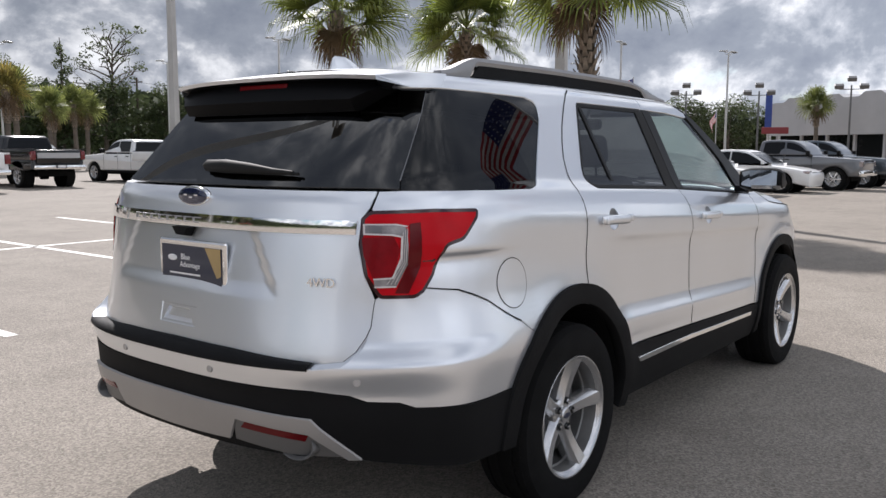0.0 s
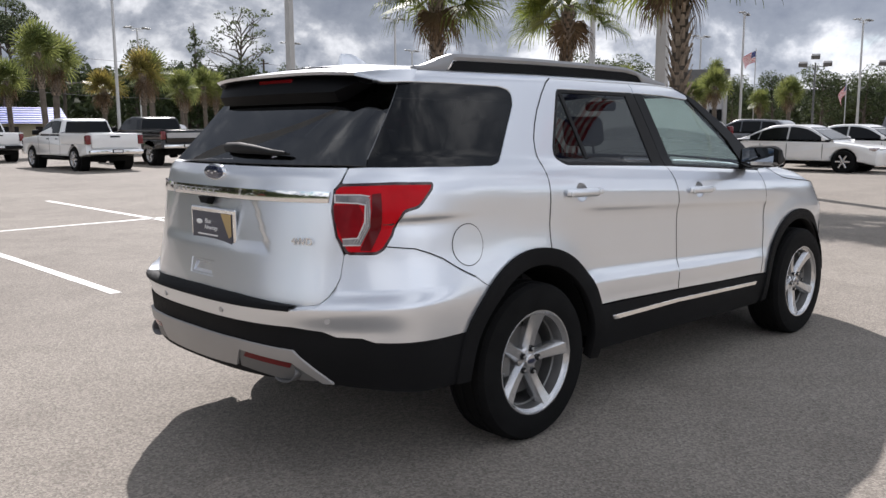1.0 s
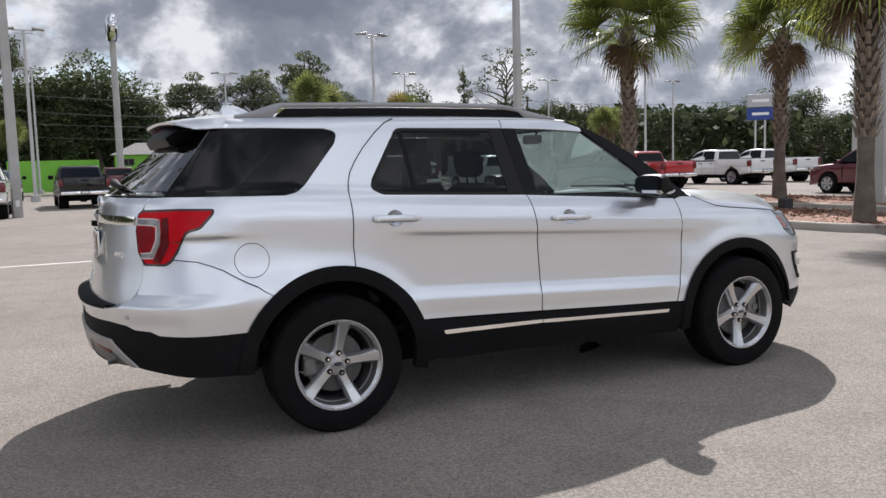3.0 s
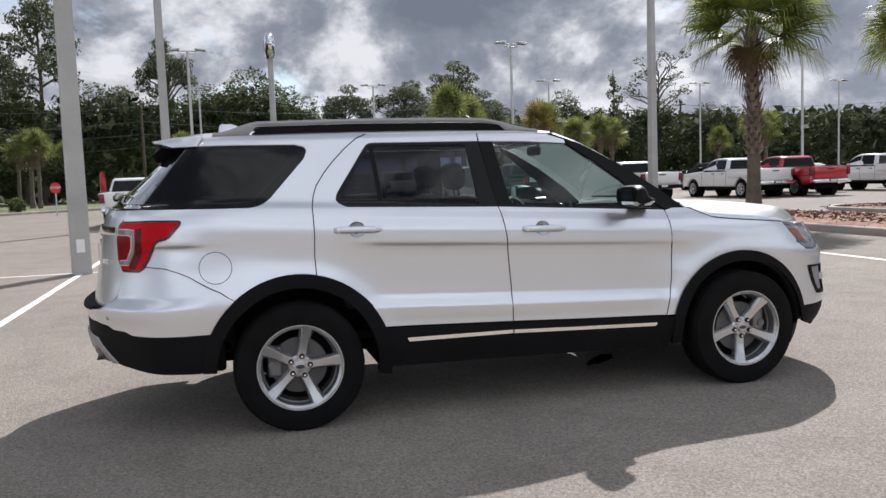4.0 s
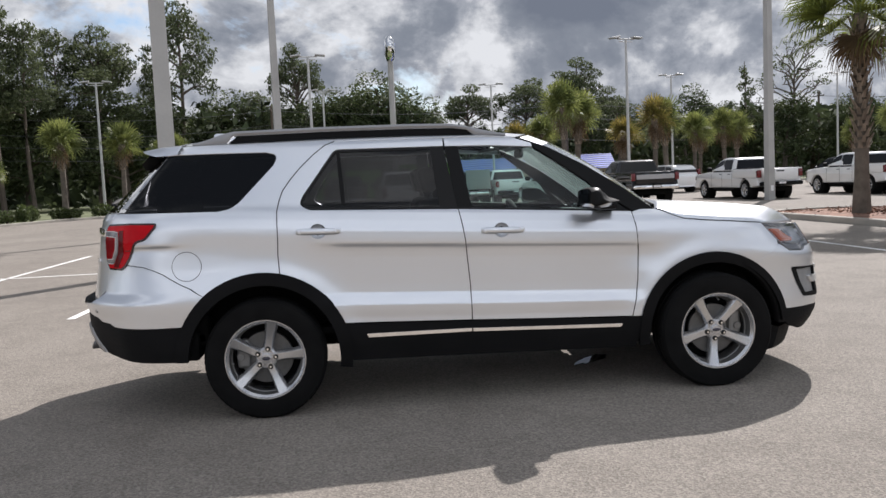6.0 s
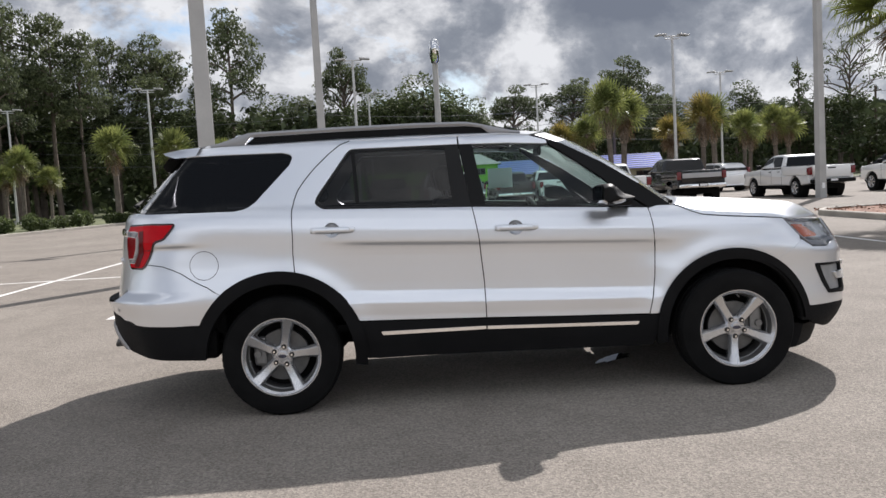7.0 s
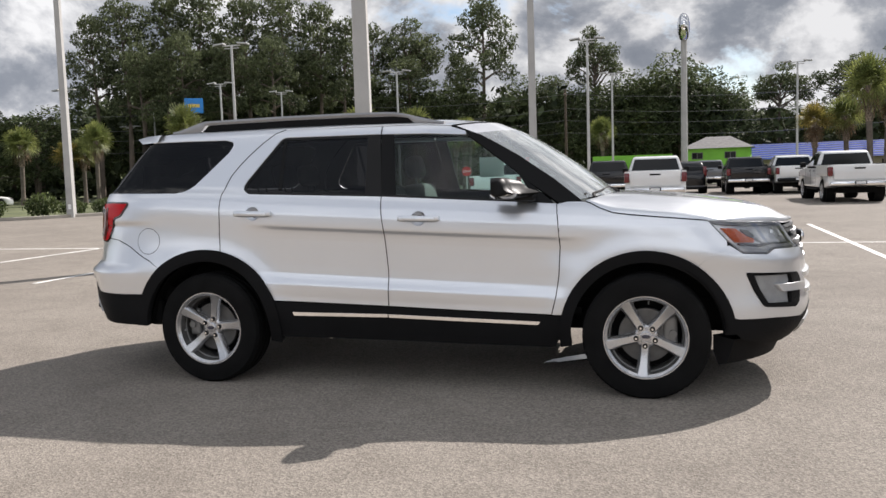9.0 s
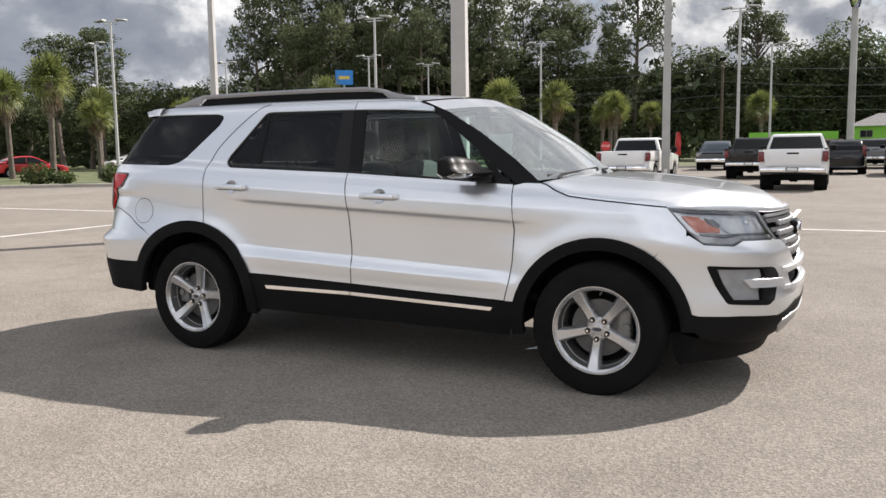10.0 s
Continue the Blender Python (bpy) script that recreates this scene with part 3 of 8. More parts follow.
grille_half = [(2.8, 1.000), (2.60, 1.002), (2.372, .998), (2.385, .912), (2.47, .855), (2.585, .760), (2.64, .712), (2.8, .708)]
front_top = [(2.8, .702), (2.635, .706), (2.578, .754), (2.463, .848), (2.412, .852), (2.144, .859), (2.070, .833), (1.902, .843), (1.846, .894), (1.76, .8485), (1.674, .8025)]
front_bumper = front_half + mir(front_half, UCF)[1:] + [(2 * UCF - p[0], p[1]) for p in reversed(front_top)] + front_top[1:]
fog = [(1.890, .734, .02), (2.364, .710, .03), (2.407, .657, .02), (2.335, .535), (2.288, .509, .02), (1.998, .529, .02), (1.939, .625)]
fog_left = [(2 * UCF - p[0], *p[1:]) for p in reversed(fog)]
slot = [FY(.40, .660) + (.015,), FY(0, .672), FY(-.40, .660) + (.015,), FY(-.37, .595) + (.015,), FY(0, .592), FY(.37, .595) + (.015,)]
flow_half = arc(WF, RF, 12, 2, 3) + [FX(1.97, .345), FX(2.06, .315), FY(.62, .300), FY(0, .290)]
front_lower = flow_half + mir(flow_half, UCF)[1:] + [(2 * UCF - p[0], p[1]) for p in dark_top] + [p for p in reversed(dark_top)][1:]
headlamp = [(1.807, 1.038), (1.919, 1.020), (2.347, 1.002), (2.354, .964), (2.38, .91), (2.416, .858), (2.144, .865), (2.070, .839), (1.902, .849, .02), (1.855, .921)]
grille = grille_half + [(2 * UCF - p[0], p[1]) for p in reversed(grille_half)][1:-1]
HANDLES = ((-1.092, 1.132), (.044, 1.082))


def scoop(hx, hz, r):
    return [(hx + .016 + r * 1.06 * math.cos(2 * math.pi * i / 24), hz + r * math.sin(2 * math.pi * i / 24)) for i in range(24)]


def ribbon(line, w):
    """A narrow band along a line on the skin."""
    a, b = [], []
    for i, p in enumerate(line):
        d = Vector(line[min(i + 1, len(line) - 1)]) - Vector(line[max(i - 1, 0)])
        n = Vector((-d.y, d.x)).normalized() * w / 2
        a.append((p[0] + n.x, p[1] + n.y))
        b.append((p[0] - n.x, p[1] - n.y))
    return a + b[::-1]


for sd in (1, -1):
    rd = sheet("rear_door", S, rear_door, M_SILVER, car, step=(.055, .010), edge=.03, side=sd, gap=.003, holes=[scoop(*HANDLES[0], .046)])
    fd = sheet("front_door", S, front_door, M_SILVER, car, step=(.055, .010), edge=.03, side=sd, gap=.003, holes=[scoop(*HANDLES[1], .046)])
    sheet("door_frame", S, front_frame, M_SILVER, fd, side=sd, gap=.002)
    sheet("quarter_panel", S, quarter, M_SILVER, car, step=(.055, .010), edge=.03, side=sd, gap=.0025)
    sheet("front_fender", S, fender, M_SILVER, car, step=(.055, .010), edge=.03, side=sd, gap=.0012)
    # shallow lips behind the bumper seams
    sheet("seam_lip", S, [(1.66, .790), (1.76, .838), (1.835, .880), (1.835, .905), (1.76, .862), (1.66, .812)], M_SILVER, car, off=-.004, rim=0, side=sd, step=.05)
    sheet("seam_lip", S, [(a, b + .012) for a, b in cut] + [(a, b - .014) for a, b in reversed(cut)], M_SILVER, car, off=-.004, rim=0, side=sd, step=.05)
    sheet("bonnet_gap", S, hood_cut + [(a, b + .0065) for a, b in reversed(hood_cut)], M_SEAL, car, off=.001, rim=0, side=sd, step=.1)
    # dark shut lines between the panels
    for line in (seam_r, seam_b, seam_f, cut):
        sheet("shut_line", S, ribbon(line, .0046 if line is cut else .0062), M_SEAL, car, off=.0008, rim=0, side=sd, step=.1)
    # glass and black pillars
    sheet("window", S, shrink(rear_open, .006), M_REAR, rd, off=-.006, rim=0.004, side=sd, flat=.4, label="dark tinted glass")
    sheet("window_bar", S, [(-.945, 1.612), (-.922, 1.612), (-.900, 1.287), (-.925, 1.287)], M_PILLAR, rd, off=-.001, rim=.01, side=sd)
    sheet("window_trim", S, shrink(rear_open, .002), M_SEAL, rd, holes=[shrink(rear_open[1:-1] + [(-.300, 1.230), (-.330, 1.626)], .015)], off=-.002, rim=.012, side=sd)
    sheet("pillar_cover", S, [(-.252, 1.624), (-.165, 1.622), (-.108, 1.222), (-.202, 1.228)], M_PILLAR, fd, off=-.001, rim=.012, side=sd)
    sheet("window", S, [(-.165, 1.619), (.05, 1.615), (.315, 1.597, .02), (.70, 1.335), (.840, 1.168), (-.108, 1.218)], M_CLEAR, fd, off=-.007, rim=.004, side=sd, label="clear greenish glass")
    sheet("window_trim", S, [(-.200, 1.226), (.82, 1.164), (.82, 1.173), (-.200, 1.236)], M_SEAL, fd, off=.001, rim=.01, side=sd)
    sheet("mirror_sail", S, [(.66, 1.355), (.735, 1.29), (.90, 1.157), (.80, 1.163)], M_PILLAR, fd, off=.002, rim=.012, side=sd)
    sheet("windscreen_pillar", S, [(.335, 1.598), (.655, 1.360), (.735, 1.292), (.925, 1.162), (1.068, 1.166), (.90, 1.30), (.66, 1.462), (.42, 1.595), (.235, 1.668), (.218, 1.664), (.322, 1.629)], M_PILLAR, car, side=sd, rim=.03, step=.04)
    sheet("quarter_window", S, shrink(d_open + [RX(-2.0, 1.287), DV(1.294, -.004), DV(1.321, -.004), DV(1.375, -.004), DV(1.451, -.004), DV(1.549, -.004), DV(1.634, -.004)], .0004), M_PRIV, car, off=-.004, rim=.006, side=sd, flat=.72, ref=(-1.66, 1.47), label="dark privacy glass")
    # fuel flap only on the right flank
    if sd == 1:
        sheet("fuel_flap", S, [RX(-1.866 + .0855 * math.cos(a), .960 + .0855 * math.sin(a)) if -1.866 + .0855 * math.cos(a) < XR else (-1.866 + .0855 * math.cos(a), .960 + .0855 * math.sin(a)) for a in [2 * math.pi * i / 32 for i in range(32)]], M_SILVER, car, off=.0015, rim=.003, step=.03)
        sheet("fuel_flap_gap", S, [RX(-1.866 + .089 * math.cos(a), .960 + .089 * math.sin(a)) if -1.866 + .089 * math.cos(a) < XR else (-1.866 + .089 * math.cos(a), .960 + .089 * math.sin(a)) for a in [2 * math.pi * i / 32 for i in range(32)]], M_SEAL, car, off=.0007, rim=0, step=.03)
    # lower cladding
    sheet("sill_cladding", S, [(-.938, .553), (-.15, .524), (.35, .503), (.945, .478), (.94, .38), (.90, .288), (-.2, .311), (-.90, .322), (-.925, .42)], M_BLACKPL, car, off=.006, side=sd)
    sheet("sill_strip", S, [(-.812, .487, .006), (-.157, .481), (-.157, .461), (-.800, .464, .006)], M_CHROME, car, off=.014, rim=.012, side=sd, label="bright trim strip")
    sheet("sill_strip", S, [(-.149, .480), (.815, .447, .006), (.800, .427, .006), (-.149, .460)], M_CHROME, car, off=.014, rim=.012, side=sd, label="bright trim strip")
    # wheel arch mouldings
    sheet("wheel_arch_trim", S, arc(WR, RR + .004, -9, 178, 32) + arc(WR, RR - .072, 178, -9, 32), M_BLACKPL, car, off=.018, rim=.05, side=sd, step=.04)
    sheet("wheel_arch_trim", S, arc(WF, RF + .004, 2, 188, 32) + arc(WF, RF - .062, 188, 2, 32), M_BLACKPL, car, off=.018, rim=.05, side=sd, step=.04)
    # lamps
    tl = sheet("tail_lamp", S, tail, M_REDB, car, off=.006, rim=.02, side=sd, step=.03, label="red tail lamp with clear reversing strip")
    lens = sheet("lens", S, shrink(tail, .012), M_REDL, tl, off=.0085, rim=.003, side=sd, step=.03)
    sheet("lens_band", S, [(-2.238, 1.186), (-2.196, 1.190), (-2.190, 1.139), (-2.184, 1.048), (-2.226, .966), (-2.275, .968), (-2.236, 1.055), (-2.233, 1.122)], M_REDD, lens, off=.011, rim=.003, side=sd, step=.03)
    sheet("lens_block", S, [(-2.412, 1.144), (-2.296, 1.148), (-2.268, 1.106), (-2.288, 1.017), (-2.360, 1.018), (-2.400, 1.088)], M_REDM, lens, off=.011, rim=.003, side=sd, step=.03)
    sheet("reversing_lens", S, [(-2.410, 1.183), (-2.291, 1.182), (-2.250, 1.176, .01), (-2.238, 1.122), (-2.236, 1.059), (-2.272, .989), (-2.350, .988), (-2.356, 1.013), (-2.288, 1.016), (-2.262, 1.078), (-2.264, 1.146), (-2.300, 1.152), (-2.407, 1.155)], M_STRIP, lens, off=.013, rim=.004, side=sd, step=.03)
    # bright edges and ribs of the clear strip, the red light guide beside it
    for poly in ([(-2.411, 1.186), (-2.291, 1.186), (-2.246, 1.180), (-2.247, 1.176), (-2.291, 1.182), (-2.411, 1.182)], [(-2.407, 1.158), (-2.302, 1.155), (-2.266, 1.149), (-2.266, 1.144), (-2.302, 1.150), (-2.407, 1.153)],
                 [(-2.411, 1.186), (-2.404, 1.186), (-2.400, 1.153), (-2.407, 1.153)], [(-2.268, 1.148), (-2.261, 1.148), (-2.258, 1.080), (-2.284, 1.016), (-2.291, 1.016), (-2.265, 1.080)],
                 [(-2.358, 1.016), (-2.286, 1.019), (-2.286, 1.014), (-2.356, 1.011)], [(-2.352, .991), (-2.274, .992), (-2.272, .987), (-2.350, .986)]):
        sheet("lens_edge", S, poly, M_EDGE, lens, off=.0150, rim=.003, side=sd)
    for q in range(5):
        sheet("lens_rib", S, [(-2.246 - .0040 * q, 1.172 - .003 * q), (-2.2445 - .0040 * q, 1.172 - .003 * q), (-2.2425 - .0035 * q, 1.066), (-2.278 - .007 * q, .996), (-2.2800 - .007 * q, .996), (-2.2445 - .0035 * q, 1.066)], M_EDGE if q % 2 == 0 else M_GRILLE, lens, off=.0145, rim=.002, side=sd)
    sheet("reversing_bulb", S, [(-2.386, 1.178), (-2.345, 1.178), (-2.343, 1.160), (-2.383, 1.160)], M_GRILLE, lens, off=.0148, rim=.002, side=sd)
    hl = sheet("headlamp", S, headlamp, M_LAMPIN, car, off=-.025, rim=.0, side=sd, label="clear headlamp with amber side marker")
    sheet("lens", S, headlamp, M_LENS, hl, off=.002, rim=.05, side=sd)
    sheet("lamp_surround", S, headlamp, M_GRILLE, hl, holes=[shrink(headlamp, .008)], off=-.006, rim=.02, side=sd)
    sheet("lamp_bowl", S, [(2.075, .985), (2.33, .975), (2.35, .92), (2.30, .905), (2.10, .905), (2.06, .93)], M_LAMPIN, hl, off=-.018, rim=.0, side=sd)
    sheet("lamp_divider", S, [(1.915, .908), (2.068, .898), (2.144, .902), (2.36, .896), (2.36, .889), (2.144, .894), (2.068, .884), (1.92, .897)], M_GRILLE, hl, off=-.008, rim=.02, side=sd)
    sheet("side_marker", S, [(1.866, .998), (1.955, .992), (2.005, .945), (2.045, .930), (2.035, .912), (1.905, .916)], M_AMBER, hl, off=-.014, rim=.02, side=sd)
    sheet("lower_bezel", S, [(1.872, .915), (1.908, .860), (2.068, .850), (2.144, .874), (2.405, .868), (2.398, .884), (2.144, .892), (2.068, .872), (1.93, .885)], M_SATIN, hl, off=-.012, rim=.02, side=sd)
    for yy, zz, r in ((.60, .945, .032), (.49, .940, .026)):
        bm = bmesh.new()
        p = S(*FY(yy, zz))
        bmesh.ops.create_uvsphere(bm, u_segments=16, v_segments=10, radius=r * .8, matrix=Matrix.Translation(p + Vector((-.034, .020, 0))))
        if sd < 0:
            bmesh.ops.scale(bm, vec=(1, -1, 1), verts=bm.verts)
        part("projector", bm, M_LAMPIN, hl, smooth=True)
    sheet("marker_bulb", S, [(1.985, .985), (2.035, .975), (2.055, .945), (2.035, .932), (1.998, .950)], M_GRILLE, hl, off=-.011, rim=.02, side=sd)
    bez = sheet("fog_lamp_bezel", S, fog, M_BLACKPL, car, off=-.022, rim=0, side=sd)
    sheet("rim", S, fog, M_BLACKPL, bez, holes=[[(1.940, .718), (2.255, .708), (2.275, .668), (2.235, .540), (2.030, .544), (1.975, .64)]], off=.004, rim=.03, side=sd)
    sheet("fog_lamp", S, [(1.958, .711), (2.244, .702), (2.258, .670), (2.225, .592), (2.222, .543), (2.046, .550), (1.99, .635)], M_FOG, bez, off=-.012, rim=.01, side=sd)
    sheet("blade", S, [(2.103, .657, .008), (2.45, .645), (2.445, .597), (2.159, .609, .008)], M_SILVER, bez, off=.014, rim=.03, side=sd)
    # door handles in their scoops
    for nm, hx, hz, dr in (("door_handle", *HANDLES[0], rd), ("door_handle", *HANDLES[1], fd)):
        cx, cz = hx + .016, hz
        # the scoop: a dished disc behind the grip
        vv, ff = [], []
        for i in range(6):
            rr = .047 * i / 5
            for k in range(24):
                a = 2 * math.pi * k / 24
                x, z = cx + rr * 1.06 * math.cos(a), cz + rr * math.sin(a)
                p = S(x, z)
                vv.append(Vector((p.x, (p.y + .001 + .036 * (1 - (i / 5) ** 3)) * (1 if sd > 0 else -1), p.z)))
        for i in range(5):
            for k in range(24):
                a, b = i * 24 + k, i * 24 + (k + 1) % 24
                f = (a, b, b + 24, a + 24)
                ff.append(f if sd < 0 else f[::-1])
        sc = ob_from("handle_scoop", vv, ff, M_SILVER, dr)
        bm = bmesh.new()
        rings = []
        for t in [i / 14 for i in range(15)]:
            x = hx - .115 + .26 * t
            zc = hz - .008 * (t - .5)
            p = S(x, zc)
            e = min(1, 6 * min(t, 1 - t) + .25)
            hh, th = .020 * (.75 + .25 * e), .012 * e
            yo = p.y - .012 - .014 * math.sin(math.pi * min(1, max(0, t))) ** .5
            rings.append([Vector((x, (yo + th * math.cos(a)) * (1 if sd > 0 else -1), zc + hh * math.sin(a))) for a in [2 * math.pi * k / 12 for k in range(12)]])
        add_loft(bm, rings)
        for t in (-.10, .125):
            p = S(hx + t + .015, hz)
            add_box(bm, (hx + t + .015, (p.y - .012) * (1 if sd > 0 else -1), hz), (.035, .035, .028), .006)
        part(nm, bm, M_SILVER, dr, smooth=True)

# panels that run round both corners
bumper = sheet("rear_bumper", SB, rear_bumper, M_SILVER, car, step=(.055, .010), edge=.03)
sheet("rear_bumper_lower", SB, rear_lower, M_BLACKPL, car, off=.004, rim=.03)


def SG(u, z):
    """Tailgate skin with the shallow recess round the plate."""
    q = S(u, z)
    w = .335 + .55 * (1.15 - z)
    q.x += .008 * sm(w + .018, w - .018, abs(q.y)) * sm(.93, .99, z) * sm(1.19, 1.16, z)
    return q


PULL = (.100, .812, .880)
gate = sheet("tailgate", SG, tailgate, M_SILVER, car, step=(.022, .012), edge=.03, gap=.0012, holes=[[RY(PULL[0], PULL[2]), RY(-PULL[0], PULL[2]), RY(-PULL[0], PULL[1]), RY(PULL[0], PULL[1])]])
fb = sheet("front_bumper", S, front_bumper, M_SILVER, car, step=(.055, .010), edge=.03, holes=[fog, fog_left, slot])
sheet("front_bumper_lower", S, front_lower, M_BLACKPL, car, off=.004, rim=.03)
bm = bmesh.new()
dam = [Vector((2.255 - .62 * abs(v) ** 2.6 * .55, .77 * v, 0)) for v in [-1 + i / 10 for i in range(21)]]
add_loft(bm, [[p + Vector((-.10, 0, .36)), p + Vector((.02, 0, .33)), p + Vector((-.005, 0, .24)), p + Vector((-.03, 0, .185)), p + Vector((-.07, 0, .180)), p + Vector((-.10, 0, .26))] for p in dam])
part("air_dam", bm, M_BLACKPL, car, smooth=True, angle=40)
# black sheet whose colour gives the dark inside the intake
sheet("lower_intake", S, slot, M_DARK, car, off=-.04, rim=0)
skid_half = [FY(.46, .37), FY(.34, .315), FY(0, .305)]
skid_t = [FY(0, .425), FY(.34, .430), FY(.46, .41)]
sheet("front_skid_plate", S, skid_half + mir(skid_half, UCF)[1:] + [(2 * UCF - p[0], p[1]) for p in reversed(skid_t)] + skid_t[1:], M_SATIN, car, off=.014, rim=.02)
gl_half = [RY(0, 1.302), RY(.66, 1.302), DV(1.298), DV(1.321), DV(1.375), DV(1.451), DV(1.549), DV(1.628), RY(.3, 1.632), RY(0, 1.632)]
sheet("rear_window", S, gl_half + [(2 * UCR - p[0], p[1]) for p in reversed(gl_half)][1:-1], M_TAILGL, gate, off=-.003, rim=.006, flat=.82, bow=(.50, .18, 1.45), label="dark rear glass")
for sd in (1, -1):
    sheet("glass_divider", S, [DV(z, .003) for z in (1.622, 1.549, 1.451, 1.375, 1.321)] + [DV(z, -.003) for z in (1.321, 1.375, 1.451, 1.549, 1.622)], M_GRILLE, gate, off=.001, rim=.004, side=sd)
# bright bar across the tailgate
bar = sheet("bright_bar", S, [(-2.436, 1.153), RY(0, 1.153), (2 * UCR + 2.436, 1.153), (2 * UCR + 2.432, 1.195), RY(0, 1.196), (-2.432, 1.195)], M_CHROME, gate, off=.014, rim=.016, step=(.05, .012), bow=(.040, 2.6, 1.172))
# rear step pad on the bumper's shelf
vv, ff = [], []
ys = [-.60 + 1.2 * i / 30 for i in range(31)]
for y in ys:
    a, b = S(*RY(y, seam_z(abs(y)))), SB(*RY(y, .747))
    n = (b - a)
    n.z = 0
    n = n.normalized() if n.length > 1e-6 else Vector((-1, 0, 0))
    vv += [a + Vector((.01, 0, .004)), a + n * .02 + Vector((0, 0, .004)), b + n * .002 + Vector((0, 0, .006)), b + n * .006 + Vector((0, 0, -.012))]
for i in range(30):
    for k in range(3):
        ff.append((i * 4 + k, i * 4 + k + 1, i * 4 + k + 5, i * 4 + k + 4))
ob_from("step_pad", vv, ff, M_BLACKPL, bumper)
for sd in (1, -1):
    ga = [(-2.60, .745), (-2.535, .743), (-2.451, .753), (-2.409, .783), (-2.373, .829), (-2.356, .861)]
    bu = [(-2.60, .745), (-2.54, .738), (-2.449, .750), (-2.404, .778), (-2.368, .825), (-2.351, .862)]
    vv, ff = [], []
    for g, b in zip(ga, bu):
        q0, q1 = S(*g) + Vector((.004, 0, .002)), SB(*b) + Vector((0, 0, -.001))
        for f in (0, .5, 1):
            q = q0.lerp(q1, f)
            vv.append(Vector((q.x, q.y * sd, q.z)))
    for i in range(5):
        for k in range(2):
            f = (i * 3 + k, i * 3 + k + 1, i * 3 + k + 4, i * 3 + k + 3)
            ff.append(f if sd > 0 else f[::-1])
    ob_from("bumper_shelf", vv, ff, M_SILVER, bumper)
# lower rear skid plate with its slanting arms, reflectors and exhausts
sk_b = [RY(.722, .440), RY(.690, .440), RY(.590, .525), RY(.345, .548), RY(.305, .472), RY(0, .464)]
sk_t = [RY(0, .590), RY(.35, .588), RY(.60, .575), RY(.625, .545)]
sheet("rear_skid_plate", SB, sk_b + mir(sk_b, UCR)[1:] + [(2 * UCR - p[0], p[1]) for p in reversed(sk_t)] + sk_t[1:], M_SKID, bumper, off=.016, rim=.03)
for sd in (1, -1):
    sheet("rear_reflector", SB, [RY(.380, .543), RY(.590, .520), RY(.580, .500), RY(.360, .520)], M_REDD, bumper, off=.012, rim=.01, side=sd, label="dark red reflector")
    # recess below the arm: skid colour with its shade painted in
    sheet("rear_valance", SB, [RY(.335, .545), RY(.46, .540), RY(.605, .522), RY(.690, .448), RY(.53, .446), RY(.325, .470)], M_SKID_SHADE, bumper, off=.009, rim=.02, side=sd)
    bm = bmesh.new()
    rings = []
    for dx, f in ((0.16, .92), (.02, 1.0), (.004, 1.03), (0, 1.0), (.004, .88), (.10, .84)):
        rings.append([Vector((-2.540 + dx + .016 * math.sin(q), (-.552 + .076 * f * math.cos(q)) * sd, .474 + .040 * f * math.sin(q))) for q in [2 * math.pi * k / 28 for k in range(28)]])
    add_loft(bm, rings, cap=False)
    ex = part("exhaust_tip", bm, M_SKID_SHADE, car, "oval satin steel exhaust tip", smooth=True, angle=50)
    # black disc in place of the dark inside the pipe
    bm = bmesh.new()
    add_loft(bm, [[Vector((-2.515 + dx, (-.552 + .068 * math.cos(q)) * sd, .474 + .035 * math.sin(q))) for q in [2 * math.pi * k / 28 for k in range(28)]] for dx in (0, .006)])
    part("exhaust_bore", bm, M_DARK, ex)
    # unseen box above the tip, added to keep sun out of the shadow
    bm = bmesh.new()
    add_box(bm, (-2.43, -.552 * sd, .505), (.12, .17, .07), .01)
    part("exhaust_hanger", bm, M_DARK, ex)
    for y, z in ((.245, .700), (.72, .700)):
        bm = bmesh.new()
        p, q = SB(*RY(y, z)), SB(*RY(y + .01, z))
        n = Vector((-(p.y - q.y), (p.x - q.x), 0)).normalized()
        if n.x > 0:
            n = -n
        add_cyl(bm, p - n * .004, p + n * .0035, .0125, .0115, 16)
        if sd < 0:
            bmesh.ops.scale(bm, vec=(1, -1, 1), verts=bm.verts)
        part("parking_sensor", bm, M_SATIN, bumper)
# tailgate fittings
bm = bmesh.new()
px, PY = -2.545, -.045
add_box(bm, (px, PY, 1.000), (.014, .378, .216), .008, 2)
pl = part("dealer_plate", bm, M_CHROME, gate, "navy dealer plate in a chrome frame")
bm = bmesh.new()
add_box(bm, (px - .008, PY, 1.0130), (.004, .336, .146))
part("plate_face", bm, M_PLATE, pl)
bm = bmesh.new()
vs = [bm.verts.new((px - .0112, y, z)) for y, z in ((PY - .1675, 1.0855), (PY - .1675, .993), (PY - .145, .984), (PY - .082, 1.0855))]
bm.faces.new(vs)
part("plate_corner", bm, M_GOLD, pl)
bm = bmesh.new()
for k in range(5):
    add_box(bm, (px - .008, PY + .072 - .036 * k, .9235), (.003, .026, .020), .001)
part("frame_print", bm, M_GOLD, pl)


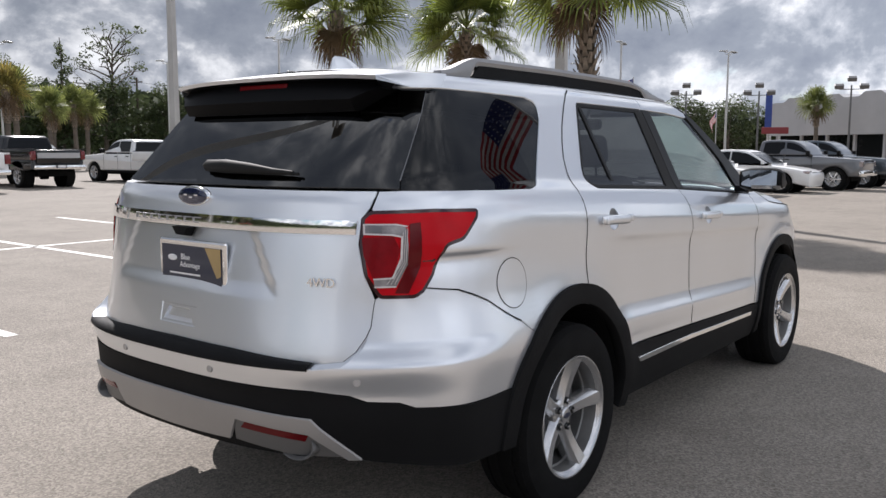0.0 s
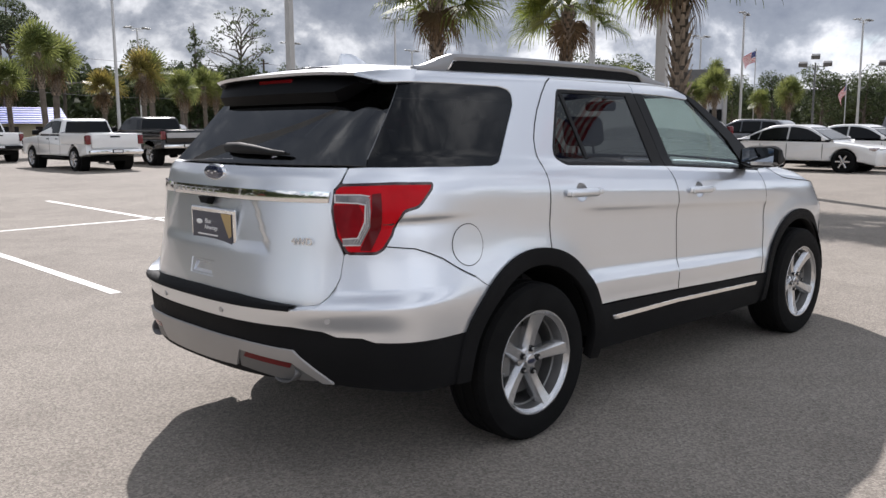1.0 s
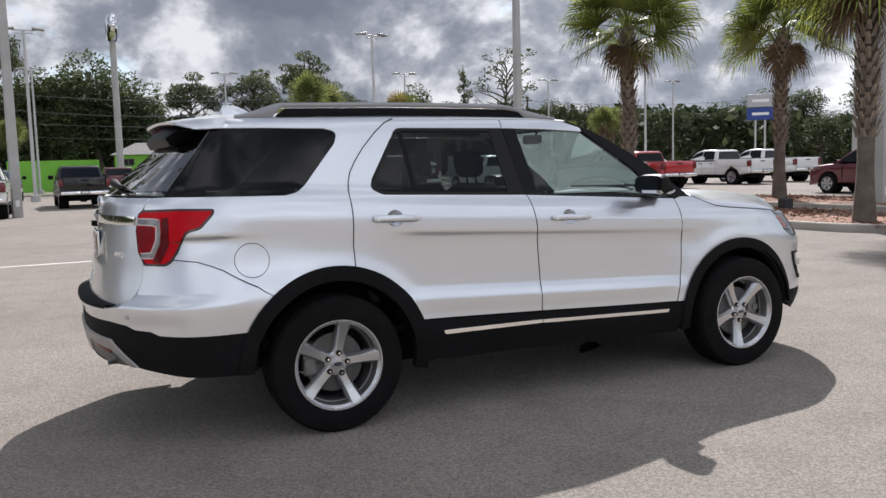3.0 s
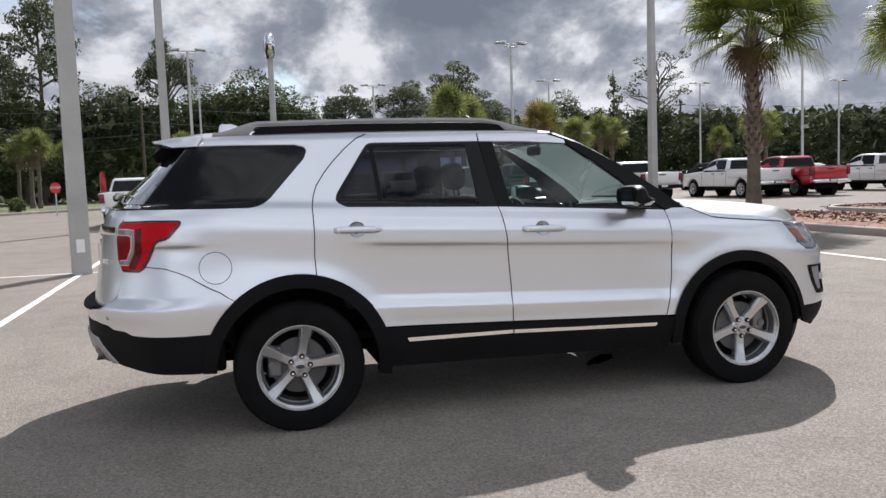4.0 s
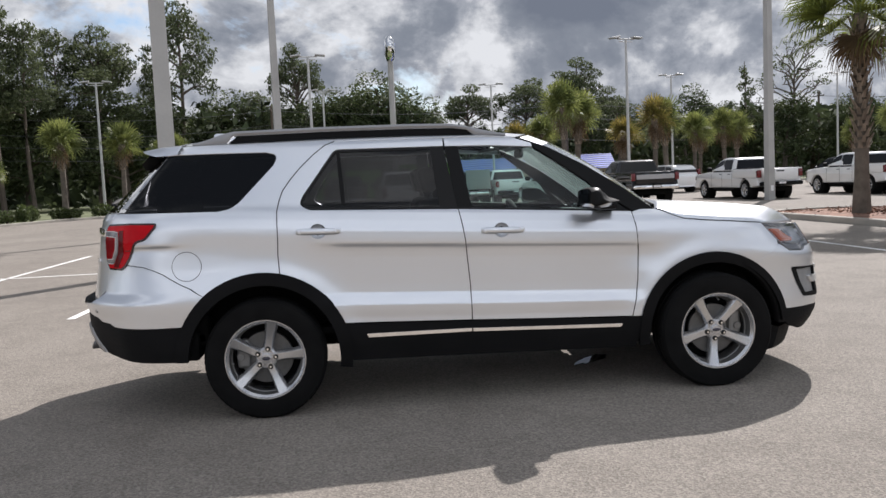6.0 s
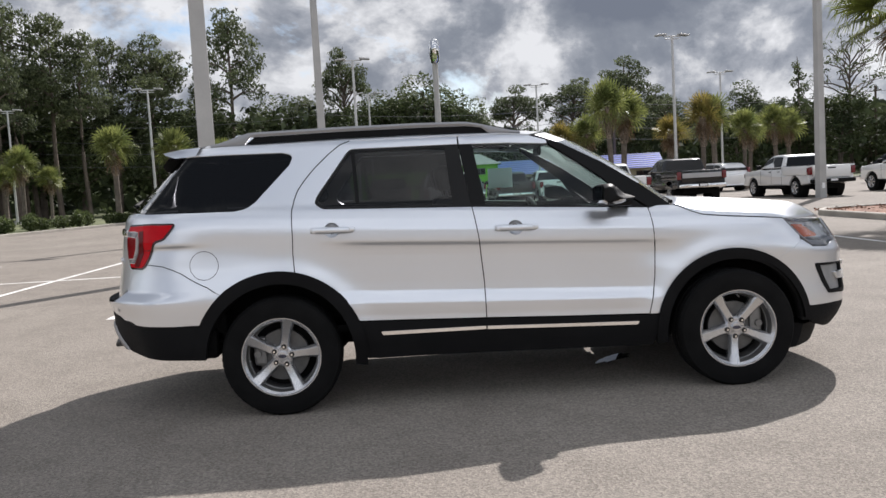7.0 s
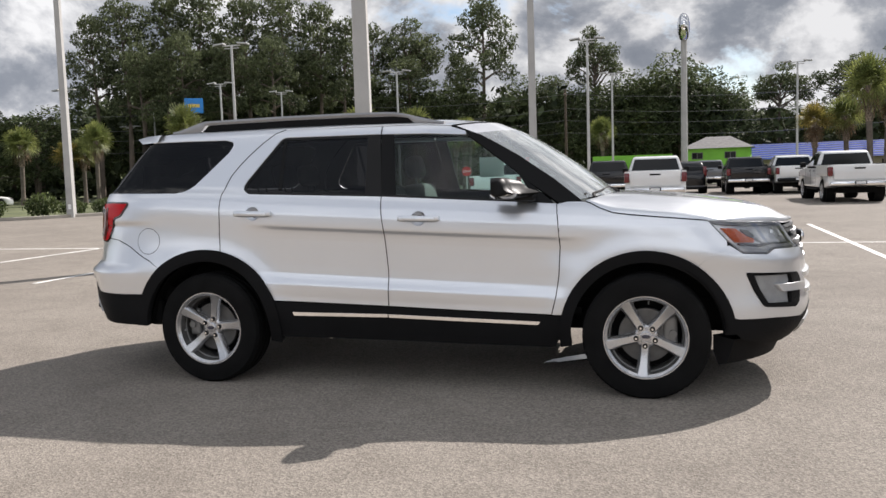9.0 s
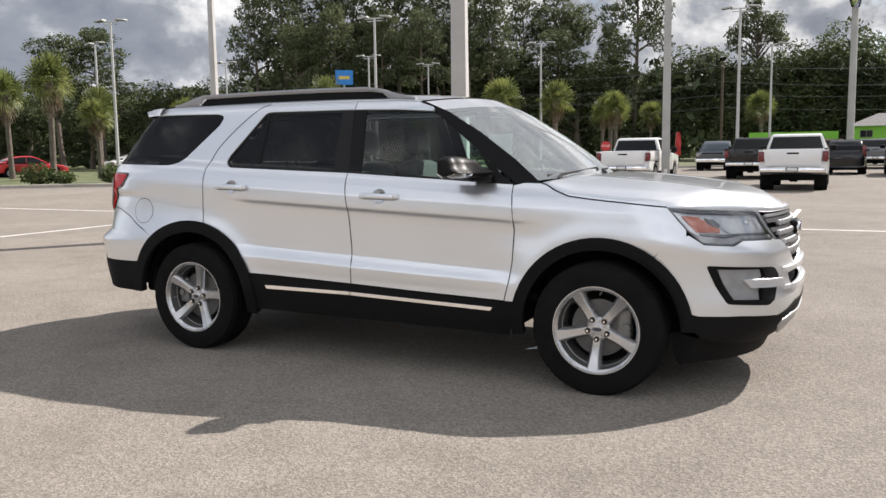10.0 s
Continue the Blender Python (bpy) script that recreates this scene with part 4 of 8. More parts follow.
def oval(parent, name, c, ry, rz, d, mat, ring=None, nx=-1):
    bm = bmesh.new()
    n = 32
    rings = []
    for k, (f, dd) in enumerate(((1.0, 0), (1.0, .6), (.93, 1.0), (.5, 1.12), (.05, 1.15))):
        rings.append([Vector((c[0] + nx * d * dd, c[1] + ry * f * math.cos(2 * math.pi * i / n), c[2] + rz * f * math.sin(2 * math.pi * i / n))) for i in range(n)])
    add_loft(bm, rings)
    return part(name, bm, mat, parent, smooth=True)


bd = oval(gate, "badge", (_xrc(1.258) + .002, -.015, 1.258), .088, .036, .016, M_CHROME)
oval(bd, "badge_face", (_xrc(1.258) - .012, -.015, 1.258), .079, .030, .008, M_NAVY)
bm = bmesh.new()
for i in range(3):
    add_box(bm, (_xrc(1.258) - .0225, -.045 + i * .030, 1.258 + .004 * (-1) ** i), (.003, .018, .006), .001)
part("badge_mark", bm, M_CHROME, bd)
oval(pl, "plate_badge", (px - .010, PY + .105, 1.040), .026, .011, .002, M_WHITE)


def words(name, text, size, m, mat, parent, depth=.003):
    """Raised lettering as a mesh."""
    cu = bpy.data.curves.new(name, "FONT")
    cu.body, cu.size, cu.extrude, cu.align_x, cu.align_y = text, size, depth, "CENTER", "CENTER"
    tmp = bpy.data.objects.new(name, cu)
    scene.collection.objects.link(tmp)
    me = bpy.data.meshes.new_from_object(tmp.evaluated_get(bpy.context.evaluated_depsgraph_get()))
    bpy.data.objects.remove(tmp)
    me.transform(m)
    me.materials.clear()
    me.materials.append(mat)
    ob = new(name, me)
    if parent:
        ob.parent = parent
    return ob


FACE_BACK = Matrix(((0, 0, -1, 0), (-1, 0, 0, 0), (0, 1, 0, 0), (0, 0, 0, 1)))
for y in (.140, -.140):
    oval(pl, "frame_badge", (px - .007, PY + y, .9235), .022, .009, .002, M_NAVY)
words("plate_words", "Blue", .030, Matrix.Translation((px - .0105, PY + .030, 1.045)) @ FACE_BACK, M_WHITE, pl, .0006)
words("plate_words", "Advantage", .027, Matrix.Translation((px - .0105, PY + .005, 1.018)) @ FACE_BACK, M_WHITE, pl, .0006)
bm = bmesh.new()
add_box(bm, (px - .0108, PY + .035, .986), (.0012, .175, .006))
part("plate_print", bm, M_WHITE, pl)
# raised model lettering on the bright bar becomes plain embossed bars, as does the far corner's badge
bm = bmesh.new()
for i in range(8):
    y = .30 - i * .052
    p = S(*RY(y, 1.178))
    for dz in (-.008, .008):
        add_box(bm, (p.x - .016, y, 1.178 + dz), (.004, .036, .0035), .001)
    add_box(bm, (p.x - .016, y + .016, 1.178), (.004, .004, .019), .001)
part("model_mark", bm, M_SATIN, bar)
p4 = S(*RY(.598, 1.0))
q4 = S(*RY(.56, 1.0))
ang4 = math.degrees(math.atan2(p4.x - q4.x, -(p4.y - q4.y)))
words("drive_badge", "4WD", .042, Matrix.Translation((p4.x - .006, p4.y - .004, 1.0)) @ pose(0, 0, 0, 0, 0, ang4) @ FACE_BACK, M_CHROME, gate, .003)
# pull recess, camera nose
bm = bmesh.new()
y0, zl, zh = PULL
loops = []
for d, yt, yb, zt, zb in ((.001, y0, y0, zh, zl), (.003, y0 - .003, y0 - .003, zh - .003, zl + .003), (.0035, .062, .084, zh - .012, zl + .010), (.017, .058, .078, zh - .018, zl + .020)):
    loops.append([Vector((S(*RY(y, z)).x + d * (1 if z > .84 or d < .04 else .45), y, z)) for y, z in ((-yt, zt), (yt, zt), (yb, zb), (-yb, zb))])
add_loft(bm, loops, closed=True, cap=False)
bm.verts.ensure_lookup_table()
bm.faces.new(bm.verts[-4:])
part("pull_recess", bm, M_SILVER, gate)
bm = bmesh.new()
add_loft(bm, [[Vector((-2.535 - d, y * f, 1.152 - (0 if z else .034 * f))) for y, z in ((-.055, 1), (.055, 1), (.028, 0), (-.028, 0))] for d, f in ((0, 1), (.03, .8))])
part("camera_pod", bm, M_BLACKPL, gate)
# rear wiper
bm = bmesh.new()
wp = lambda y, z, d: S(*RY(y, z)) + Vector((-d, 0, d * .8))
add_tube(bm, [wp(.42, 1.334, .012), wp(.34, 1.336, .014), wp(.22, 1.341, .019), wp(.10, 1.345, .021), wp(.0, 1.348, .019), wp(-.035, 1.350, .014)], [.008, .012, .020, .025, .022, .010], 10)
part("rear_wiper", bm, M_SEAL, gate, smooth=True)
bm = bmesh.new()
add_tube(bm, [wp(.44, 1.334, .008), wp(.20, 1.336, .010), wp(-.02, 1.340, .010)], .006, 6)
part("wiper_blade", bm, M_SEAL, gate)

# roof and windscreen
z_edge = table([-2.02, -1.9, -1.6, -1.0, -.5, 0, .225], [1.672, 1.689, 1.697, 1.705, 1.703, 1.690, 1.669], -2.1, .3, 300, .03)
hdr = lambda v: .225 + .17 * (1 - v * v)
NX, NY = 40, 24
vv, ff = [], []
for i in range(NX + 1):
    for j in range(NY + 1):
        v = -1 + 2 * j / NY
        x = -2.0 + (hdr(v) + 2.0) * i / NX
        xe = -2.0 + (.225 + 2.0) * i / NX
        ze = z_edge(xe)
        ye = half(xe if xe > XR else XR, ze) if xe > XR else -S(*RX(xe, ze)).y
        crown = .052 * (1 - .35 * (i / NX) ** 6)
        vv.append(Vector((x, v * ye, ze - .001 + crown * (1 - abs(v) ** 2.4))))

for i in range(NX):
    for j in range(NY):
        a = i * (NY + 1) + j
        ff.append((a, a + NY + 1, a + NY + 2, a + 1))
for j in (0, NY):
    k0 = len(vv)
    vv += [vv[i * (NY + 1) + j] * 1.0 + Vector((0, math.copysign(.012, -vv[i * (NY + 1) + j].y), -.03)) for i in range(NX + 1)]
    for i in range(NX):
        ff.append((i * (NY + 1) + j, (i + 1) * (NY + 1) + j, k0 + i + 1, k0 + i))
ob_from("roof", vv, ff, M_SILVER, car)
hood_r = lambda v: 1.085 + .155 * (1 - v * v)
vv, ff = [], []
edge_x = table([0, .25, .5, .75, 1], [.232, .44, .665, .885, 1.068], 0, 1, 100, .05)
edge_z = table([0, .25, .5, .75, 1], [1.668, 1.588, 1.458, 1.310, 1.166], 0, 1, 100, .05)
NS, NV = 16, 20
screen_n = []
for i in range(NS + 1):
    s = i / NS
    xe, ze = edge_x(s), edge_z(s)
    ye = half(xe, ze) - .006
    for j in range(NV + 1):
        v = -1 + 2 * j / NV
        b = 1 - v * v
        screen_n.append(Vector((.515 - .06 * (s - .5), .14 * v, .857)).normalized())
        vv.append(Vector((xe + (.165 - .01 * s) * b, v * ye, ze + .0345 * (1 - abs(v) ** 2.4) * (1 - s) + .02 * b * s)))
for i in range(NS):
    for j in range(NV):
        a = i * (NV + 1) + j
        ff.append((a, a + NV + 1, a + NV + 2, a + 1))
# its top fifth is the painted front edge of the roof
cut = 3 * (NV + 1)
ob_from("roof_header", vv[:cut + NV + 1], [f for f in ff if max(f) < cut + NV + 1], M_SILVER, car)
ob_from("windscreen", vv[cut:], [tuple(i - cut for i in f) for f in ff if min(f) >= cut], M_WIND, car, "clear windscreen reflecting the sky", True, screen_n[cut:])
# bonnet
crown_c = table([1.05, 1.2, 1.3, 1.74, 2.05, 2.2, 2.33], [1.205, 1.203, 1.197, 1.156, 1.112, 1.074, 1.008], 1, 2.4, 300, .03)
edge_s = table([1.08, 1.10, 1.17, 1.25, 1.47, 1.785], [1.170, 1.166, 1.128, 1.098, 1.073, 1.043], 1, 2, 300, .015)
skin_y = lambda x, z: -S(*UX(x, z)).y
W_END = skin_y(1.785, 1.04)
fx = table([0, .2, .356, .5, .652, .75, .84], [2.335, 2.31, 2.262, 2.165, 2.020, 1.925, 1.785], 0, .9, 200, .02)
fz = table([0, .356, .652, .84], [1.006, 1.004, 1.022, 1.042], 0, .9, 200, .02)
NA, NB = 34, 32
vv, ff = [], []
for j in range(NB + 1):
    v = -1 + 2 * j / NB
    for i in range(NA + 1):
        s = i / NA
        yb = abs(v) * W_END
        x0, x1 = hood_r(v), fx(yb)
        x = x0 + (x1 - x0) * s
        ymax = skin_y(min(x, 1.785), edge_s(x))
        y = v * (ymax - .005)
        z = crown_c(x) - (abs(v) ** 5.0) * (crown_c(x) - edge_s(min(x, 1.785)))
        ridge = .012 * math.exp(-((abs(v) - .62) / .07) ** 2) * sm(1.15, 1.4, x) * sm(2.2, 1.9, x)
        t = max(0, (x - (x1 - .22)) / .22)
        z = (z + ridge) * (1 - t ** 3) + fz(yb) * t ** 3
        vv.append(Vector((x, y, z)))
for j in range(NB):
    for i in range(NA):
        a = j * (NA + 1) + i
        ff.append((a, a + 1, a + NA + 2, a + NA + 1))
k0 = len(vv)
loop = [i for i in range(NA + 1)] + [j * (NA + 1) + NA for j in range(1, NB + 1)] + [NB * (NA + 1) + i for i in range(NA - 1, -1, -1)] + [j * (NA + 1) for j in range(NB - 1, 0, -1)]
vv += [vv[i] + Vector((-.006, -math.copysign(.014, vv[i].y), -.016)) for i in loop]
for t in range(len(loop)):
    n = (t + 1) % len(loop)
    ff.append((loop[n], loop[t], k0 + t, k0 + n))
ob_from("bonnet", vv, ff, M_SILVER, car)
# cowl and wipers
bm = bmesh.new()
rings = []
for j in range(13):
    v = -1 + 2 * j / 12
    x = hood_r(v)
    y = v * .79
    rings.append([Vector((x - .10, y, 1.150 + .02 * (1 - v * v))), Vector((x - .02, y, 1.163 + .025 * (1 - v * v))), Vector((x + .03, y, 1.13)), Vector((x - .08, y, 1.10))])
add_loft(bm, rings)
part("cowl", bm, M_BLACKPL, car)
for y0, y1 in ((-.66, -.05), (-.02, .55)):
    bm = bmesh.new()
    f = lambda y, s: Vector((hood_r(y / .8) - .03 - .10 * s, y, 1.20 + .075 * s - .03 * abs(y)))
    add_tube(bm, [f(y0, .1) + Vector((.03, 0, -.01)), f(y0 + .1, .25), f((y0 + y1) / 2, .35), f(y1, .45)], [.012, .011, .009, .006], 8)
    add_tube(bm, [f(y0 - .02, .30), f(y1 + .05, .42)], .008, 6)
    part("windscreen_wiper", bm, M_BLACKPL, car)
# grille: black sheet for the mouth's darkness, studded bars, bright surround
gr = sheet("grille", S, grille, M_DARK, car, off=-.045, rim=0)
for z0 in (.955, .905, .855, .805, .758):
    w = {.955: .46, .905: .465, .855: .43, .805: .38, .758: .33}[z0]
    sheet("grille_bar", S, [FY(w, z0 + .011), FY(0, z0 + .011), FY(-w, z0 + .011), FY(-w, z0 - .011), FY(0, z0 - .011), FY(w, z0 - .011)], M_BARS, gr, off=-.010, rim=.03, label="dark grey bar")
for r, z0 in enumerate((.930, .880, .830, .781)):
    for i in range(-8, 9):
        y = (i + .5 * (r % 2)) * .046
        if abs(y) < (.36, .40, .42, .40)[r]:
            q = S(*FY(y, z0))
            bm = bmesh.new()
            add_box(bm, (q.x - .020, q.y, z0), (.034, .034, .034), .010, 2)
            part("grille_stud", bm, M_SATIN, gr)
sheet("grille_surround", S, [FY(.45, .986), FY(0, .990), FY(-.45, .986), FY(-.452, .970), FY(0, .974), FY(.452, .970)], M_GRILLE, gr, off=-.004, rim=.03)
bm = bmesh.new()
add_box(bm, (_xfc(.87) - .012, 0, .885), (.05, .21, .085), .02, 3)
part("badge_holder", bm, M_BLACKGL, gr)
bd2 = oval(gr, "badge", (_xfc(.87) + .004, 0, .885), .098, .040, .018, M_CHROME, nx=1)
oval(bd2, "badge_face", (_xfc(.87) + .020, 0, .885), .086, .032, .008, M_NAVY, nx=1)
sheet("grille_lip", S, [FY(.47, .700), FY(0, .703), FY(-.47, .700), FY(-.46, .672), FY(0, .678), FY(.46, .672)], M_SILVER, fb, off=.022, rim=.03)
sheet("bumper_lip", S, [FY(.47, .598), FY(0, .590), FY(-.47, .598), FY(-.46, .575), FY(0, .568), FY(.46, .575)], M_SILVER, fb, off=.018, rim=.03)

# spoiler over the rear glass
NV = 26
bm = bmesh.new()
top, tip, und, inn = [], [], [], []
for j in range(NV + 1):
    v = -1 + 2 * j / NV
    y = v * .648
    e = abs(v) ** 5
    zc = 1.728 - .036 * abs(v) ** 2.4
    top.append(Vector((-1.90, y, zc)))
    tip.append(Vector((-2.207 + .035 * e + .012 * v * v, v * .560, 1.687 - .014 * abs(v) ** 3)))
    und.append(Vector((-2.198 + .035 * e + .012 * v * v, v * .554, 1.674 - .014 * abs(v) ** 3)))
    inn.append(Vector((-2.03 + .02 * e, v * .600, 1.612)))
mid = [a.lerp(b, .55) + Vector((0, 0, .007)) for a, b in zip(top, tip)]
rows = [top, mid, tip, und]
vs = [[bm.verts.new(p) for p in r] for r in rows]
for a, b in zip(vs, vs[1:]):
    for i in range(NV):
        bm.faces.new((a[i], a[i + 1], b[i + 1], b[i]))
for i in (0, NV):
    e0, e1, e2, e3 = (r[i] for r in vs)
    k0 = bm.verts.new(Vector((-1.90, math.copysign(.664, top[i].y), 1.690)))
    q0 = bm.verts.new(Vector((-1.93, math.copysign(.668, top[i].y), 1.640)))
    q1 = bm.verts.new(Vector((-2.068, math.copysign(.640, top[i].y), 1.634)))
    bm.faces.new((e0, e1, q0, k0))
    bm.faces.new((e1, e2, e3, q1, q0))
part("spoiler", bm, M_SILVER, gate, smooth=True, angle=50)
bm = bmesh.new()
drop = [1.553 + .075 * sm(.46, .555, abs(p.y)) for p in und]
low = [Vector((_xrc(z) - .012, 1.01 * p.y, z)) for z, p in zip(drop, und)]
bck = [Vector((-2.04, 1.01 * p.y, z + .004)) for z, p in zip(drop, und)]
rows = [[p + Vector((.004, 0, .002)) for p in und], [Vector((p.x + .030, .965 * p.y, p.z - .008)) for p in und], [p.lerp(q, .6) + Vector((-.022, 0, -.004)) for p, q in zip(und, low)], low, bck, inn]
vs = [[bm.verts.new(p) for p in r] for r in rows]
for a, b in zip(vs, vs[1:]):
    for i in range(NV):
        bm.faces.new((a[i], a[i + 1], b[i + 1], b[i]))
part("spoiler_underside", bm, M_UNDER, gate, smooth=True)
bm = bmesh.new()
add_box(bm, (-2.172, 0, 1.652), (.012, .27, .022), .004)
part("brake_lamp", bm, M_REDD, gate, "dark red high brake lamp")
# roof rails, antenna
for sd in (1, -1):
    bm = bmesh.new()
    rings = []
    for i in range(41):
        t = i / 40
        x = -1.845 + 2.005 * t
        zb = z_edge(x) + .014
        up = sm(0, .13, t) * sm(1, .80, t)
        yy = -(half(max(x, XR), z_edge(x)) - .035 - .012 * up) * sd
        top_z = zb + .008 + .060 * up
        hgt = .012 + .018 * up if .11 < t < .90 else .016 + (top_z - zb)
        w = .021
        rings.append([Vector((x, yy + w * a, top_z - hgt * b)) for a, b in ((-1, .5), (-.75, .05), (.75, .05), (1, .5), (.75, 1), (-.75, 1))])
    add_loft(bm, rings)
    rail = part("roof_rail", bm, M_RAIL, car, "satin silver roof rail with black inset", smooth=True)
    bm = bmesh.new()
    rings = []
    for i in range(31):
        t = i / 30
        x = -1.62 + 1.72 * t
        zb = z_edge(x) + .006
        yy = -(half(max(x, XR), z_edge(x)) - .045) * sd
        e = sm(0, .025, t) * sm(1, .95, t)
        rings.append([Vector((x, yy + a, zb + b)) for a, b in ((-.014, 0), (-.012, .040 * e + .004), (.012, .040 * e + .004), (.014, 0))])
    add_loft(bm, rings)
    part("rail_inset", bm, M_BLACKPL, rail)
bm = bmesh.new()
add_loft(bm, [[Vector((-1.600 - ln * q + sh, w * a, 1.736 + h)) for a, q in ((0, 0), (.8, .25), (1, .6), (.7, .95), (0, 1), (-.7, .95), (-1, .6), (-.8, .25))] for sh, w, h, ln in ((0, .034, 0, .215), (-.030, .026, .022, .182), (-.070, .017, .044, .138), (-.105, .010, .060, .098), (-.130, .004, .068, .062))])
part("antenna_fin", bm, M_SILVER, car, smooth=True)

for sd in (1, -1):
    bm = bmesh.new()
    rings = []
    for i in range(14):
        x = -1.97 + 2.20 * i / 13
        yy = -(half(max(x, XR), z_edge(x)) - .05) * sd
        rings.append([Vector((x, yy + a, z_edge(x) + b)) for a, b in ((-.035, -.050), (.035, -.050), (.035, -.006), (-.035, -.006))])
    add_loft(bm, rings)
    part("roof_rail_frame", bm, M_DARK, car)

# door mirrors: wedge housing, flat glass behind, bright strip round the base
MIRROR = ((.560, 1.206), (.552, 1.240), (.554, 1.290), (.566, 1.312), (.610, 1.320), (.672, 1.319), (.712, 1.308), (.742, 1.280), (.766, 1.252), (.812, 1.236), (.840, 1.223), (.828, 1.208), (.780, 1.196), (.700, 1.188), (.610, 1.188))


def mirror_ring(t, sd, z0=-9.0, z1=9.0, out=0.0):
    y = -.905 - .232 * t
    rnd = 1 - max(0, (t - .70) / .30) ** 2.4
    front = 1.0 - .50 * sm(-.1, .38, t)
    ring = []
    for x, z in MIRROR:
        zc = 1.254 + .004 * t
        zz = zc + (z - 1.254) * (.80 + .20 * min(1, t / .2)) * (.62 + .38 * rnd)
        xx = .556 + .018 * t + (x - .556) * front * (.66 + .34 * rnd)
        ring.append(Vector((xx + math.copysign(out, x - .66), y * sd, min(z1, max(z0, zz)))))
    return ring


for sd in (1, -1):
    ms = empty("door_mirror", parent=car)
    bm = bmesh.new()
    add_loft(bm, [mirror_ring(t, sd) for t in (0, .1, .25, .42, .58, .72, .80, .87, .93, .97, 1.0)])
    part("mirror_housing", bm, M_PILLAR, ms, smooth=True, angle=50)
    bm = bmesh.new()
    add_loft(bm, [mirror_ring(t, sd, 1.199, 1.225, .007) for t in (.30, .42, .58, .72, .80, .87, .93, .97)])
    part("mirror_strip", bm, M_CHROME, ms, "silver lower trim", smooth=True, angle=40)
    bm = bmesh.new()
    gl = [mirror_ring(t, sd) for t in (.06, .25, .5, .75, .88)]
    vr = [[bm.verts.new(Vector((min(p.x for p in r) - .003, r[0].y, zz))) for zz in (min(p.z for p in r) + .026, max(p.z for p in r) - .012)] for r in gl]
    for a, b in zip(vr, vr[1:]):
        bm.faces.new((a[0], a[1], b[1], b[0]))
    part("mirror_glass", bm, M_TINTM, ms)
    bm = bmesh.new()
    add_box(bm, (.735, -.878 * sd, 1.196), (.13, .09, .042), .014)
    part("mirror_arm", bm, M_BLACKGL, ms)


# wheels
def wheel(cx, cz, sd, turn):
    w = empty("wheel", parent=car)
    o = (cx, -.838 * sd, cz)
    k = -sd
    bm = bmesh.new()
    tp = [(.230, .090), (.238, .104), (.248, .1165), (.272, .122), (.318, .121), (.342, .114), (.352, .113), (.362, .100), (.369, .085), (.370, .066), (.362, .063), (.362, .055), (.371, .052), (.371, .018), (.363, .015), (.363, -.015), (.371, -.018), (.371, -.052), (.362, -.055), (.362, -.063), (.370, -.066), (.369, -.085), (.362, -.100), (.352, -.113), (.342, -.114), (.318, -.121), (.285, -.123), (.258, -.1195), (.240, -.098)]
    add_revolve(bm, [(r, k * y) for r, y in tp], o, 64)
    ty = part("tyre", bm, M_TYRE, w, smooth=True, angle=35)
    # shoulder blocks
    bm = bmesh.new()
    for i in range(64):
        a = 2 * math.pi * i / 64
        m = Matrix.Translation(o) @ Matrix.Rotation(-a, 4, "Y")
        add_box(bm, (.3630, k * .074, 0), (.0125, .036, .0240), .002, 1, m)
    part("tread", bm, M_TYRE, ty)
    bm = bmesh.new()
    rp = [(.246, .098), (.247, .113), (.2445, .1175), (.2395, .1170), (.236, .109), (.229, .104), (.222, .096), (.218, .070), (.215, .045), (.209, .040), (.203, -.07), (.230, -.10)]
    add_revolve(bm, [(r, k * y) for r, y in rp[:7]], o, 64)
    rim = part("rim", bm, M_ALLOY, w, "five-spoke silver alloy", smooth=True)
    bm = bmesh.new()
    add_revolve(bm, [(r, k * y) for r, y in rp[6:]], o, 64)
    part("rim_barrel", bm, M_BARREL, rim, smooth=True)
    for i in range(5):
        bm = bmesh.new()
        m = Matrix.Translation(o) @ Matrix.Rotation(-radians(turn + 72 * i), 4, "Y")
        rings = []
        for t in [j / 8 for j in range(9)]:
            r = .020 + .211 * t
            hw = .0375 - .0050 * math.sin(math.pi * min(1, t * 1.05)) + .007 * t ** 3
            fl = .62 + .06 * t
            yf = .070 + .036 * t ** 1.7 - .004 * math.sin(math.pi * t)
            rings.append([Vector((r, k * y, z)) for y, z in ((yf - .060, -hw * .98), (yf - .026, -hw), (yf - .003, -hw * fl), (yf, -hw * (fl - .10)), (yf, hw * (fl - .10)), (yf - .003, hw * fl), (yf - .026, hw), (yf - .060, hw * .98))])
        add_loft(bm, rings)
        bmesh.ops.transform(bm, matrix=m, verts=bm.verts)
        part("spoke", bm, M_ALLOY, rim, smooth=True, angle=24)
    bm = bmesh.new()
    add_revolve(bm, [(.001, k * .066), (.055, k * .064), (.066, k * .056), (.072, k * .02)], o, 32)
    part("hub", bm, M_ALLOY, rim, smooth=True, angle=30)
    bm = bmesh.new()
    add_revolve(bm, [(.001, k * .084), (.027, k * .082), (.033, k * .077), (.035, k * .06)], o, 32)
    part("centre_cap", bm, M_ALLOY, rim, smooth=True, angle=30)
    oval_ring = []
    bm = bmesh.new()
    for f, dy in ((1.0, .083), (.9, .0852), (.05, .0858)):
        oval_ring.append([Vector((o[0] + .026 * f * math.cos(2 * math.pi * q / 24), o[1] + k * dy, o[2] + .0115 * f * math.sin(2 * math.pi * q / 24))) for q in range(24)])
    add_loft(bm, oval_ring)
    part("cap_badge", bm, M_NAVY, rim)
    for i in range(5):
        bm = bmesh.new()
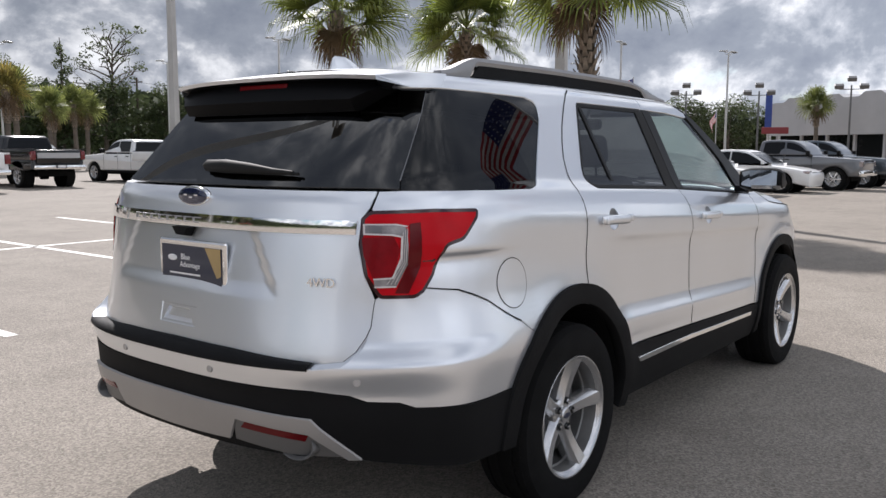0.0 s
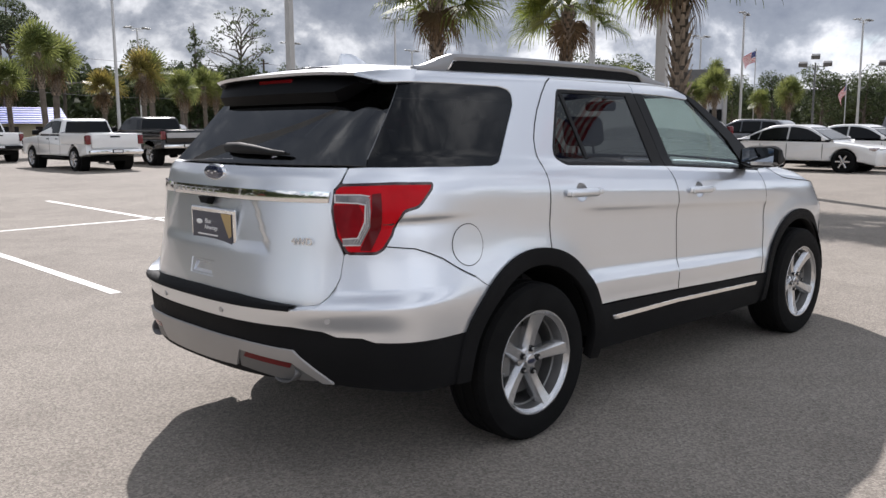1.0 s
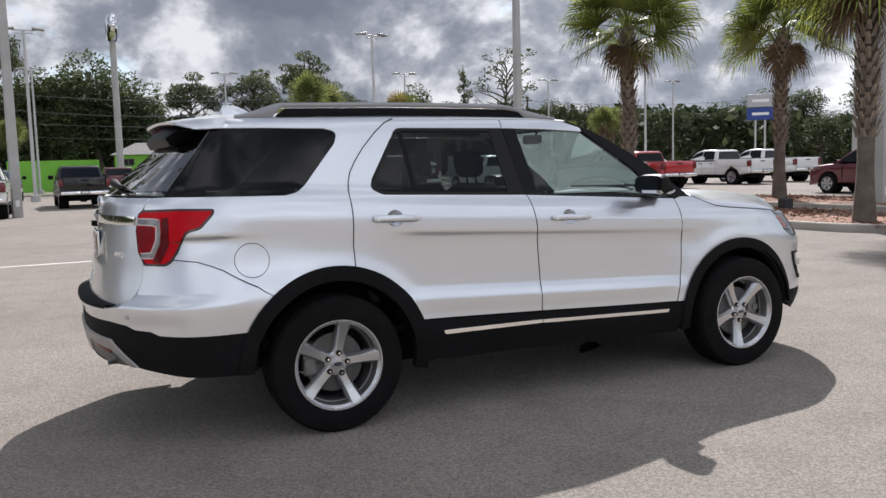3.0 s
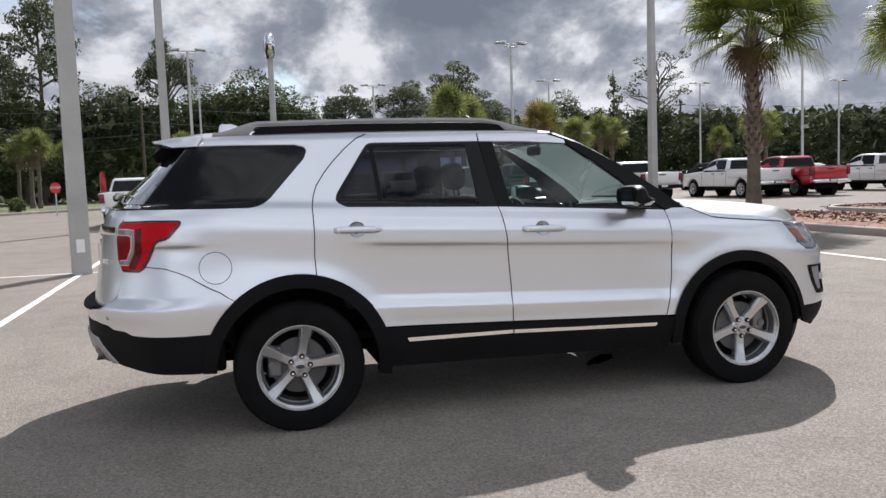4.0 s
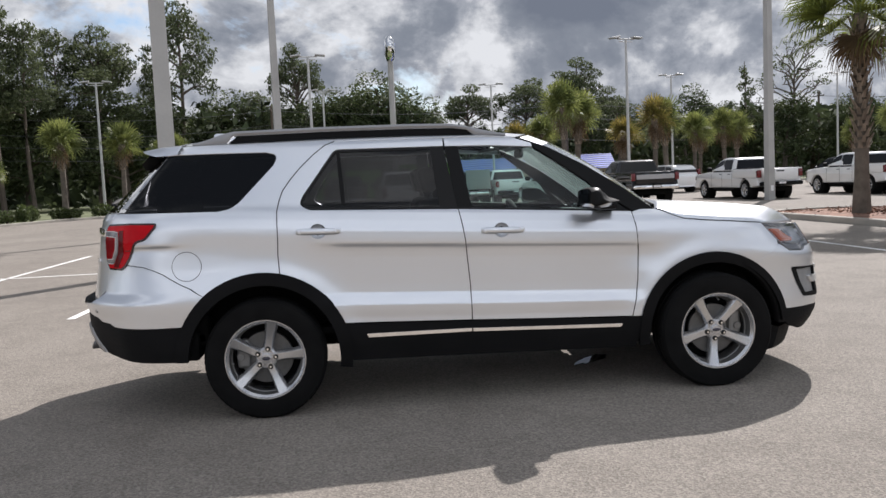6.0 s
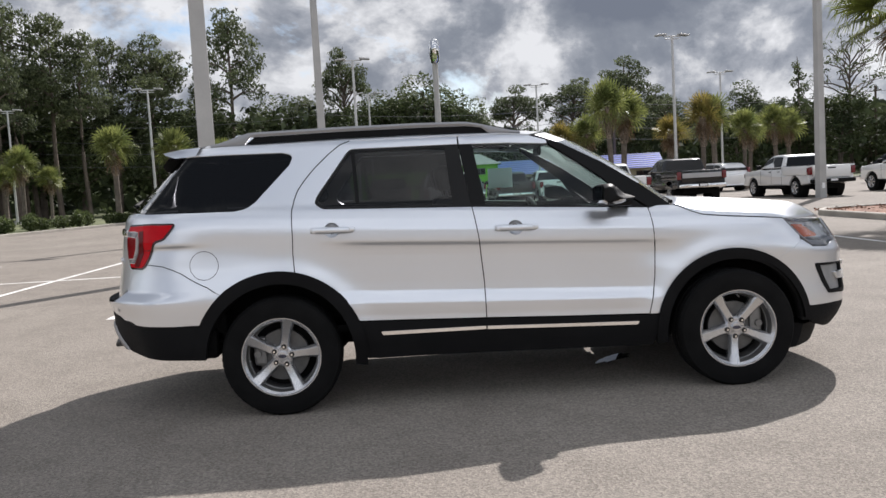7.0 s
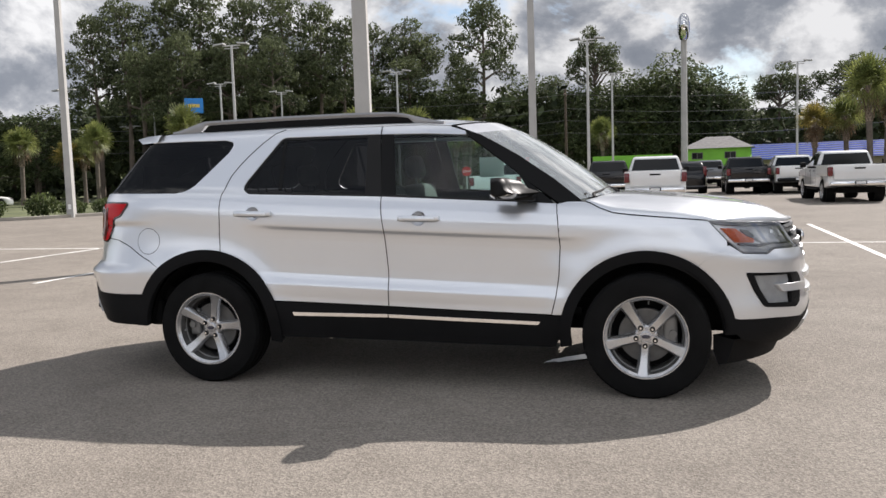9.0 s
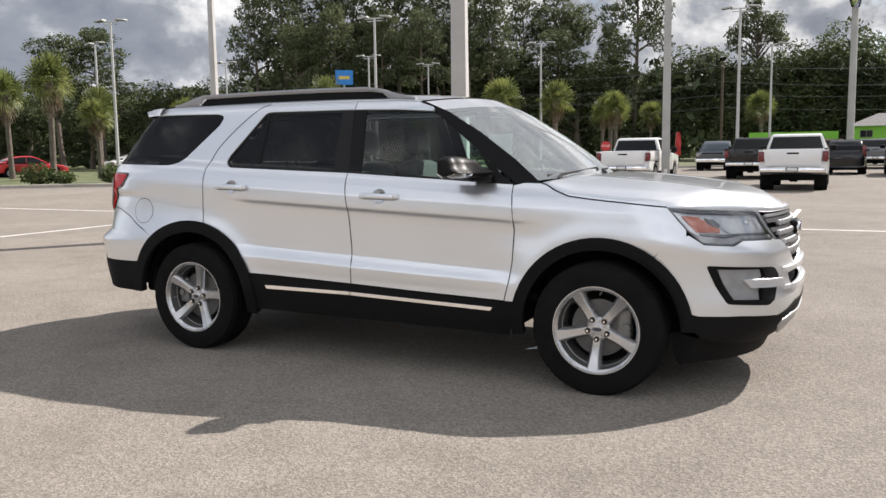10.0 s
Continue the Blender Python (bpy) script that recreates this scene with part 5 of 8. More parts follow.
        a = radians(turn + 72 * i)
        p = Vector((o[0] + .0575 * math.cos(a), o[1], o[2] + .0575 * math.sin(a)))
        add_revolve(bm, [(.0155, k * .0755), (.0145, k * .0762), (.0130, k * .0735), (.001, k * .0732)], tuple(p), 20)
        part("lug_seat", bm, M_SEAL, rim, smooth=True, angle=30)
        bm = bmesh.new()
        add_cyl(bm, p + Vector((0, k * .070, 0)), p + Vector((0, k * .083, 0)), .0090, .0070, 6)
        part("lug_nut", bm, M_CHROME, rim)
    bm = bmesh.new()
    add_revolve(bm, [(.060, k * .020), (.160, k * .020), (.162, k * .006), (.162, -k * .006), (.05, -k * .006)], o, 40)
    part("brake_disc", bm, M_DISC, w, smooth=True, angle=30)
    bm = bmesh.new()
    add_box(bm, (cx + .140 * (1 if cx > 0 else -1), o[1] + k * .012, cz + .03), (.080, .070, .18), .018)
    add_cyl(bm, (cx + .155 * (1 if cx > 0 else -1), o[1] + k * .04, cz + .015), (cx + .155 * (1 if cx > 0 else -1), o[1] + k * .056, cz + .015), .026, .022, 16)
    part("brake_caliper", bm, M_BARREL, w)
    # black disc coloured for the dark behind the spokes
    bm = bmesh.new()
    add_revolve(bm, [(.001, -k * .05), (.206, -k * .05)], o, 32)
    part("wheel_back", bm, M_DARK, w)
    bm = bmesh.new()
    a = radians(turn + 36 + 144)
    p = Vector((o[0] + .207 * math.cos(a), o[1], o[2] + .207 * math.sin(a)))
    add_cyl(bm, p + Vector((0, k * .055, 0)), p + Vector((0, k * .088, 0)) - Vector((.01 * math.cos(a), 0, .01 * math.sin(a))), .005, .004, 8)
    part("valve", bm, M_SATIN, rim)


wheel(*WR, 1, 6)
wheel(*WF, 1, -95)
wheel(*WR, -1, 20)
wheel(*WF, -1, 40)

# underbody, wheel housings and inner shell
bm = bmesh.new()
add_box(bm, (0, 0, .41), (1.86, 1.70, .19), .02)
# unseen low belly and rear boxes, added to keep light from under the car
add_box(bm, (-.25, .05, .28), (1.30, .95, .14), .03)
add_box(bm, (-2.00, 0, .55), (.44, 1.62, .20), .03)
add_box(bm, (-1.45, 0, .47), (1.75, 1.22, .20), .02)
add_box(bm, (1.43, 0, .46), (1.45, 1.22, .22), .02)
part("underbody", bm, M_DARK, car)
for c in (WR, WF):
    for sd in (1, -1):
        bm = bmesh.new()
        rings = []
        for i in range(25):
            a = radians(4 + 172 * i / 24)
            rings.append([Vector((c[0] + .455 * math.cos(a), -y * sd, c[1] + .455 * math.sin(a))) for y in (.915, .60)] + [Vector((c[0] + .05 * math.cos(a), -.60 * sd, c[1] + .05 * math.sin(a)))])
        add_loft(bm, rings, closed=False, cap=False)
        part("wheel_housing", bm, M_DARK, car)
# blocks added behind the rear wheels, inside the bumper's ends, against leaking sun
for sd in (1, -1):
    bm = bmesh.new()
    add_box(bm, (WR[0] - .455, -.74 * sd, .46), (.10, .26, .18), .02)
    part("splash_guard", bm, M_DARK, car)
# unseen black sheets behind the panels, dark by colour, hiding lit inner edges
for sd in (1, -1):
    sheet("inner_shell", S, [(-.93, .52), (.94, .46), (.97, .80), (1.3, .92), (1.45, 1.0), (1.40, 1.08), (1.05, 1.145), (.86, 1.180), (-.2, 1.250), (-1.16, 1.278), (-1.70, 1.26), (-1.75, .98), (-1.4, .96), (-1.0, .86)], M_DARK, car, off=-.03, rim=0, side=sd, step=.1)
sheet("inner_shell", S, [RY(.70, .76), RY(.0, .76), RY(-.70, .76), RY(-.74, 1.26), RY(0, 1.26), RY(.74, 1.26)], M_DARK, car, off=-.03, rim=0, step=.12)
bm = bmesh.new()
add_box(bm, (1.58, 0, .68), (.80, 1.1, .46), .05)
part("engine_bay", bm, M_DARK, car)
fs = [FX(1.90, .50), FX(1.82, .72), FX(1.80, .98), FY(.62, .985), FY(.3, .965), FY(0, .96)]
fl = [FY(0, .33), FY(.5, .33), FX(1.98, .36)]
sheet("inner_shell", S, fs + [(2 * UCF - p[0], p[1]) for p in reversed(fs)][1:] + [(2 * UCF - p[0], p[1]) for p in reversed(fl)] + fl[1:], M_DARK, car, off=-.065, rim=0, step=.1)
bm = bmesh.new()
add_box(bm, (1.50, 0, .97), (.90, 1.10, .06))
part("bonnet_liner", bm, M_DARK, car)
# far-side and hidden closing faces under the side panels
bm = bmesh.new()
add_box(bm, (-.55, 0, .50), (3.2, 1.62, .04))
part("cabin_floor", bm, M_DARK, car)
# visor panels added under the roof's front edge to block a streak of sun
for sd in (1, -1):
    bm = bmesh.new()
    add_box(bm, (0, 0, 0), (.17, .46, .016), .006, 1, pose(.235, .38 * sd, 1.625, 0, -6, 0))
    part("sun_visor", bm, M_HEADL, car)
# interior
bm = bmesh.new()
rings = []
for j in range(13):
    v = -1 + 2 * j / 12
    rings.append([Vector((x + .10 * (1 - v * v), v * .76, z)) for x, z in ((.98, 1.125), (.80, 1.145), (.62, 1.120), (.55, 1.04), (.58, .80), (.95, .75))])
add_loft(bm, rings)
part("dashboard", bm, M_DASH, car, smooth=True, angle=50)
bm = bmesh.new()
m = pose(.42, .40, 1.06, 0, 65, 0)
for i in range(24):
    a, b = 2 * math.pi * i / 24, 2 * math.pi * (i + 1) / 24
    add_cyl(bm, m @ Vector((.185 * math.cos(a), .185 * math.sin(a), 0)), m @ Vector((.185 * math.cos(b), .185 * math.sin(b), 0)), .016, .016, 8)
add_cyl(bm, m @ Vector((0, 0, .02)), m @ Vector((0, 0, -.05)), .06, .05, 16)
for a in (0, 180, 90):
    add_cyl(bm, m @ Vector((0, 0, 0)), m @ Vector((.18 * math.cos(radians(a)), .18 * math.sin(radians(a)), 0)), .014, .012, 8)
part("steering_wheel", bm, M_DASH, car)


def seat(x, y, w, back_h):
    s = empty("seat", parent=car)
    bm = bmesh.new()
    add_box(bm, (x + .12, y, .72), (.54, w, .20), .06, 3)
    part("cushion", bm, M_SEAT, s, smooth=True)
    bm = bmesh.new()
    add_box(bm, (0, 0, back_h / 2), (.16, w * .96, back_h), .06, 3, pose(x - .16, y, .74, 0, -14, 0))
    part("backrest", bm, M_SEAT, s, smooth=True)
    for dy in ((0,) if w < .7 else (-.42, 0, .42)):
        bm = bmesh.new()
        add_box(bm, (0, dy, back_h + .13), (.11, .25, .17), .045, 3, pose(x - .16, y, .74, 0, -12, 0))
        part("headrest", bm, M_SEAT, s, smooth=True)
        bm = bmesh.new()
        for q in (-.06, .06):
            add_cyl(bm, pose(x - .16, y, .74, 0, -12, 0) @ Vector((0, dy + q, back_h - .02)), pose(x - .16, y, .74, 0, -12, 0) @ Vector((0, dy + q, back_h + .06)), .007, .007, 8)
        part("headrest_post", bm, M_GRILLE, s)


seat(-.05, -.39, .54, .56)
seat(-.05, .39, .54, .56)
seat(-.98, 0, 1.30, .52)
seat(-1.78, 0, 1.1, .46)
vv, ff = [], []
for i in range(14):
    for j in range(11):
        x, v = -1.97 + 2.22 * i / 13, -1 + 2 * j / 10
        vv.append(Vector((x, v * .61, 1.655 + .03 * (1 - v * v) - .02 * (x + .9) ** 2 * .1)))
for i in range(13):
    for j in range(10):
        a = i * 11 + j
        ff.append((a, a + 1, a + 12, a + 11))
ob_from("headliner", vv, ff, M_HEADL, car)
bm = bmesh.new()
add_box(bm, (.36, 0, 1.575), (.03, .24, .065), .02)
add_cyl(bm, (.38, 0, 1.60), (.43, 0, 1.665), .008, .008, 8)
part("inner_mirror", bm, M_DASH, car)
# sticker sheet in the front side glass
bm = bmesh.new()
add_box(bm, (.17, .79, 1.40), (.20, .003, .16))
part("window_sticker", bm, M_WHITE, car)

# ---- plants ----
M_FROND = mk("palm_frond", (0.085, 0.125, 0.026), 0.5, 0, 0, 0.35, 1.2, 12, 0, 100, 0.4, hue=(0.19, 0.22, 0.045), rand=0.4, thin=0.4)
M_FRONDO = mk("golden_frond", (0.105, 0.125, 0.030), 0.5, 0, 0, 0.35, 0.8, 10, 0, 100, 0.4, hue=(0.21, 0.155, 0.040), rand=0.5, thin=0.45)
M_FRONDY = mk("yellowing_frond", (0.095, 0.135, 0.040), 0.5, 0, 0, 0.35, 0.8, 10, 0, 100, 0.4, hue=(0.19, 0.205, 0.060), rand=0.4, thin=0.45)
M_DEADF = mk("dead_frond", (0.15, 0.10, 0.055), 0.8, 0, 0, 0.3, 2, 20, rand=0.3, thin=0.25)
M_PTRUNK = mk("palm_trunk", (0.12, 0.10, 0.08), 0.9, 0, 0, 0.3, 4, 30, 0.6, 25)
M_BOOT = mk("palm_boots", (0.24, 0.195, 0.15), 0.9, 0, 0, 0.35, 5, 30, 0.4, 30, rand=0.3)
M_BARK = mk("bark", (0.12, 0.095, 0.075), 0.95, 0, 0, 0.3, 1.5, 12, 0.6, 10)
M_PINE = mk("pine_foliage", (0.062, 0.080, 0.040), 0.7, 0, 0, 0.3, 0.25, 3, 0, 100, 0.25, hue=(0.108, 0.126, 0.060), rand=0.5, thin=0.35)
M_OAK = mk("broad_foliage", (0.046, 0.066, 0.028), 0.65, 0, 0, 0.35, 0.25, 3, 0, 100, 0.25, hue=(0.092, 0.112, 0.044), rand=0.55, thin=0.28)
# darker copy of the foliage: the shade inside the woods is in its colour
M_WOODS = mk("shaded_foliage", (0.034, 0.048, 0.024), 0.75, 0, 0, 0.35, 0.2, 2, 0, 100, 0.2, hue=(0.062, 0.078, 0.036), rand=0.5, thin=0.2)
M_SHRUB = mk("shrub_foliage", (0.055, 0.085, 0.028), 0.65, 0, 0, 0.3, 0.6, 6, 0, 100, 0.3, hue=(0.10, 0.12, 0.04), rand=0.45, thin=0.35)


def strips(name, quads, mat, parent, kind=""):
    """Many small quads as one mesh. quads: n x 4 x 3."""
    q = np.asarray(quads, dtype=np.float32)
    n = len(q)
    me = bpy.data.meshes.new(name)
    me.vertices.add(n * 4)
    me.vertices.foreach_set("co", q.reshape(-1))
    me.loops.add(n * 4)
    me.loops.foreach_set("vertex_index", np.arange(n * 4, dtype=np.int32))
    me.polygons.add(n)
    me.polygons.foreach_set("loop_start", np.arange(0, n * 4, 4, dtype=np.int32))
    me.update(calc_edges=True)
    me.validate()
    me.materials.append(mat)
    ob = new(name, me)
    if parent:
        ob.parent = parent
    if kind:
        tagged(ob, kind=kind)
    return ob


def fan(rng, origin, yaw, pitch, petiole, radius, droop, leaflets=24, fine=1.0):
    """One fan frond: a curved stalk and leaflets that spread and hang."""
    out = []
    d = np.array([math.cos(yaw) * math.cos(pitch), math.sin(yaw) * math.cos(pitch), math.sin(pitch)])
    side = np.array([-math.sin(yaw), math.cos(yaw), 0.0])
    up = np.cross(d, side) * -1
    up = np.cross(side, d) * -1 if np.cross(d, side)[2] < 0 else np.cross(d, side)
    # each fan is twisted about its stalk
    roll = rng.uniform(-1.15, 1.15) * fine
    side, up = side * math.cos(roll) + up * math.sin(roll), up * math.cos(roll) - side * math.sin(roll)
    p0 = np.array(origin, float)
    tip = p0 + d * petiole + np.array([0, 0, -0.12 * petiole * droop])
    w = 0.022
    out.append([p0 - side * w, p0 + side * w, tip + side * w * .7, tip - side * w * .7])
    for i in range(leaflets):
        a = (i / (leaflets - 1) - 0.5) * radians(250 if fine == 1 else 225) + rng.uniform(-.03, .03)
        r = radius * (0.78 + 0.28 * math.cos(a * 0.6)) * rng.uniform(.88, 1.08)
        ld = d * math.cos(a) + side * math.sin(a) + up * (0.10 + 0.12 * abs(math.sin(a)))
        ld /= np.linalg.norm(ld)
        lw = np.cross(ld, up)
        lw /= np.linalg.norm(lw) + 1e-9
        a0 = tip
        a1 = tip + ld * r * .55 + np.array([0, 0, -.03 * r * droop])
        a2 = tip + ld * r * .88 + np.array([0, 0, -.13 * r * droop])
        a3 = tip + ld * r * 1.0 + np.array([0, 0, -(.24 + .3 * rng.random()) * r * droop])
        w0, w1, w2 = .013 * fine, .034 * fine, .025 * fine
        out.append([a0 - lw * w0, a0 + lw * w0, a1 + lw * w1, a1 - lw * w1])
        out.append([a1 - lw * w1, a1 + lw * w1, a2 + lw * w2, a2 - lw * w2])
        out.append([a2 - lw * w2, a2 + lw * w2, a3 + lw * .004, a3 - lw * .004])
    return out


def palm(seed, height, r0, fronds, dead, boots, radius=0.95, leaflets=24, leaf=None, stalk=(.78, 1.08), fine=1.0):
    rng = random.Random(seed)
    p = empty("palm_tree")
    bm = bmesh.new()
    rings = []
    for i in range(19):
        t = i / 18
        r = r0 * (1.25 - .38 * min(1, t * 5)) if t < .2 else r0 * (.87 - .05 * t)
        rings.append([Vector((r * (1 + .05 * math.sin(3 * a + 9 * t)) * math.cos(a) + .06 * math.sin(2.4 * t + seed), r * math.sin(a) * (1 + .05 * math.cos(2 * a + 7 * t)), height * t)) for a in [2 * math.pi * k / 14 for k in range(14)]])
    add_loft(bm, rings)
    part("trunk", bm, M_PTRUNK, p, smooth=True)
    # old leaf bases in a criss-cross up the trunk
    q = []
    rows = int(height * boots / .13)
    for k in range(rows):
        z = height * (1 - boots) + k * .13
        t = z / height
        for j in range(7):
            a = 2 * math.pi * (j + .5 * (k % 2)) / 7 + rng.uniform(-.08, .08)
            c = np.array([r0 * .84 * math.cos(a) + .06 * math.sin(2.4 * t + seed), r0 * .84 * math.sin(a), z])
            s = np.array([-math.sin(a), math.cos(a), 0]) * r0 * .36
            o = np.array([math.cos(a), math.sin(a), 0]) * r0 * rng.uniform(.45, .75)
            u = np.array([0, 0, rng.uniform(.16, .24)])
            q.append([c - s, c + s, c + s * .45 + o + u, c - s * .45 + o + u])
            q.append([c - s + o * .25, c - s * .2 + o * .25, c + o * 1.1 + u * .95, c + o * .95 + u])
    if q:
        strips("leaf_base", q, M_BOOT, p, "stuff")
    top = (.06 * math.sin(2.4 + seed), 0, height - .05)
    q = []
    for i in range(fronds):
        yaw = i * 2.39996 + rng.uniform(-.2, .2)
        f = i / fronds
        pitch = radians(86 - 102 * f ** .9 + rng.uniform(-10, 10))
        q += fan(rng, (top[0], top[1], top[2] + .12 * (1 - f)), yaw, pitch, rng.uniform(*stalk), radius * rng.uniform(.85, 1.08), .22 + .5 * f + (.22 if fine < 1 else 0), leaflets, fine)
    strips("crown", q, leaf or M_FROND, p)
    q = []
    for i in range(dead):
        q += fan(rng, (top[0], top[1], top[2] - .15), rng.uniform(0, 6.28), radians(rng.uniform(-78, -45)), rng.uniform(.3, .6), radius * (.62 if fine == 1 else .66), 1.2, max(10, leaflets - 8), fine)
    if dead:
        strips("dead_fronds", q, M_DEADF, p)
    return p


near_palm = palm(1, 4.72, .180, 40, 4, .66, 1.05, 40, fine=.66)
tagged(near_palm, "tall cabbage palm with criss-cross trunk in a mulch bed", "palm tree", "near palms")
near_palm.matrix_world = pose(10.98, 12.72, 0.1, 0, 0, 20)
copy_thing(near_palm, pose(16.43, 12.68, 0.1, 0, 0, 140) @ Matrix.Diagonal((1, 1, 1.04, 1)))
copy_thing(near_palm, pose(11.06, 5.75, 0.1, 0, 0, 250) @ Matrix.Diagonal((1, 1, 1.0, 1)))
far_palm = palm(7, 4.7, .20, 32, 7, .35, 1.0, 18, M_FRONDY, (.5, .8))
tagged(far_palm, "cabbage palm with a rounded yellow-green crown along the lot's edge", "palm tree", "palms along the lot's edge")
far_palm.matrix_world = pose(-18.8, 47.5, 0)
rng = random.Random(5)
for x, y, h in ((-29.5, 58.5, 4.6), (-31.3, 59.6, 3.6), (-27.8, 59.2, 3.4), (-15.7, 49.7, 4.6), (-38.8, 46.2, 4.6), (-41, 47.5, 3.8), (-46.3, 47.2, 4.6), (-35.8, 25.9, 5.2), (-42.8, 35.5, 4.6), (-43, 28.8, 5), (-37.5, 30.5, 3.6), (-18, 69.6, 4.6), (-15.6, 65, 4.7), (-16.4, 66.5, 4.8), (-15.8, 78.9, 4.6),
                (-5.2, 77.5, 5), (-1.6, 87, 5), (11.4, 42.4, 5.3), (12.5, 44.0, 4.9), (11, 46.6, 4.0),  (18.5, 45.2, 4.5), (20.4, 45.4, 3.8), (21.3, 46.6, 3.6), (24.3, 49.5, 4.2), (25.4, 50.2, 4.0), (33.7, 45, 4.0), (35.0, 45.7, 4.0), (30.8, 45, 3.2), (55, 98, 6), (70, 105, 6), (73.8, 38.5, 6), (68.2, 15.4, 5), (66, 44, 5.5), (46.7, 24, 3.9), (45.9, 25.2, 3.2), (48, 21.7, 2.8), (49.0, 20.2, 3.4), (50.6, 20.9, 3.2), (52, 27.0, 4.2), (54, 28.7, 3.9), (-23.3, 33.3, 4.2)):
    s = h / 4.7
    w = min(s, 1.0) * rng.uniform(.82, 1.0)
    copy_thing(far_palm, pose(x, y, 0, rng.uniform(-2, 2), rng.uniform(-2, 2), rng.uniform(0, 360)) @ Matrix.Diagonal((w, w, s, 1)))

gold_palm = palm(19, 4.7, .20, 24, 14, .4, 1.0, 18, M_FRONDO, (.5, .8))
tagged(gold_palm, "cabbage palm with a golden, drying crown along the lot's edge", "palm tree", "palms along the lot's edge")
gold_palm.matrix_world = pose(16.3, 47, 0) @ Matrix.Diagonal((.8, .8, .8, 1))
for x, y, h, w in ((9.2, 46.2, 3.7, .72), (17.1, 43.4, 4.5, .82), (-41.6, 46.6, 3.6, .8)):
    copy_at(gold_palm, pose(x, y, 0, 0, 0, x * 40) @ Matrix.Diagonal((w, w, h / 4.7, 1)))


def leaf_cloud(rs, blobs, count, size, flat=0.0):
    """Leaf tufts spread through ellipsoid blobs, thicker towards their skins."""
    w = np.array([b[3] * b[4] * b[5] for b in blobs]) ** (2 / 3)
    pick = rs.choice(len(blobs), count, p=w / w.sum())
    b = np.array(blobs)[pick]
    d = rs.normal(size=(count, 3))
    d /= np.linalg.norm(d, axis=1)[:, None]
    r = rs.uniform(.45, 1.05, count) ** .6
    # lumps of their own
    bump = 1 + .18 * np.sin(d[:, 0] * 7 + pick) * np.sin(d[:, 1] * 6 + 2 * pick) + .12 * np.sin(d[:, 2] * 9 + pick * 3)
    c = b[:, :3] + d * b[:, 3:6] * (r * bump)[:, None]
    a = rs.normal(size=(count, 3))
    a[:, 2] *= (1 - flat)
    a /= np.linalg.norm(a, axis=1)[:, None]
    n = rs.normal(size=(count, 3))
    n[:, 2] += flat
    t = np.cross(a, n)
    t /= np.linalg.norm(t, axis=1)[:, None] + 1e-9
    s = size * rs.uniform(.5, 1.3, count)[:, None]
    k = rs.uniform(.25, .55, count)[:, None]
    return np.stack([c - a * s, c - t * s * k, c + a * s, c + t * s * k * rs.uniform(.6, 1.3, count)[:, None]], 1)


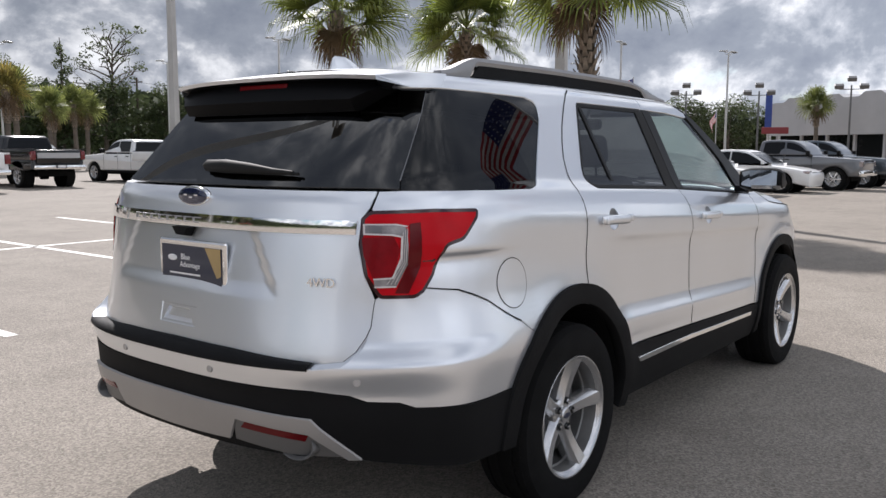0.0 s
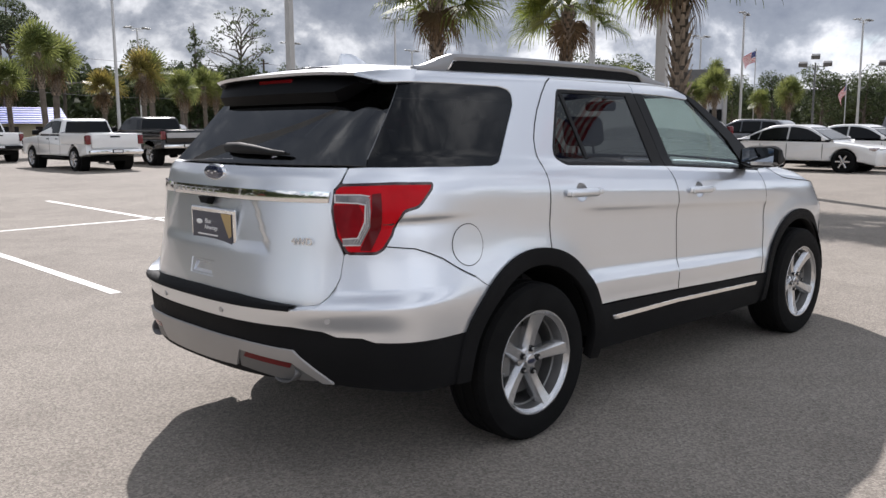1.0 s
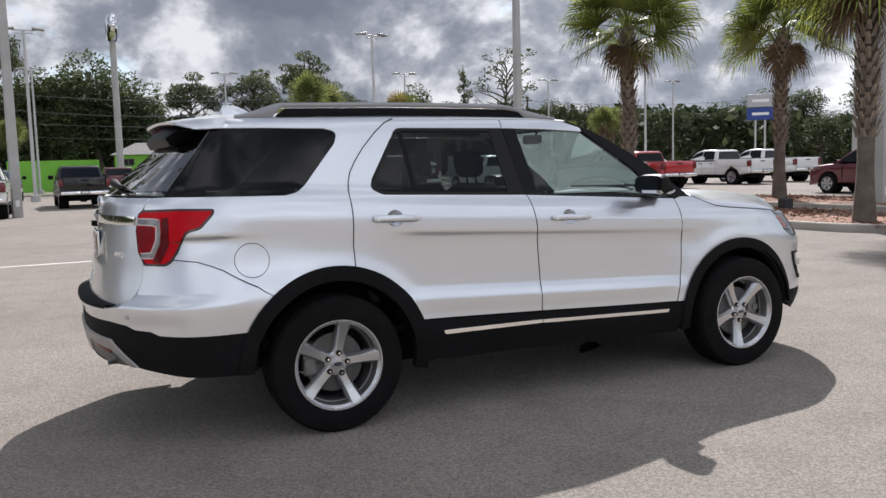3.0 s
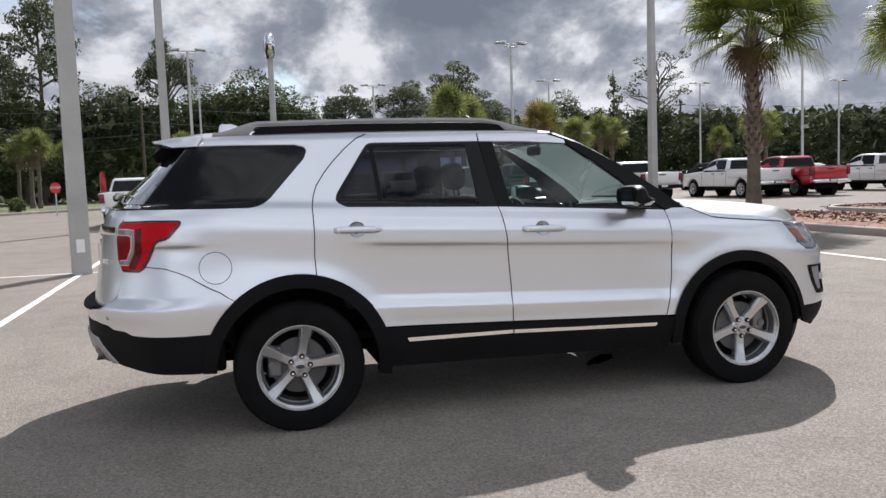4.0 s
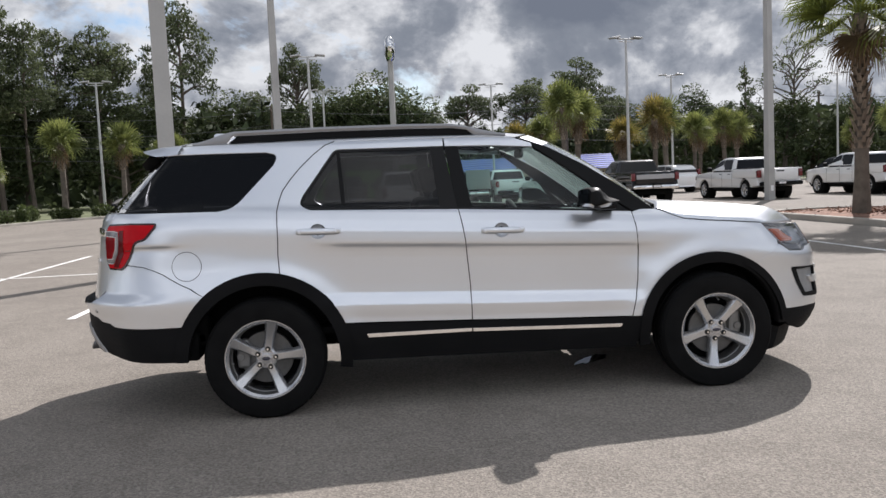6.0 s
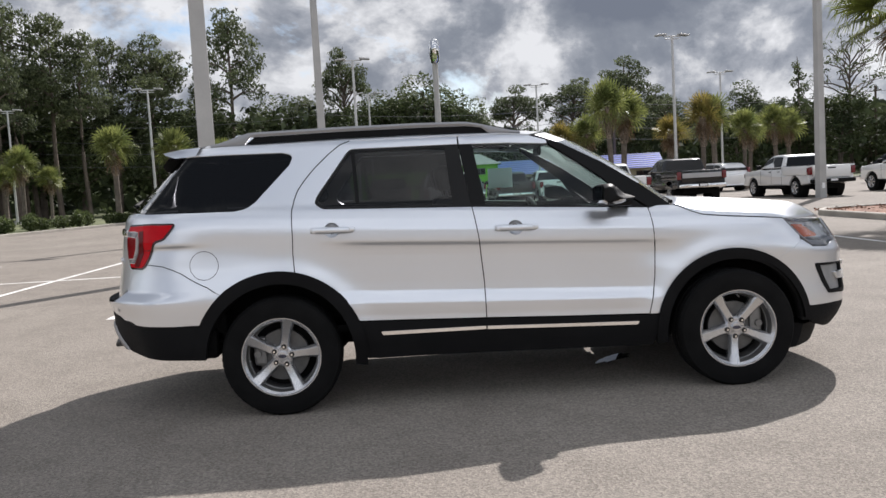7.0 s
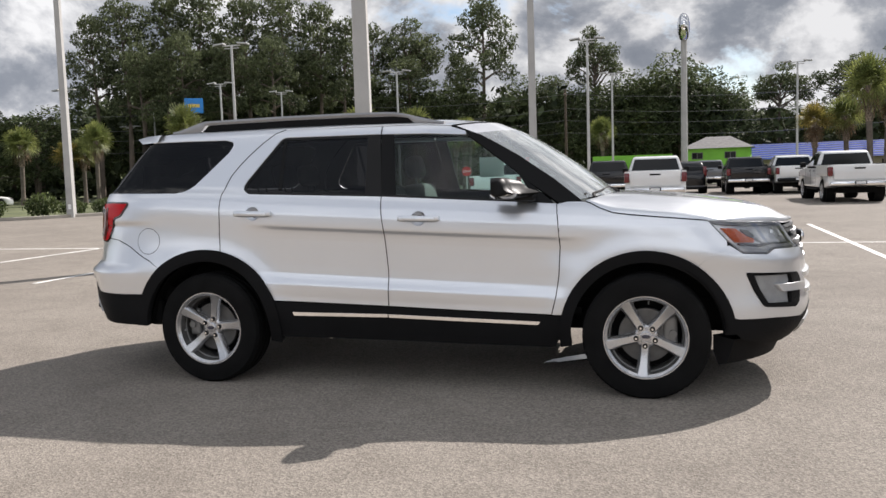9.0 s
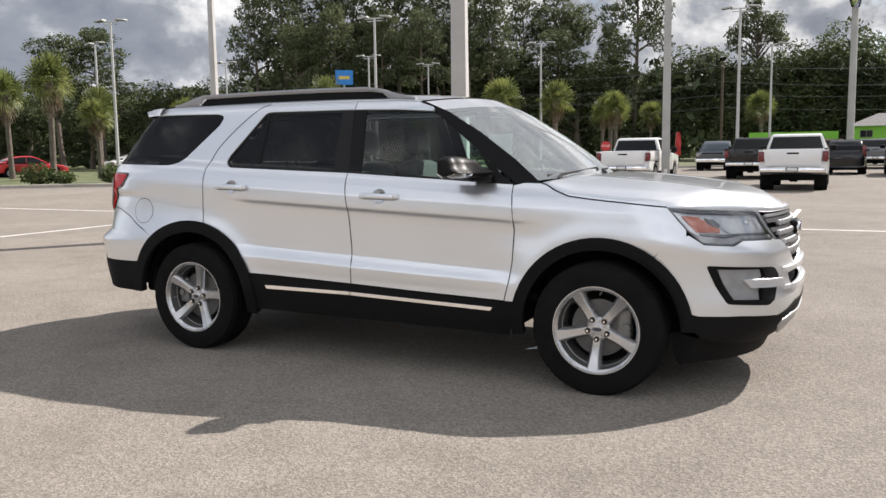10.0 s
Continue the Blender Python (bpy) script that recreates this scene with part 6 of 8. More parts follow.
def tree(kind, seed):
    """pine: bare tall stem with rounded tufts; oak: full crown from low down; bare: thin open crown."""
    rs = np.random.RandomState(seed)
    rn = random.Random(seed)
    tr = empty({"dome": "pine_tree", "pine": "pine_tree", "oak": "broadleaf_tree", "bare": "sparse_tree", "cone": "conifer_tree"}[kind])
    H = 10.0
    bm = bmesh.new()
    lean = rn.uniform(-.4, .4)
    stem = lambda t: Vector((lean * t * t + .12 * math.sin(5 * t + seed), .15 * math.sin(4 * t), H * t))
    topt = {"dome": .80, "pine": .93, "oak": .7, "bare": .82, "cone": .97}[kind]
    r0 = {"dome": .17, "pine": .20, "oak": .26, "bare": .15, "cone": .18}[kind]
    add_tube(bm, [stem(topt * i / 10) for i in range(11)], [r0 * (1 - .8 * i / 10) for i in range(11)], 8)
    blobs = []
    nb = {"dome": 22, "pine": 13, "oak": 16, "bare": 18, "cone": 16}[kind]
    for i in range(nb):
        f = i / (nb - 1)
        a = i * 2.4 + rn.uniform(-.4, .4)
        if kind == "pine":
            t = .56 + .41 * f
            reach = (2.3 - 1.5 * f) * rn.uniform(.6, 1.15)
            rise, br = .5, rn.uniform(.7, 1.15)
        elif kind == "oak":
            t = .22 + .55 * f
            reach = (2.5 - 1.4 * f) * rn.uniform(.6, 1.1)
            rise, br = 1.0, rn.uniform(.95, 1.5)
        elif kind == "dome":
            t = .58 + .22 * f
            reach = 2.0 * math.sqrt(max(.04, 1 - f ** 2.2)) * rn.uniform(.55, 1.1)
            rise, br = 1.2 + .5 * f, rn.uniform(.55, .85)
        elif kind == "cone":
            t = .2 + .76 * f
            reach = (1.6 - 1.35 * f) * rn.uniform(.8, 1.1)
            rise, br = .1, .75 - .35 * f
        else:
            t = .50 + .35 * f
            reach = 2.4 * (1 - .55 * f) * rn.uniform(.6, 1.15)
            rise, br = 1.3, rn.uniform(.45, .75)
        p0 = stem(t * .94)
        p1 = p0 + Vector((reach * math.cos(a), reach * math.sin(a), rise * rn.uniform(.3, 1.0)))
        m = p0.lerp(p1, .5) + Vector((0, 0, .18))
        add_tube(bm, [p0, m, p1], [.075 * (1.1 - .5 * f), .05, .022], 5)
        if kind == "bare":
            for _ in range(3):
                q = p1 + Vector((rn.uniform(-.8, .8), rn.uniform(-.8, .8), rn.uniform(.1, .9)))
                add_tube(bm, [m.lerp(p1, rn.random()), q], [.03, .010], 4)
                blobs.append((*q, br * .55, br * .55, br * .3))
        else:
            blobs.append((*p1, br, br, br * (.55 if kind in ("pine", "dome") else .8)))
    if kind == "pine":
        blobs.append((*stem(.97), .9, .9, .55))
    part("trunk", bm, M_BARK, tr, smooth=True)
    cnt = {"dome": 6500, "pine": 6000, "oak": 6800, "bare": 900, "cone": 2200}[kind]
    strips("crown", leaf_cloud(rs, blobs, cnt, {"dome": .105, "pine": .115, "oak": .140, "bare": .12, "cone": .16}[kind]), M_OAK if kind == "oak" else M_PINE, tr)
    return tr


PROTO = {}
for kind, seeds in (("dome", (51, 52, 53)), ("pine", (11, 12, 13)), ("oak", (21, 22, 23)), ("bare", (31,)), ("cone", (41,))):
    PROTO[kind] = [tree(kind, s) for s in seeds]
LAB = {"dome": ("tall pine with a bare stem and a rounded dark umbrella crown", "pine tree", "pines behind the lot"), "pine": ("tall pine with a bare stem and rounded dark green tufts", "pine tree", "pines behind the lot"), "oak": ("full dark green broadleaf tree at the woods' edge", "tree", "broadleaf trees behind the lot"),
       "bare": ("thin tree with an open crown of fine branches", "tree", "sparse trees"), "cone": ("narrow dark conifer at the woods' edge", "tree", "conifers")}
used = set()


def plant(kind, az, dist, height, wide=1.0, v=0):
    """az: degrees to the right of straight ahead (+y), as seen from the walk."""
    x, y = .3 + dist * math.sin(radians(az)), -5.8 + dist * math.cos(radians(az))
    src = PROTO[kind][v % len(PROTO[kind])]
    s = height / 10.0
    m = pose(x, y, -.1, 0, 0, (az * 37 + dist * 11) % 360) @ Matrix.Diagonal((s * wide, s * wide, s, 1))
    if src.name in used:
        t = copy_at(src, m)
    else:
        used.add(src.name)
        src.matrix_world = m
        t = src
    tagged(t, *LAB[kind][:2], LAB[kind][2])


# single trees that stand out against the sky
for i, a in enumerate((("pine", -36.9, 84, 16.8, .75), ("pine", -35.1, 82, 18.0, .75), ("dome", -33.9, 88, 17.0, .9), ("pine", -32.5, 84, 18.9, .75), ("pine", -30.4, 84, 19.4, .8), ("dome", -29.0, 90, 18.2, 1.0), ("pine", -27.5, 84, 18.9, .85), ("pine", -25.0, 84, 19.2, .8), ("dome", -23.9, 90, 18.0, .9), ("pine", -22.6, 84, 18.2, .75), ("pine", -21.0, 84, 16.8, .65),
                       ("pine", -31.4, 78, 14.5, .8), ("pine", -28.3, 78, 14.0, .8), ("pine", -25.8, 78, 14.2, .8), ("pine", -34.2, 78, 13.5, .8), ("pine", -19.2, 95, 18.2, .7), ("dome", -16.6, 98, 21.0, .85), ("pine", -11.9, 95, 21.3, .80), ("pine", -13.6, 100, 15.5, .7), ("dome", -4.4, 98, 18.9, .70), ("oak", -1.5, 95, 13.8, 1.0), ("oak", 1.2, 95, 15.2, 1.2), ("oak", 3.6, 96, 12.0, 1.1),
                       ("dome", 7.0, 104, 14.0, 1.1), ("dome", 10.9, 106, 14.4, 1.2), ("dome", 14.4, 106, 16.8, .95), ("dome", 16.3, 108, 13.2, 1.0), ("dome", 12.6, 110, 12.0, 1.1), ("oak", 22.0, 106, 12.6, .8), ("cone", 25.1, 106, 14.2, .8), ("oak", 24.6, 108, 10.5, .9), ("bare", 28.1, 106, 16.2, 1.1), ("oak", 31.5, 106, 10.5, 1.0),
                       ("pine", -46.8, 84, 13, 1.2), ("pine", -49.0, 82, 12.0, 1.2), ("oak", -43.5, 84, 9.5, 1.4), ("oak", -40.5, 86, 10, 1.4), ("oak", 44.5, 112, 10.5, 1.3), ("oak", 47.2, 112, 11.0, 1.3), ("oak", 51.5, 108, 12, 1.3), ("oak", 53.8, 108, 11.0, 1.4), ("oak", 58, 112, 8.5, 1.5), ("oak", 61, 112, 8.2, 1.5),
                       ("oak", 60.3, 95, 7.4, 1.0), ("oak", 62.7, 95, 8.2, .9), ("oak", 65.6, 94, 8.5, 1.1), ("oak", 68.2, 96, 8.2, 1.1), ("oak", 66.5, 100, 7.8, 1.5), ("oak", 69.0, 104, 8.2, 1.4), ("oak", 72.0, 100, 7.0, 1.5), ("oak", 80, 110, 8, 1.5), ("oak", 86, 110, 9, 1.5))):
    plant(*a, v=i)
for i, (a, d, h) in enumerate(((104, 66, 8), (118, 60, 9), (131, 64, 7.5), (146, 58, 9), (160, 62, 8), (175, 60, 9.5), (190, 64, 8), (204, 58, 9), (218, 62, 8.5), (234, 66, 9), (250, 64, 8))):
    plant("oak", a, d, h, 1.4, i)
# the closed wall of woods
rng = random.Random(9)
wall = table([-180, -100, -60, -50, -44, -41, -38, -36, -22, -20, -17.8, -12, -8, -4, 0, 3, 5.4, 9, 14, 18, 24, 30, 42, 48, 56, 62, 80, 110, 180],
             [5, 6, 8, 9, 9, 9.8, 10.5, 14, 14, 13.2, 12.4, 12.8, 12.6, 12.6, 12.8, 11.8, 9.6, 8.4, 9.2, 9.6, 10.2, 9.4, 8.6, 6.8, 6.2, 6, 6, 5, 5], -180, 180, 720, .5)
az = -62.0
i = 0
while az < 84:
    d = rng.uniform(90, 104) + (10 if az > 5 else 0)
    plant("oak" if rng.random() < .8 else "pine", az, d, wall(az) * rng.uniform(.85, 1.12), rng.uniform(1.15, 1.6), i)
    i += 1
    az += rng.uniform(1.5, 2.3)
# undergrowth and more distant woods all round, in the foliage colour darkened for shade
rs = np.random.RandomState(3)
n = 26000
aa = np.concatenate([rs.uniform(-66, 88, 21000), rs.uniform(88, 294, 5000)])
dd = rs.uniform(92, 112, n) + np.where((aa > 5) & (aa < 90), 8, 0)
hh = np.array([wall((a + 180) % 360 - 180) for a in aa]) * .86 * rs.uniform(0, 1, n) ** .8
c = np.stack([.3 + dd * np.sin(np.radians(aa)), -5.8 + dd * np.cos(np.radians(aa)), hh], 1)
a = rs.normal(size=(n, 3))
a /= np.linalg.norm(a, axis=1)[:, None]
t = np.cross(a, rs.normal(size=(n, 3)))
t /= np.linalg.norm(t, axis=1)[:, None]
s = rs.uniform(.3, .8, n)[:, None]
tagged(strips("woods", np.stack([c - a * s, c - t * s * .5, c + a * s, c + t * s * .6], 1), M_WOODS, None), "dense dark green undergrowth behind the lot, coloured dark for the woods' shade", "woods", kind="stuff")
# the farther trees close the gaps: an uneven leafy bank behind
rs = np.random.RandomState(4)
bm = bmesh.new()
rows = []
for k in range(721):
    az = -180 + k * .5
    hgt = (wall(az) * .82 + .7 * math.sin(az * 1.7) * math.sin(az * .63)) * 1.15
    r0 = 128
    col = []
    for j in range(7):
        rr = r0 + rs.uniform(-2.5, 2.5) + 3 * math.sin(j * 1.3 + az * 2.1)
        zz = hgt * j / 6 + (rs.uniform(-.35, .35) if j else 0)
        a = radians(az + rs.uniform(-.18, .18))
        col.append(bm.verts.new((.3 + rr * math.sin(a), -5.8 + rr * math.cos(a), zz - .2)))
    rows.append(col)
for a, b in zip(rows, rows[1:]):
    for j in range(6):
        bm.faces.new((a[j], a[j + 1], b[j + 1], b[j]))
tagged(part("backdrop", bm, M_WOODS, None, smooth=True, angle=80), "leafy bank of the farther woods, its shade put into the colour", "woods", kind="structure")
# clipped shrubs on the verge
shr = empty("shrub")
tagged(shr, "rounded green shrub on the verge beside the lot", "shrub", "shrubs on the verge")
rs = np.random.RandomState(8)
strips("leaves", leaf_cloud(rs, [(0, 0, .42, .62, .55, .42), (.3, .2, .38, .4, .4, .36), (-.3, -.15, .36, .42, .4, .34)], 1100, .085), M_SHRUB, shr)
bm = bmesh.new()
for k in range(5):
    add_tube(bm, [(0, 0, 0), (.25 * math.cos(k * 1.3), .25 * math.sin(k * 1.3), .5)], [.03, .01], 5)
part("stem", bm, M_BARK, shr)
line = [(-41, 14.5), (-30.5, 19.6), (-25.2, 24.5), (-21.5, 33), (-18.6, 45), (-13.5, 51.5)]
first = True
for (x0, y0), (x1, y1) in zip(line, line[1:]):
    L = math.hypot(x1 - x0, y1 - y0)
    k = int(L / 1.25)
    for j in range(k):
        f = (j + rng.uniform(.1, .9)) / k
        m = pose(x0 + (x1 - x0) * f - rng.uniform(.2, .9), y0 + (y1 - y0) * f + rng.uniform(-.2, .5), .1, 0, 0, rng.uniform(0, 360)) @ Matrix.Diagonal((rng.uniform(.75, 1.15), rng.uniform(.75, 1.1), rng.uniform(.7, 1.2), 1))
        if first:
            shr.matrix_world = m
            first = False
        else:
            copy_at(shr, m)

# ---- lot furniture, poles, buildings ----
M_CONC = mk("pole_concrete", (0.40, 0.395, 0.38), 0.8, 0, 0, 0.12, 1.2, 30, 0.25, 60)
M_GALV = mk("pole_paint", (0.47, 0.47, 0.46), 0.5, 0.2, 0, 0.08, 1.5, 40)
M_HEAD = mk("lamp_head", (0.12, 0.12, 0.12), 0.45, 0.4, 0, 0.1)
M_KERB = mk("kerb_concrete", (0.34, 0.315, 0.275), 0.85, 0, 0, 0.2, 1.0, 25, 0.3, 50)
M_MULCH = mk("mulch", (0.15, 0.075, 0.050), 0.95, 0, 0, 0.35, 3, 45, 0.8, 40, hue=(0.24, 0.13, 0.085))
M_GRASS = mk("grass", (0.060, 0.080, 0.028), 0.9, 0, 0, 0.3, 0.4, 14, 0.5, 20, hue=(0.11, 0.12, 0.05))
M_BLUE = mk("blue_roof", (0.035, 0.075, 0.42), 0.4, 0.1, 0, 0.12, 1, 12)
M_LIME = mk("lime_wall", (0.20, 0.50, 0.05), 0.7, 0, 0, 0.1, 1, 12)
M_SHINGLE = mk("grey_shingle", (0.17, 0.165, 0.16), 0.9, 0, 0, 0.2, 3, 20)
M_STUCCO = mk("grey_stucco", (0.42, 0.42, 0.43), 0.85, 0, 0, 0.06, 0.6, 20)
M_TANW = mk("tan_wall", (0.38, 0.31, 0.23), 0.85, 0, 0, 0.1, 0.8, 20)
M_SIGNB = mk("sign_blue", (0.02, 0.05, 0.25), 0.35)
M_SIGNC = mk("sign_sky_blue", (0.02, 0.22, 0.62), 0.35)
M_SIGNG = mk("sign_gold", (0.72, 0.52, 0.10), 0.4)
M_SIGNR = mk("sign_red", (0.52, 0.03, 0.03), 0.45)
M_SIGNM = mk("sign_maroon", (0.20, 0.02, 0.025), 0.5)
M_WOOD = mk("pole_wood", (0.10, 0.075, 0.055), 0.9, 0, 0, 0.25, 2, 30)

# verge beyond the lot's kerb
bm = bmesh.new()
pts = [(-300, -60), (-60, 6), (-41.5, 13.6), (-30.8, 18.8), (-24.9, 23.8), (-21.0, 32.5), (-18.0, 44.6), (-13, 50.8), (-6, 56), (10, 58.5), (60, 64), (84, 46), (300, 60), (300, 300), (-300, 300)]
vs = [bm.verts.new((x, y, .05)) for x, y in pts]
bm.faces.new(vs)
tagged(part("verge", bm, M_GRASS, None), "shaded grass verge between the lot and the woods", "grass", kind="structure")


def kerb(points, closed, w=.16, h=.15, name="kerb"):
    bm = bmesh.new()
    n = len(points)
    rings = []
    for i, p in enumerate(points):
        a, b = Vector(points[i - 1 if closed or i else 0]), Vector(points[(i + 1) % n if closed or i < n - 1 else i])
        d = (b - a).normalized()
        s = Vector((-d.y, d.x))
        p = Vector(p)
        rings.append([Vector((*(p + s * o), z)) for o, z in ((-w / 2, -.02), (-w / 2 + .01, h - .02), (-w / 2 + .03, h), (w / 2 - .02, h), (w / 2, h - .02), (w / 2, -.02))])
    if closed:
        rings.append(rings[0])
    add_loft(bm, rings, cap=not closed)
    return tagged(part(name, bm, M_KERB, None, smooth=True, angle=30), "pale concrete kerb with a worn edge", "kerb", kind="structure")


kerb([p for p in pts[2:12]], False)


def island(x0, y0, x1, y1, r):
    P = []
    for cx, cy, a0 in ((x1 - r, y1 - r, 0), (x0 + r, y1 - r, 90), (x0 + r, y0 + r, 180), (x1 - r, y0 + r, 270)):
        for k in range(7):
            a = radians(a0 + 15 * k)
            P.append((cx + r * math.cos(a), cy + r * math.sin(a)))
    kerb(P, True)
    bm = bmesh.new()
    c = Vector(((x0 + x1) / 2, (y0 + y1) / 2))
    rings = []
    for f, z in ((.97, .11), (.8, .16), (.5, .19), (.05, .20)):
        rings.append([Vector((*(c + (Vector(p) - c) * f), z + random.uniform(-.012, .012))) for p in P])
    add_loft(bm, rings)
    tagged(part("mulch_bed", bm, M_MULCH, None, smooth=True), "red-brown wood mulch inside the kerbed island", "mulch", kind="structure")
    q = []
    rs = np.random.RandomState(int(x0 * 7))
    for _ in range(2600):
        u, v = rs.uniform(x0 + .15, x1 - .15), rs.uniform(y0 + .15, y1 - .15)
        f = max(abs((u - c.x) / (x1 - x0) * 2), abs((v - c.y) / (y1 - y0) * 2))
        p = np.array([u, v, .205 - .09 * max(0, f - .45) / .5])
        a = rs.normal(size=3) * np.array([1, 1, .3])
        a = a / np.linalg.norm(a) * rs.uniform(.03, .09)
        b = np.cross(a, rs.normal(size=3))
        b = b / np.linalg.norm(b) * rs.uniform(.008, .02)
        q.append([p - a - b, p + a - b, p + a + b, p - a + b])
    tagged(strips("mulch_chips", q, M_MULCH, None), "loose red-brown mulch chips in the island", "mulch", kind="stuff")


island(10.2, 4.4, 13.6, 16.6, 1.5)
island(15.2, 6.5, 18.4, 16.0, 1.4)
bm = bmesh.new()
add_box(bm, (12.6, 9.0, .30), (.28, .22, .26), .03)
box = part("valve_box", bm, mk("valve_box", (.03, .03, .03), .7), None)
tagged(box, "small dark irrigation box standing in the mulch bed", "utility box")


def lamp_post(x, y, h, kind, rz=0, group="twin-head lamp posts"):
    p = empty("lamp_post")
    bm = bmesh.new()
    w0, w1 = (.155, .105) if kind == "square" else (.10, .065)
    if kind == "square":
        k = .012
        ring = lambda w, z: [Vector((a * (w - (k if i % 2 else 0)), b * (w - (0 if i % 2 else k)), z)) for i, (a, b) in enumerate(((1, 1), (1, 1), (-1, 1), (-1, 1), (-1, -1), (-1, -1), (1, -1), (1, -1)))]
        rr = lambda w, z: [Vector(v) for v in ((w, w - k, z), (w - k, w, z), (-w + k, w, z), (-w, w - k, z), (-w, -w + k, z), (-w + k, -w, z), (w - k, -w, z), (w, -w + k, z))]
        add_loft(bm, [rr(w0 + (w1 - w0) * t, h * t) for t in (0, .25, .5, .75, 1)])
    else:
        add_tube(bm, [(0, 0, h * t) for t in (0, .25, .5, .75, 1)], [w0 + (w1 - w0) * t for t in (0, .25, .5, .75, 1)], 12)
    part("pole", bm, M_CONC if kind == "square" else M_GALV, p, smooth=kind != "square")
    if kind != "square":
        bm = bmesh.new()
        add_cyl(bm, (0, 0, 0), (0, 0, .35), .26, .25, 16)
        part("footing", bm, M_CONC, p)
    bm = bmesh.new()
    add_box(bm, (0, 0, h + .03), (1.1, .07, .07), .01)
    add_box(bm, (0, 0, h - .12), (.9, .05, .05), .01)
    part("cross_arm", bm, M_GALV, p)
    for s in (-1, 1):
        bm = bmesh.new()
        add_box(bm, (0, 0, 0), (.62, .40, .09), .025, 2, pose(s * .72, 0, h + .11, 0, s * 6, 0))
        hd = part("lamp_head", bm, M_GALV, p)
        bm = bmesh.new()
        add_box(bm, (0, 0, -.05), (.5, .32, .02), 0, 1, pose(s * .72, 0, h + .11, 0, s * 6, 0))
        part("diffuser", bm, M_HEAD, hd)
    tagged(p, "grey square concrete lamp post with a twin head" if kind == "square" else "slim grey steel lamp post with twin flat heads", "lamp post", group)
    p.matrix_world = pose(x, y, 0, 0, 0, rz)
    return p


pa = lamp_post(-4.19, 9.45, 11.5, "square", 12, "tall square lamp posts")
bm = bmesh.new()
add_box(bm, (0, -.157, .48), (.13, .006, .22))
part("notice", bm, M_WHITE, pa)
for x, y in ((-3.77, 26.9), (15.7, 26.4), (15.9, 9.1), (37.2, 26.9), (-24.2, 25.5)):
    copy_thing(pa, pose(x, y, 0, 0, 0, 12))
pl9 = lamp_post(-18.2, 53.7, 9, "round", 10)
for x, y, h in ((-31.7, 62.1, 9), (-3.4, 44.9, 9), (-3.3, 63.4, 9), (10.5, 63.3, 9), (15, 41.9, 9), (25, 61, 9), (-22.6, 37.5, 9), (-45.6, 51.6, 9), (-32.9, 53.9, 9), (-48.4, 67.7, 9), (40.8, 63.5, 9), (54.6, 62.1, 9), (64.4, 35.1, 9), (36.3, 43.6, 9), (52.7, 25.3, 9), (62.8, 21, 9), (-36.2, 30.7, 9), (-44.9, 37.3, 9), (-50, 66, 7), (-46, 54, 6)):
    copy_thing(pl9, pose(x, y, 0, 0, 0, random.uniform(-15, 25)) @ Matrix.Diagonal((1, 1, h / 9, 1)))


def sign_drum():
    s = empty("dealer_sign", (2.24, 62, 0))
    bm = bmesh.new()
    add_tube(bm, [(0, 0, 0), (0, 0, 11.2)], [.26, .22], 14)
    part("pole", bm, M_CONC, s, smooth=True)
    bm = bmesh.new()
    rings = []
    for xx, f in ((-.42, .45), (-.38, .66), (-.28, .86), (-.14, .97), (0, 1.0), (.14, .97), (.28, .86), (.38, .66), (.42, .45)):
        rings.append([Vector((xx, 1.9 * f * math.cos(a), 12.0 + 1.05 * f * math.sin(a))) for a in [2 * math.pi * k / 36 for k in range(36)]])
    add_loft(bm, rings)
    part("sign_drum", bm, M_CHROME, s, "polished oval sign body", smooth=True, angle=30)
    for sx in (-1, 1):
        bm = bmesh.new()
        add_loft(bm, [[Vector((sx * (.421 + d), .84 * f * math.cos(a), 12.0 + .46 * f * math.sin(a))) for a in [2 * math.pi * k / 32 for k in range(32)]] for d, f in ((0, 1), (.012, .97))])
        part("sign_face", bm, M_SIGNB, s)
    tagged(s, "oval dealer sign with a chrome rim, on a tall pole", "sign")
    s.matrix_world = pose(2.24, 62, 0, 0, 0, -2)


sign_drum()


def board_sign(x, y, rz, w, h, z0, faces, name, label, posts=2):
    s = empty(name)
    bm = bmesh.new()
    for k in range(posts):
        xx = (k - (posts - 1) / 2) * w * .35
        add_box(bm, (xx, 0, z0 / 2 + .2), (.16, .16, z0 + .4), .01)
    part("post", bm, M_GALV, s)
    for za, zb, mat in faces:
        bm = bmesh.new()
        add_box(bm, (0, 0, (za + zb) / 2), (w, .28, zb - za), .04)
        part("sign_panel", bm, mat, s)
        if mat in (M_SIGNM, M_SIGNB) and posts != 2 or mat is M_SIGNM:
            continue
        bm = bmesh.new()
        for k in (-1, 1):
            add_box(bm, (0, k * .145, (za + zb) / 2), (w * .62, .006, (zb - za) * .22), .002)
        part("sign_mark", bm, M_SIGNG if mat is M_SIGNC else M_WHITE, s)
    tagged(s, label, "sign")
    s.matrix_world = pose(x, y, 0, 0, 0, rz)


board_sign(-37.5, 57.4, 32, 1.5, 1.2, 7.4, [(7.2, 8.45, M_SIGNC)], "brand_sign", "sky-blue board sign with a gold shape on a post", 1)
board_sign(55.5, 51.5, -42, 2.3, 2, 4.6, [(4.6, 5.7, M_SIGNB), (5.75, 6.9, M_SATIN)], "directory_sign", "blue and silver two-panel board sign on two posts")
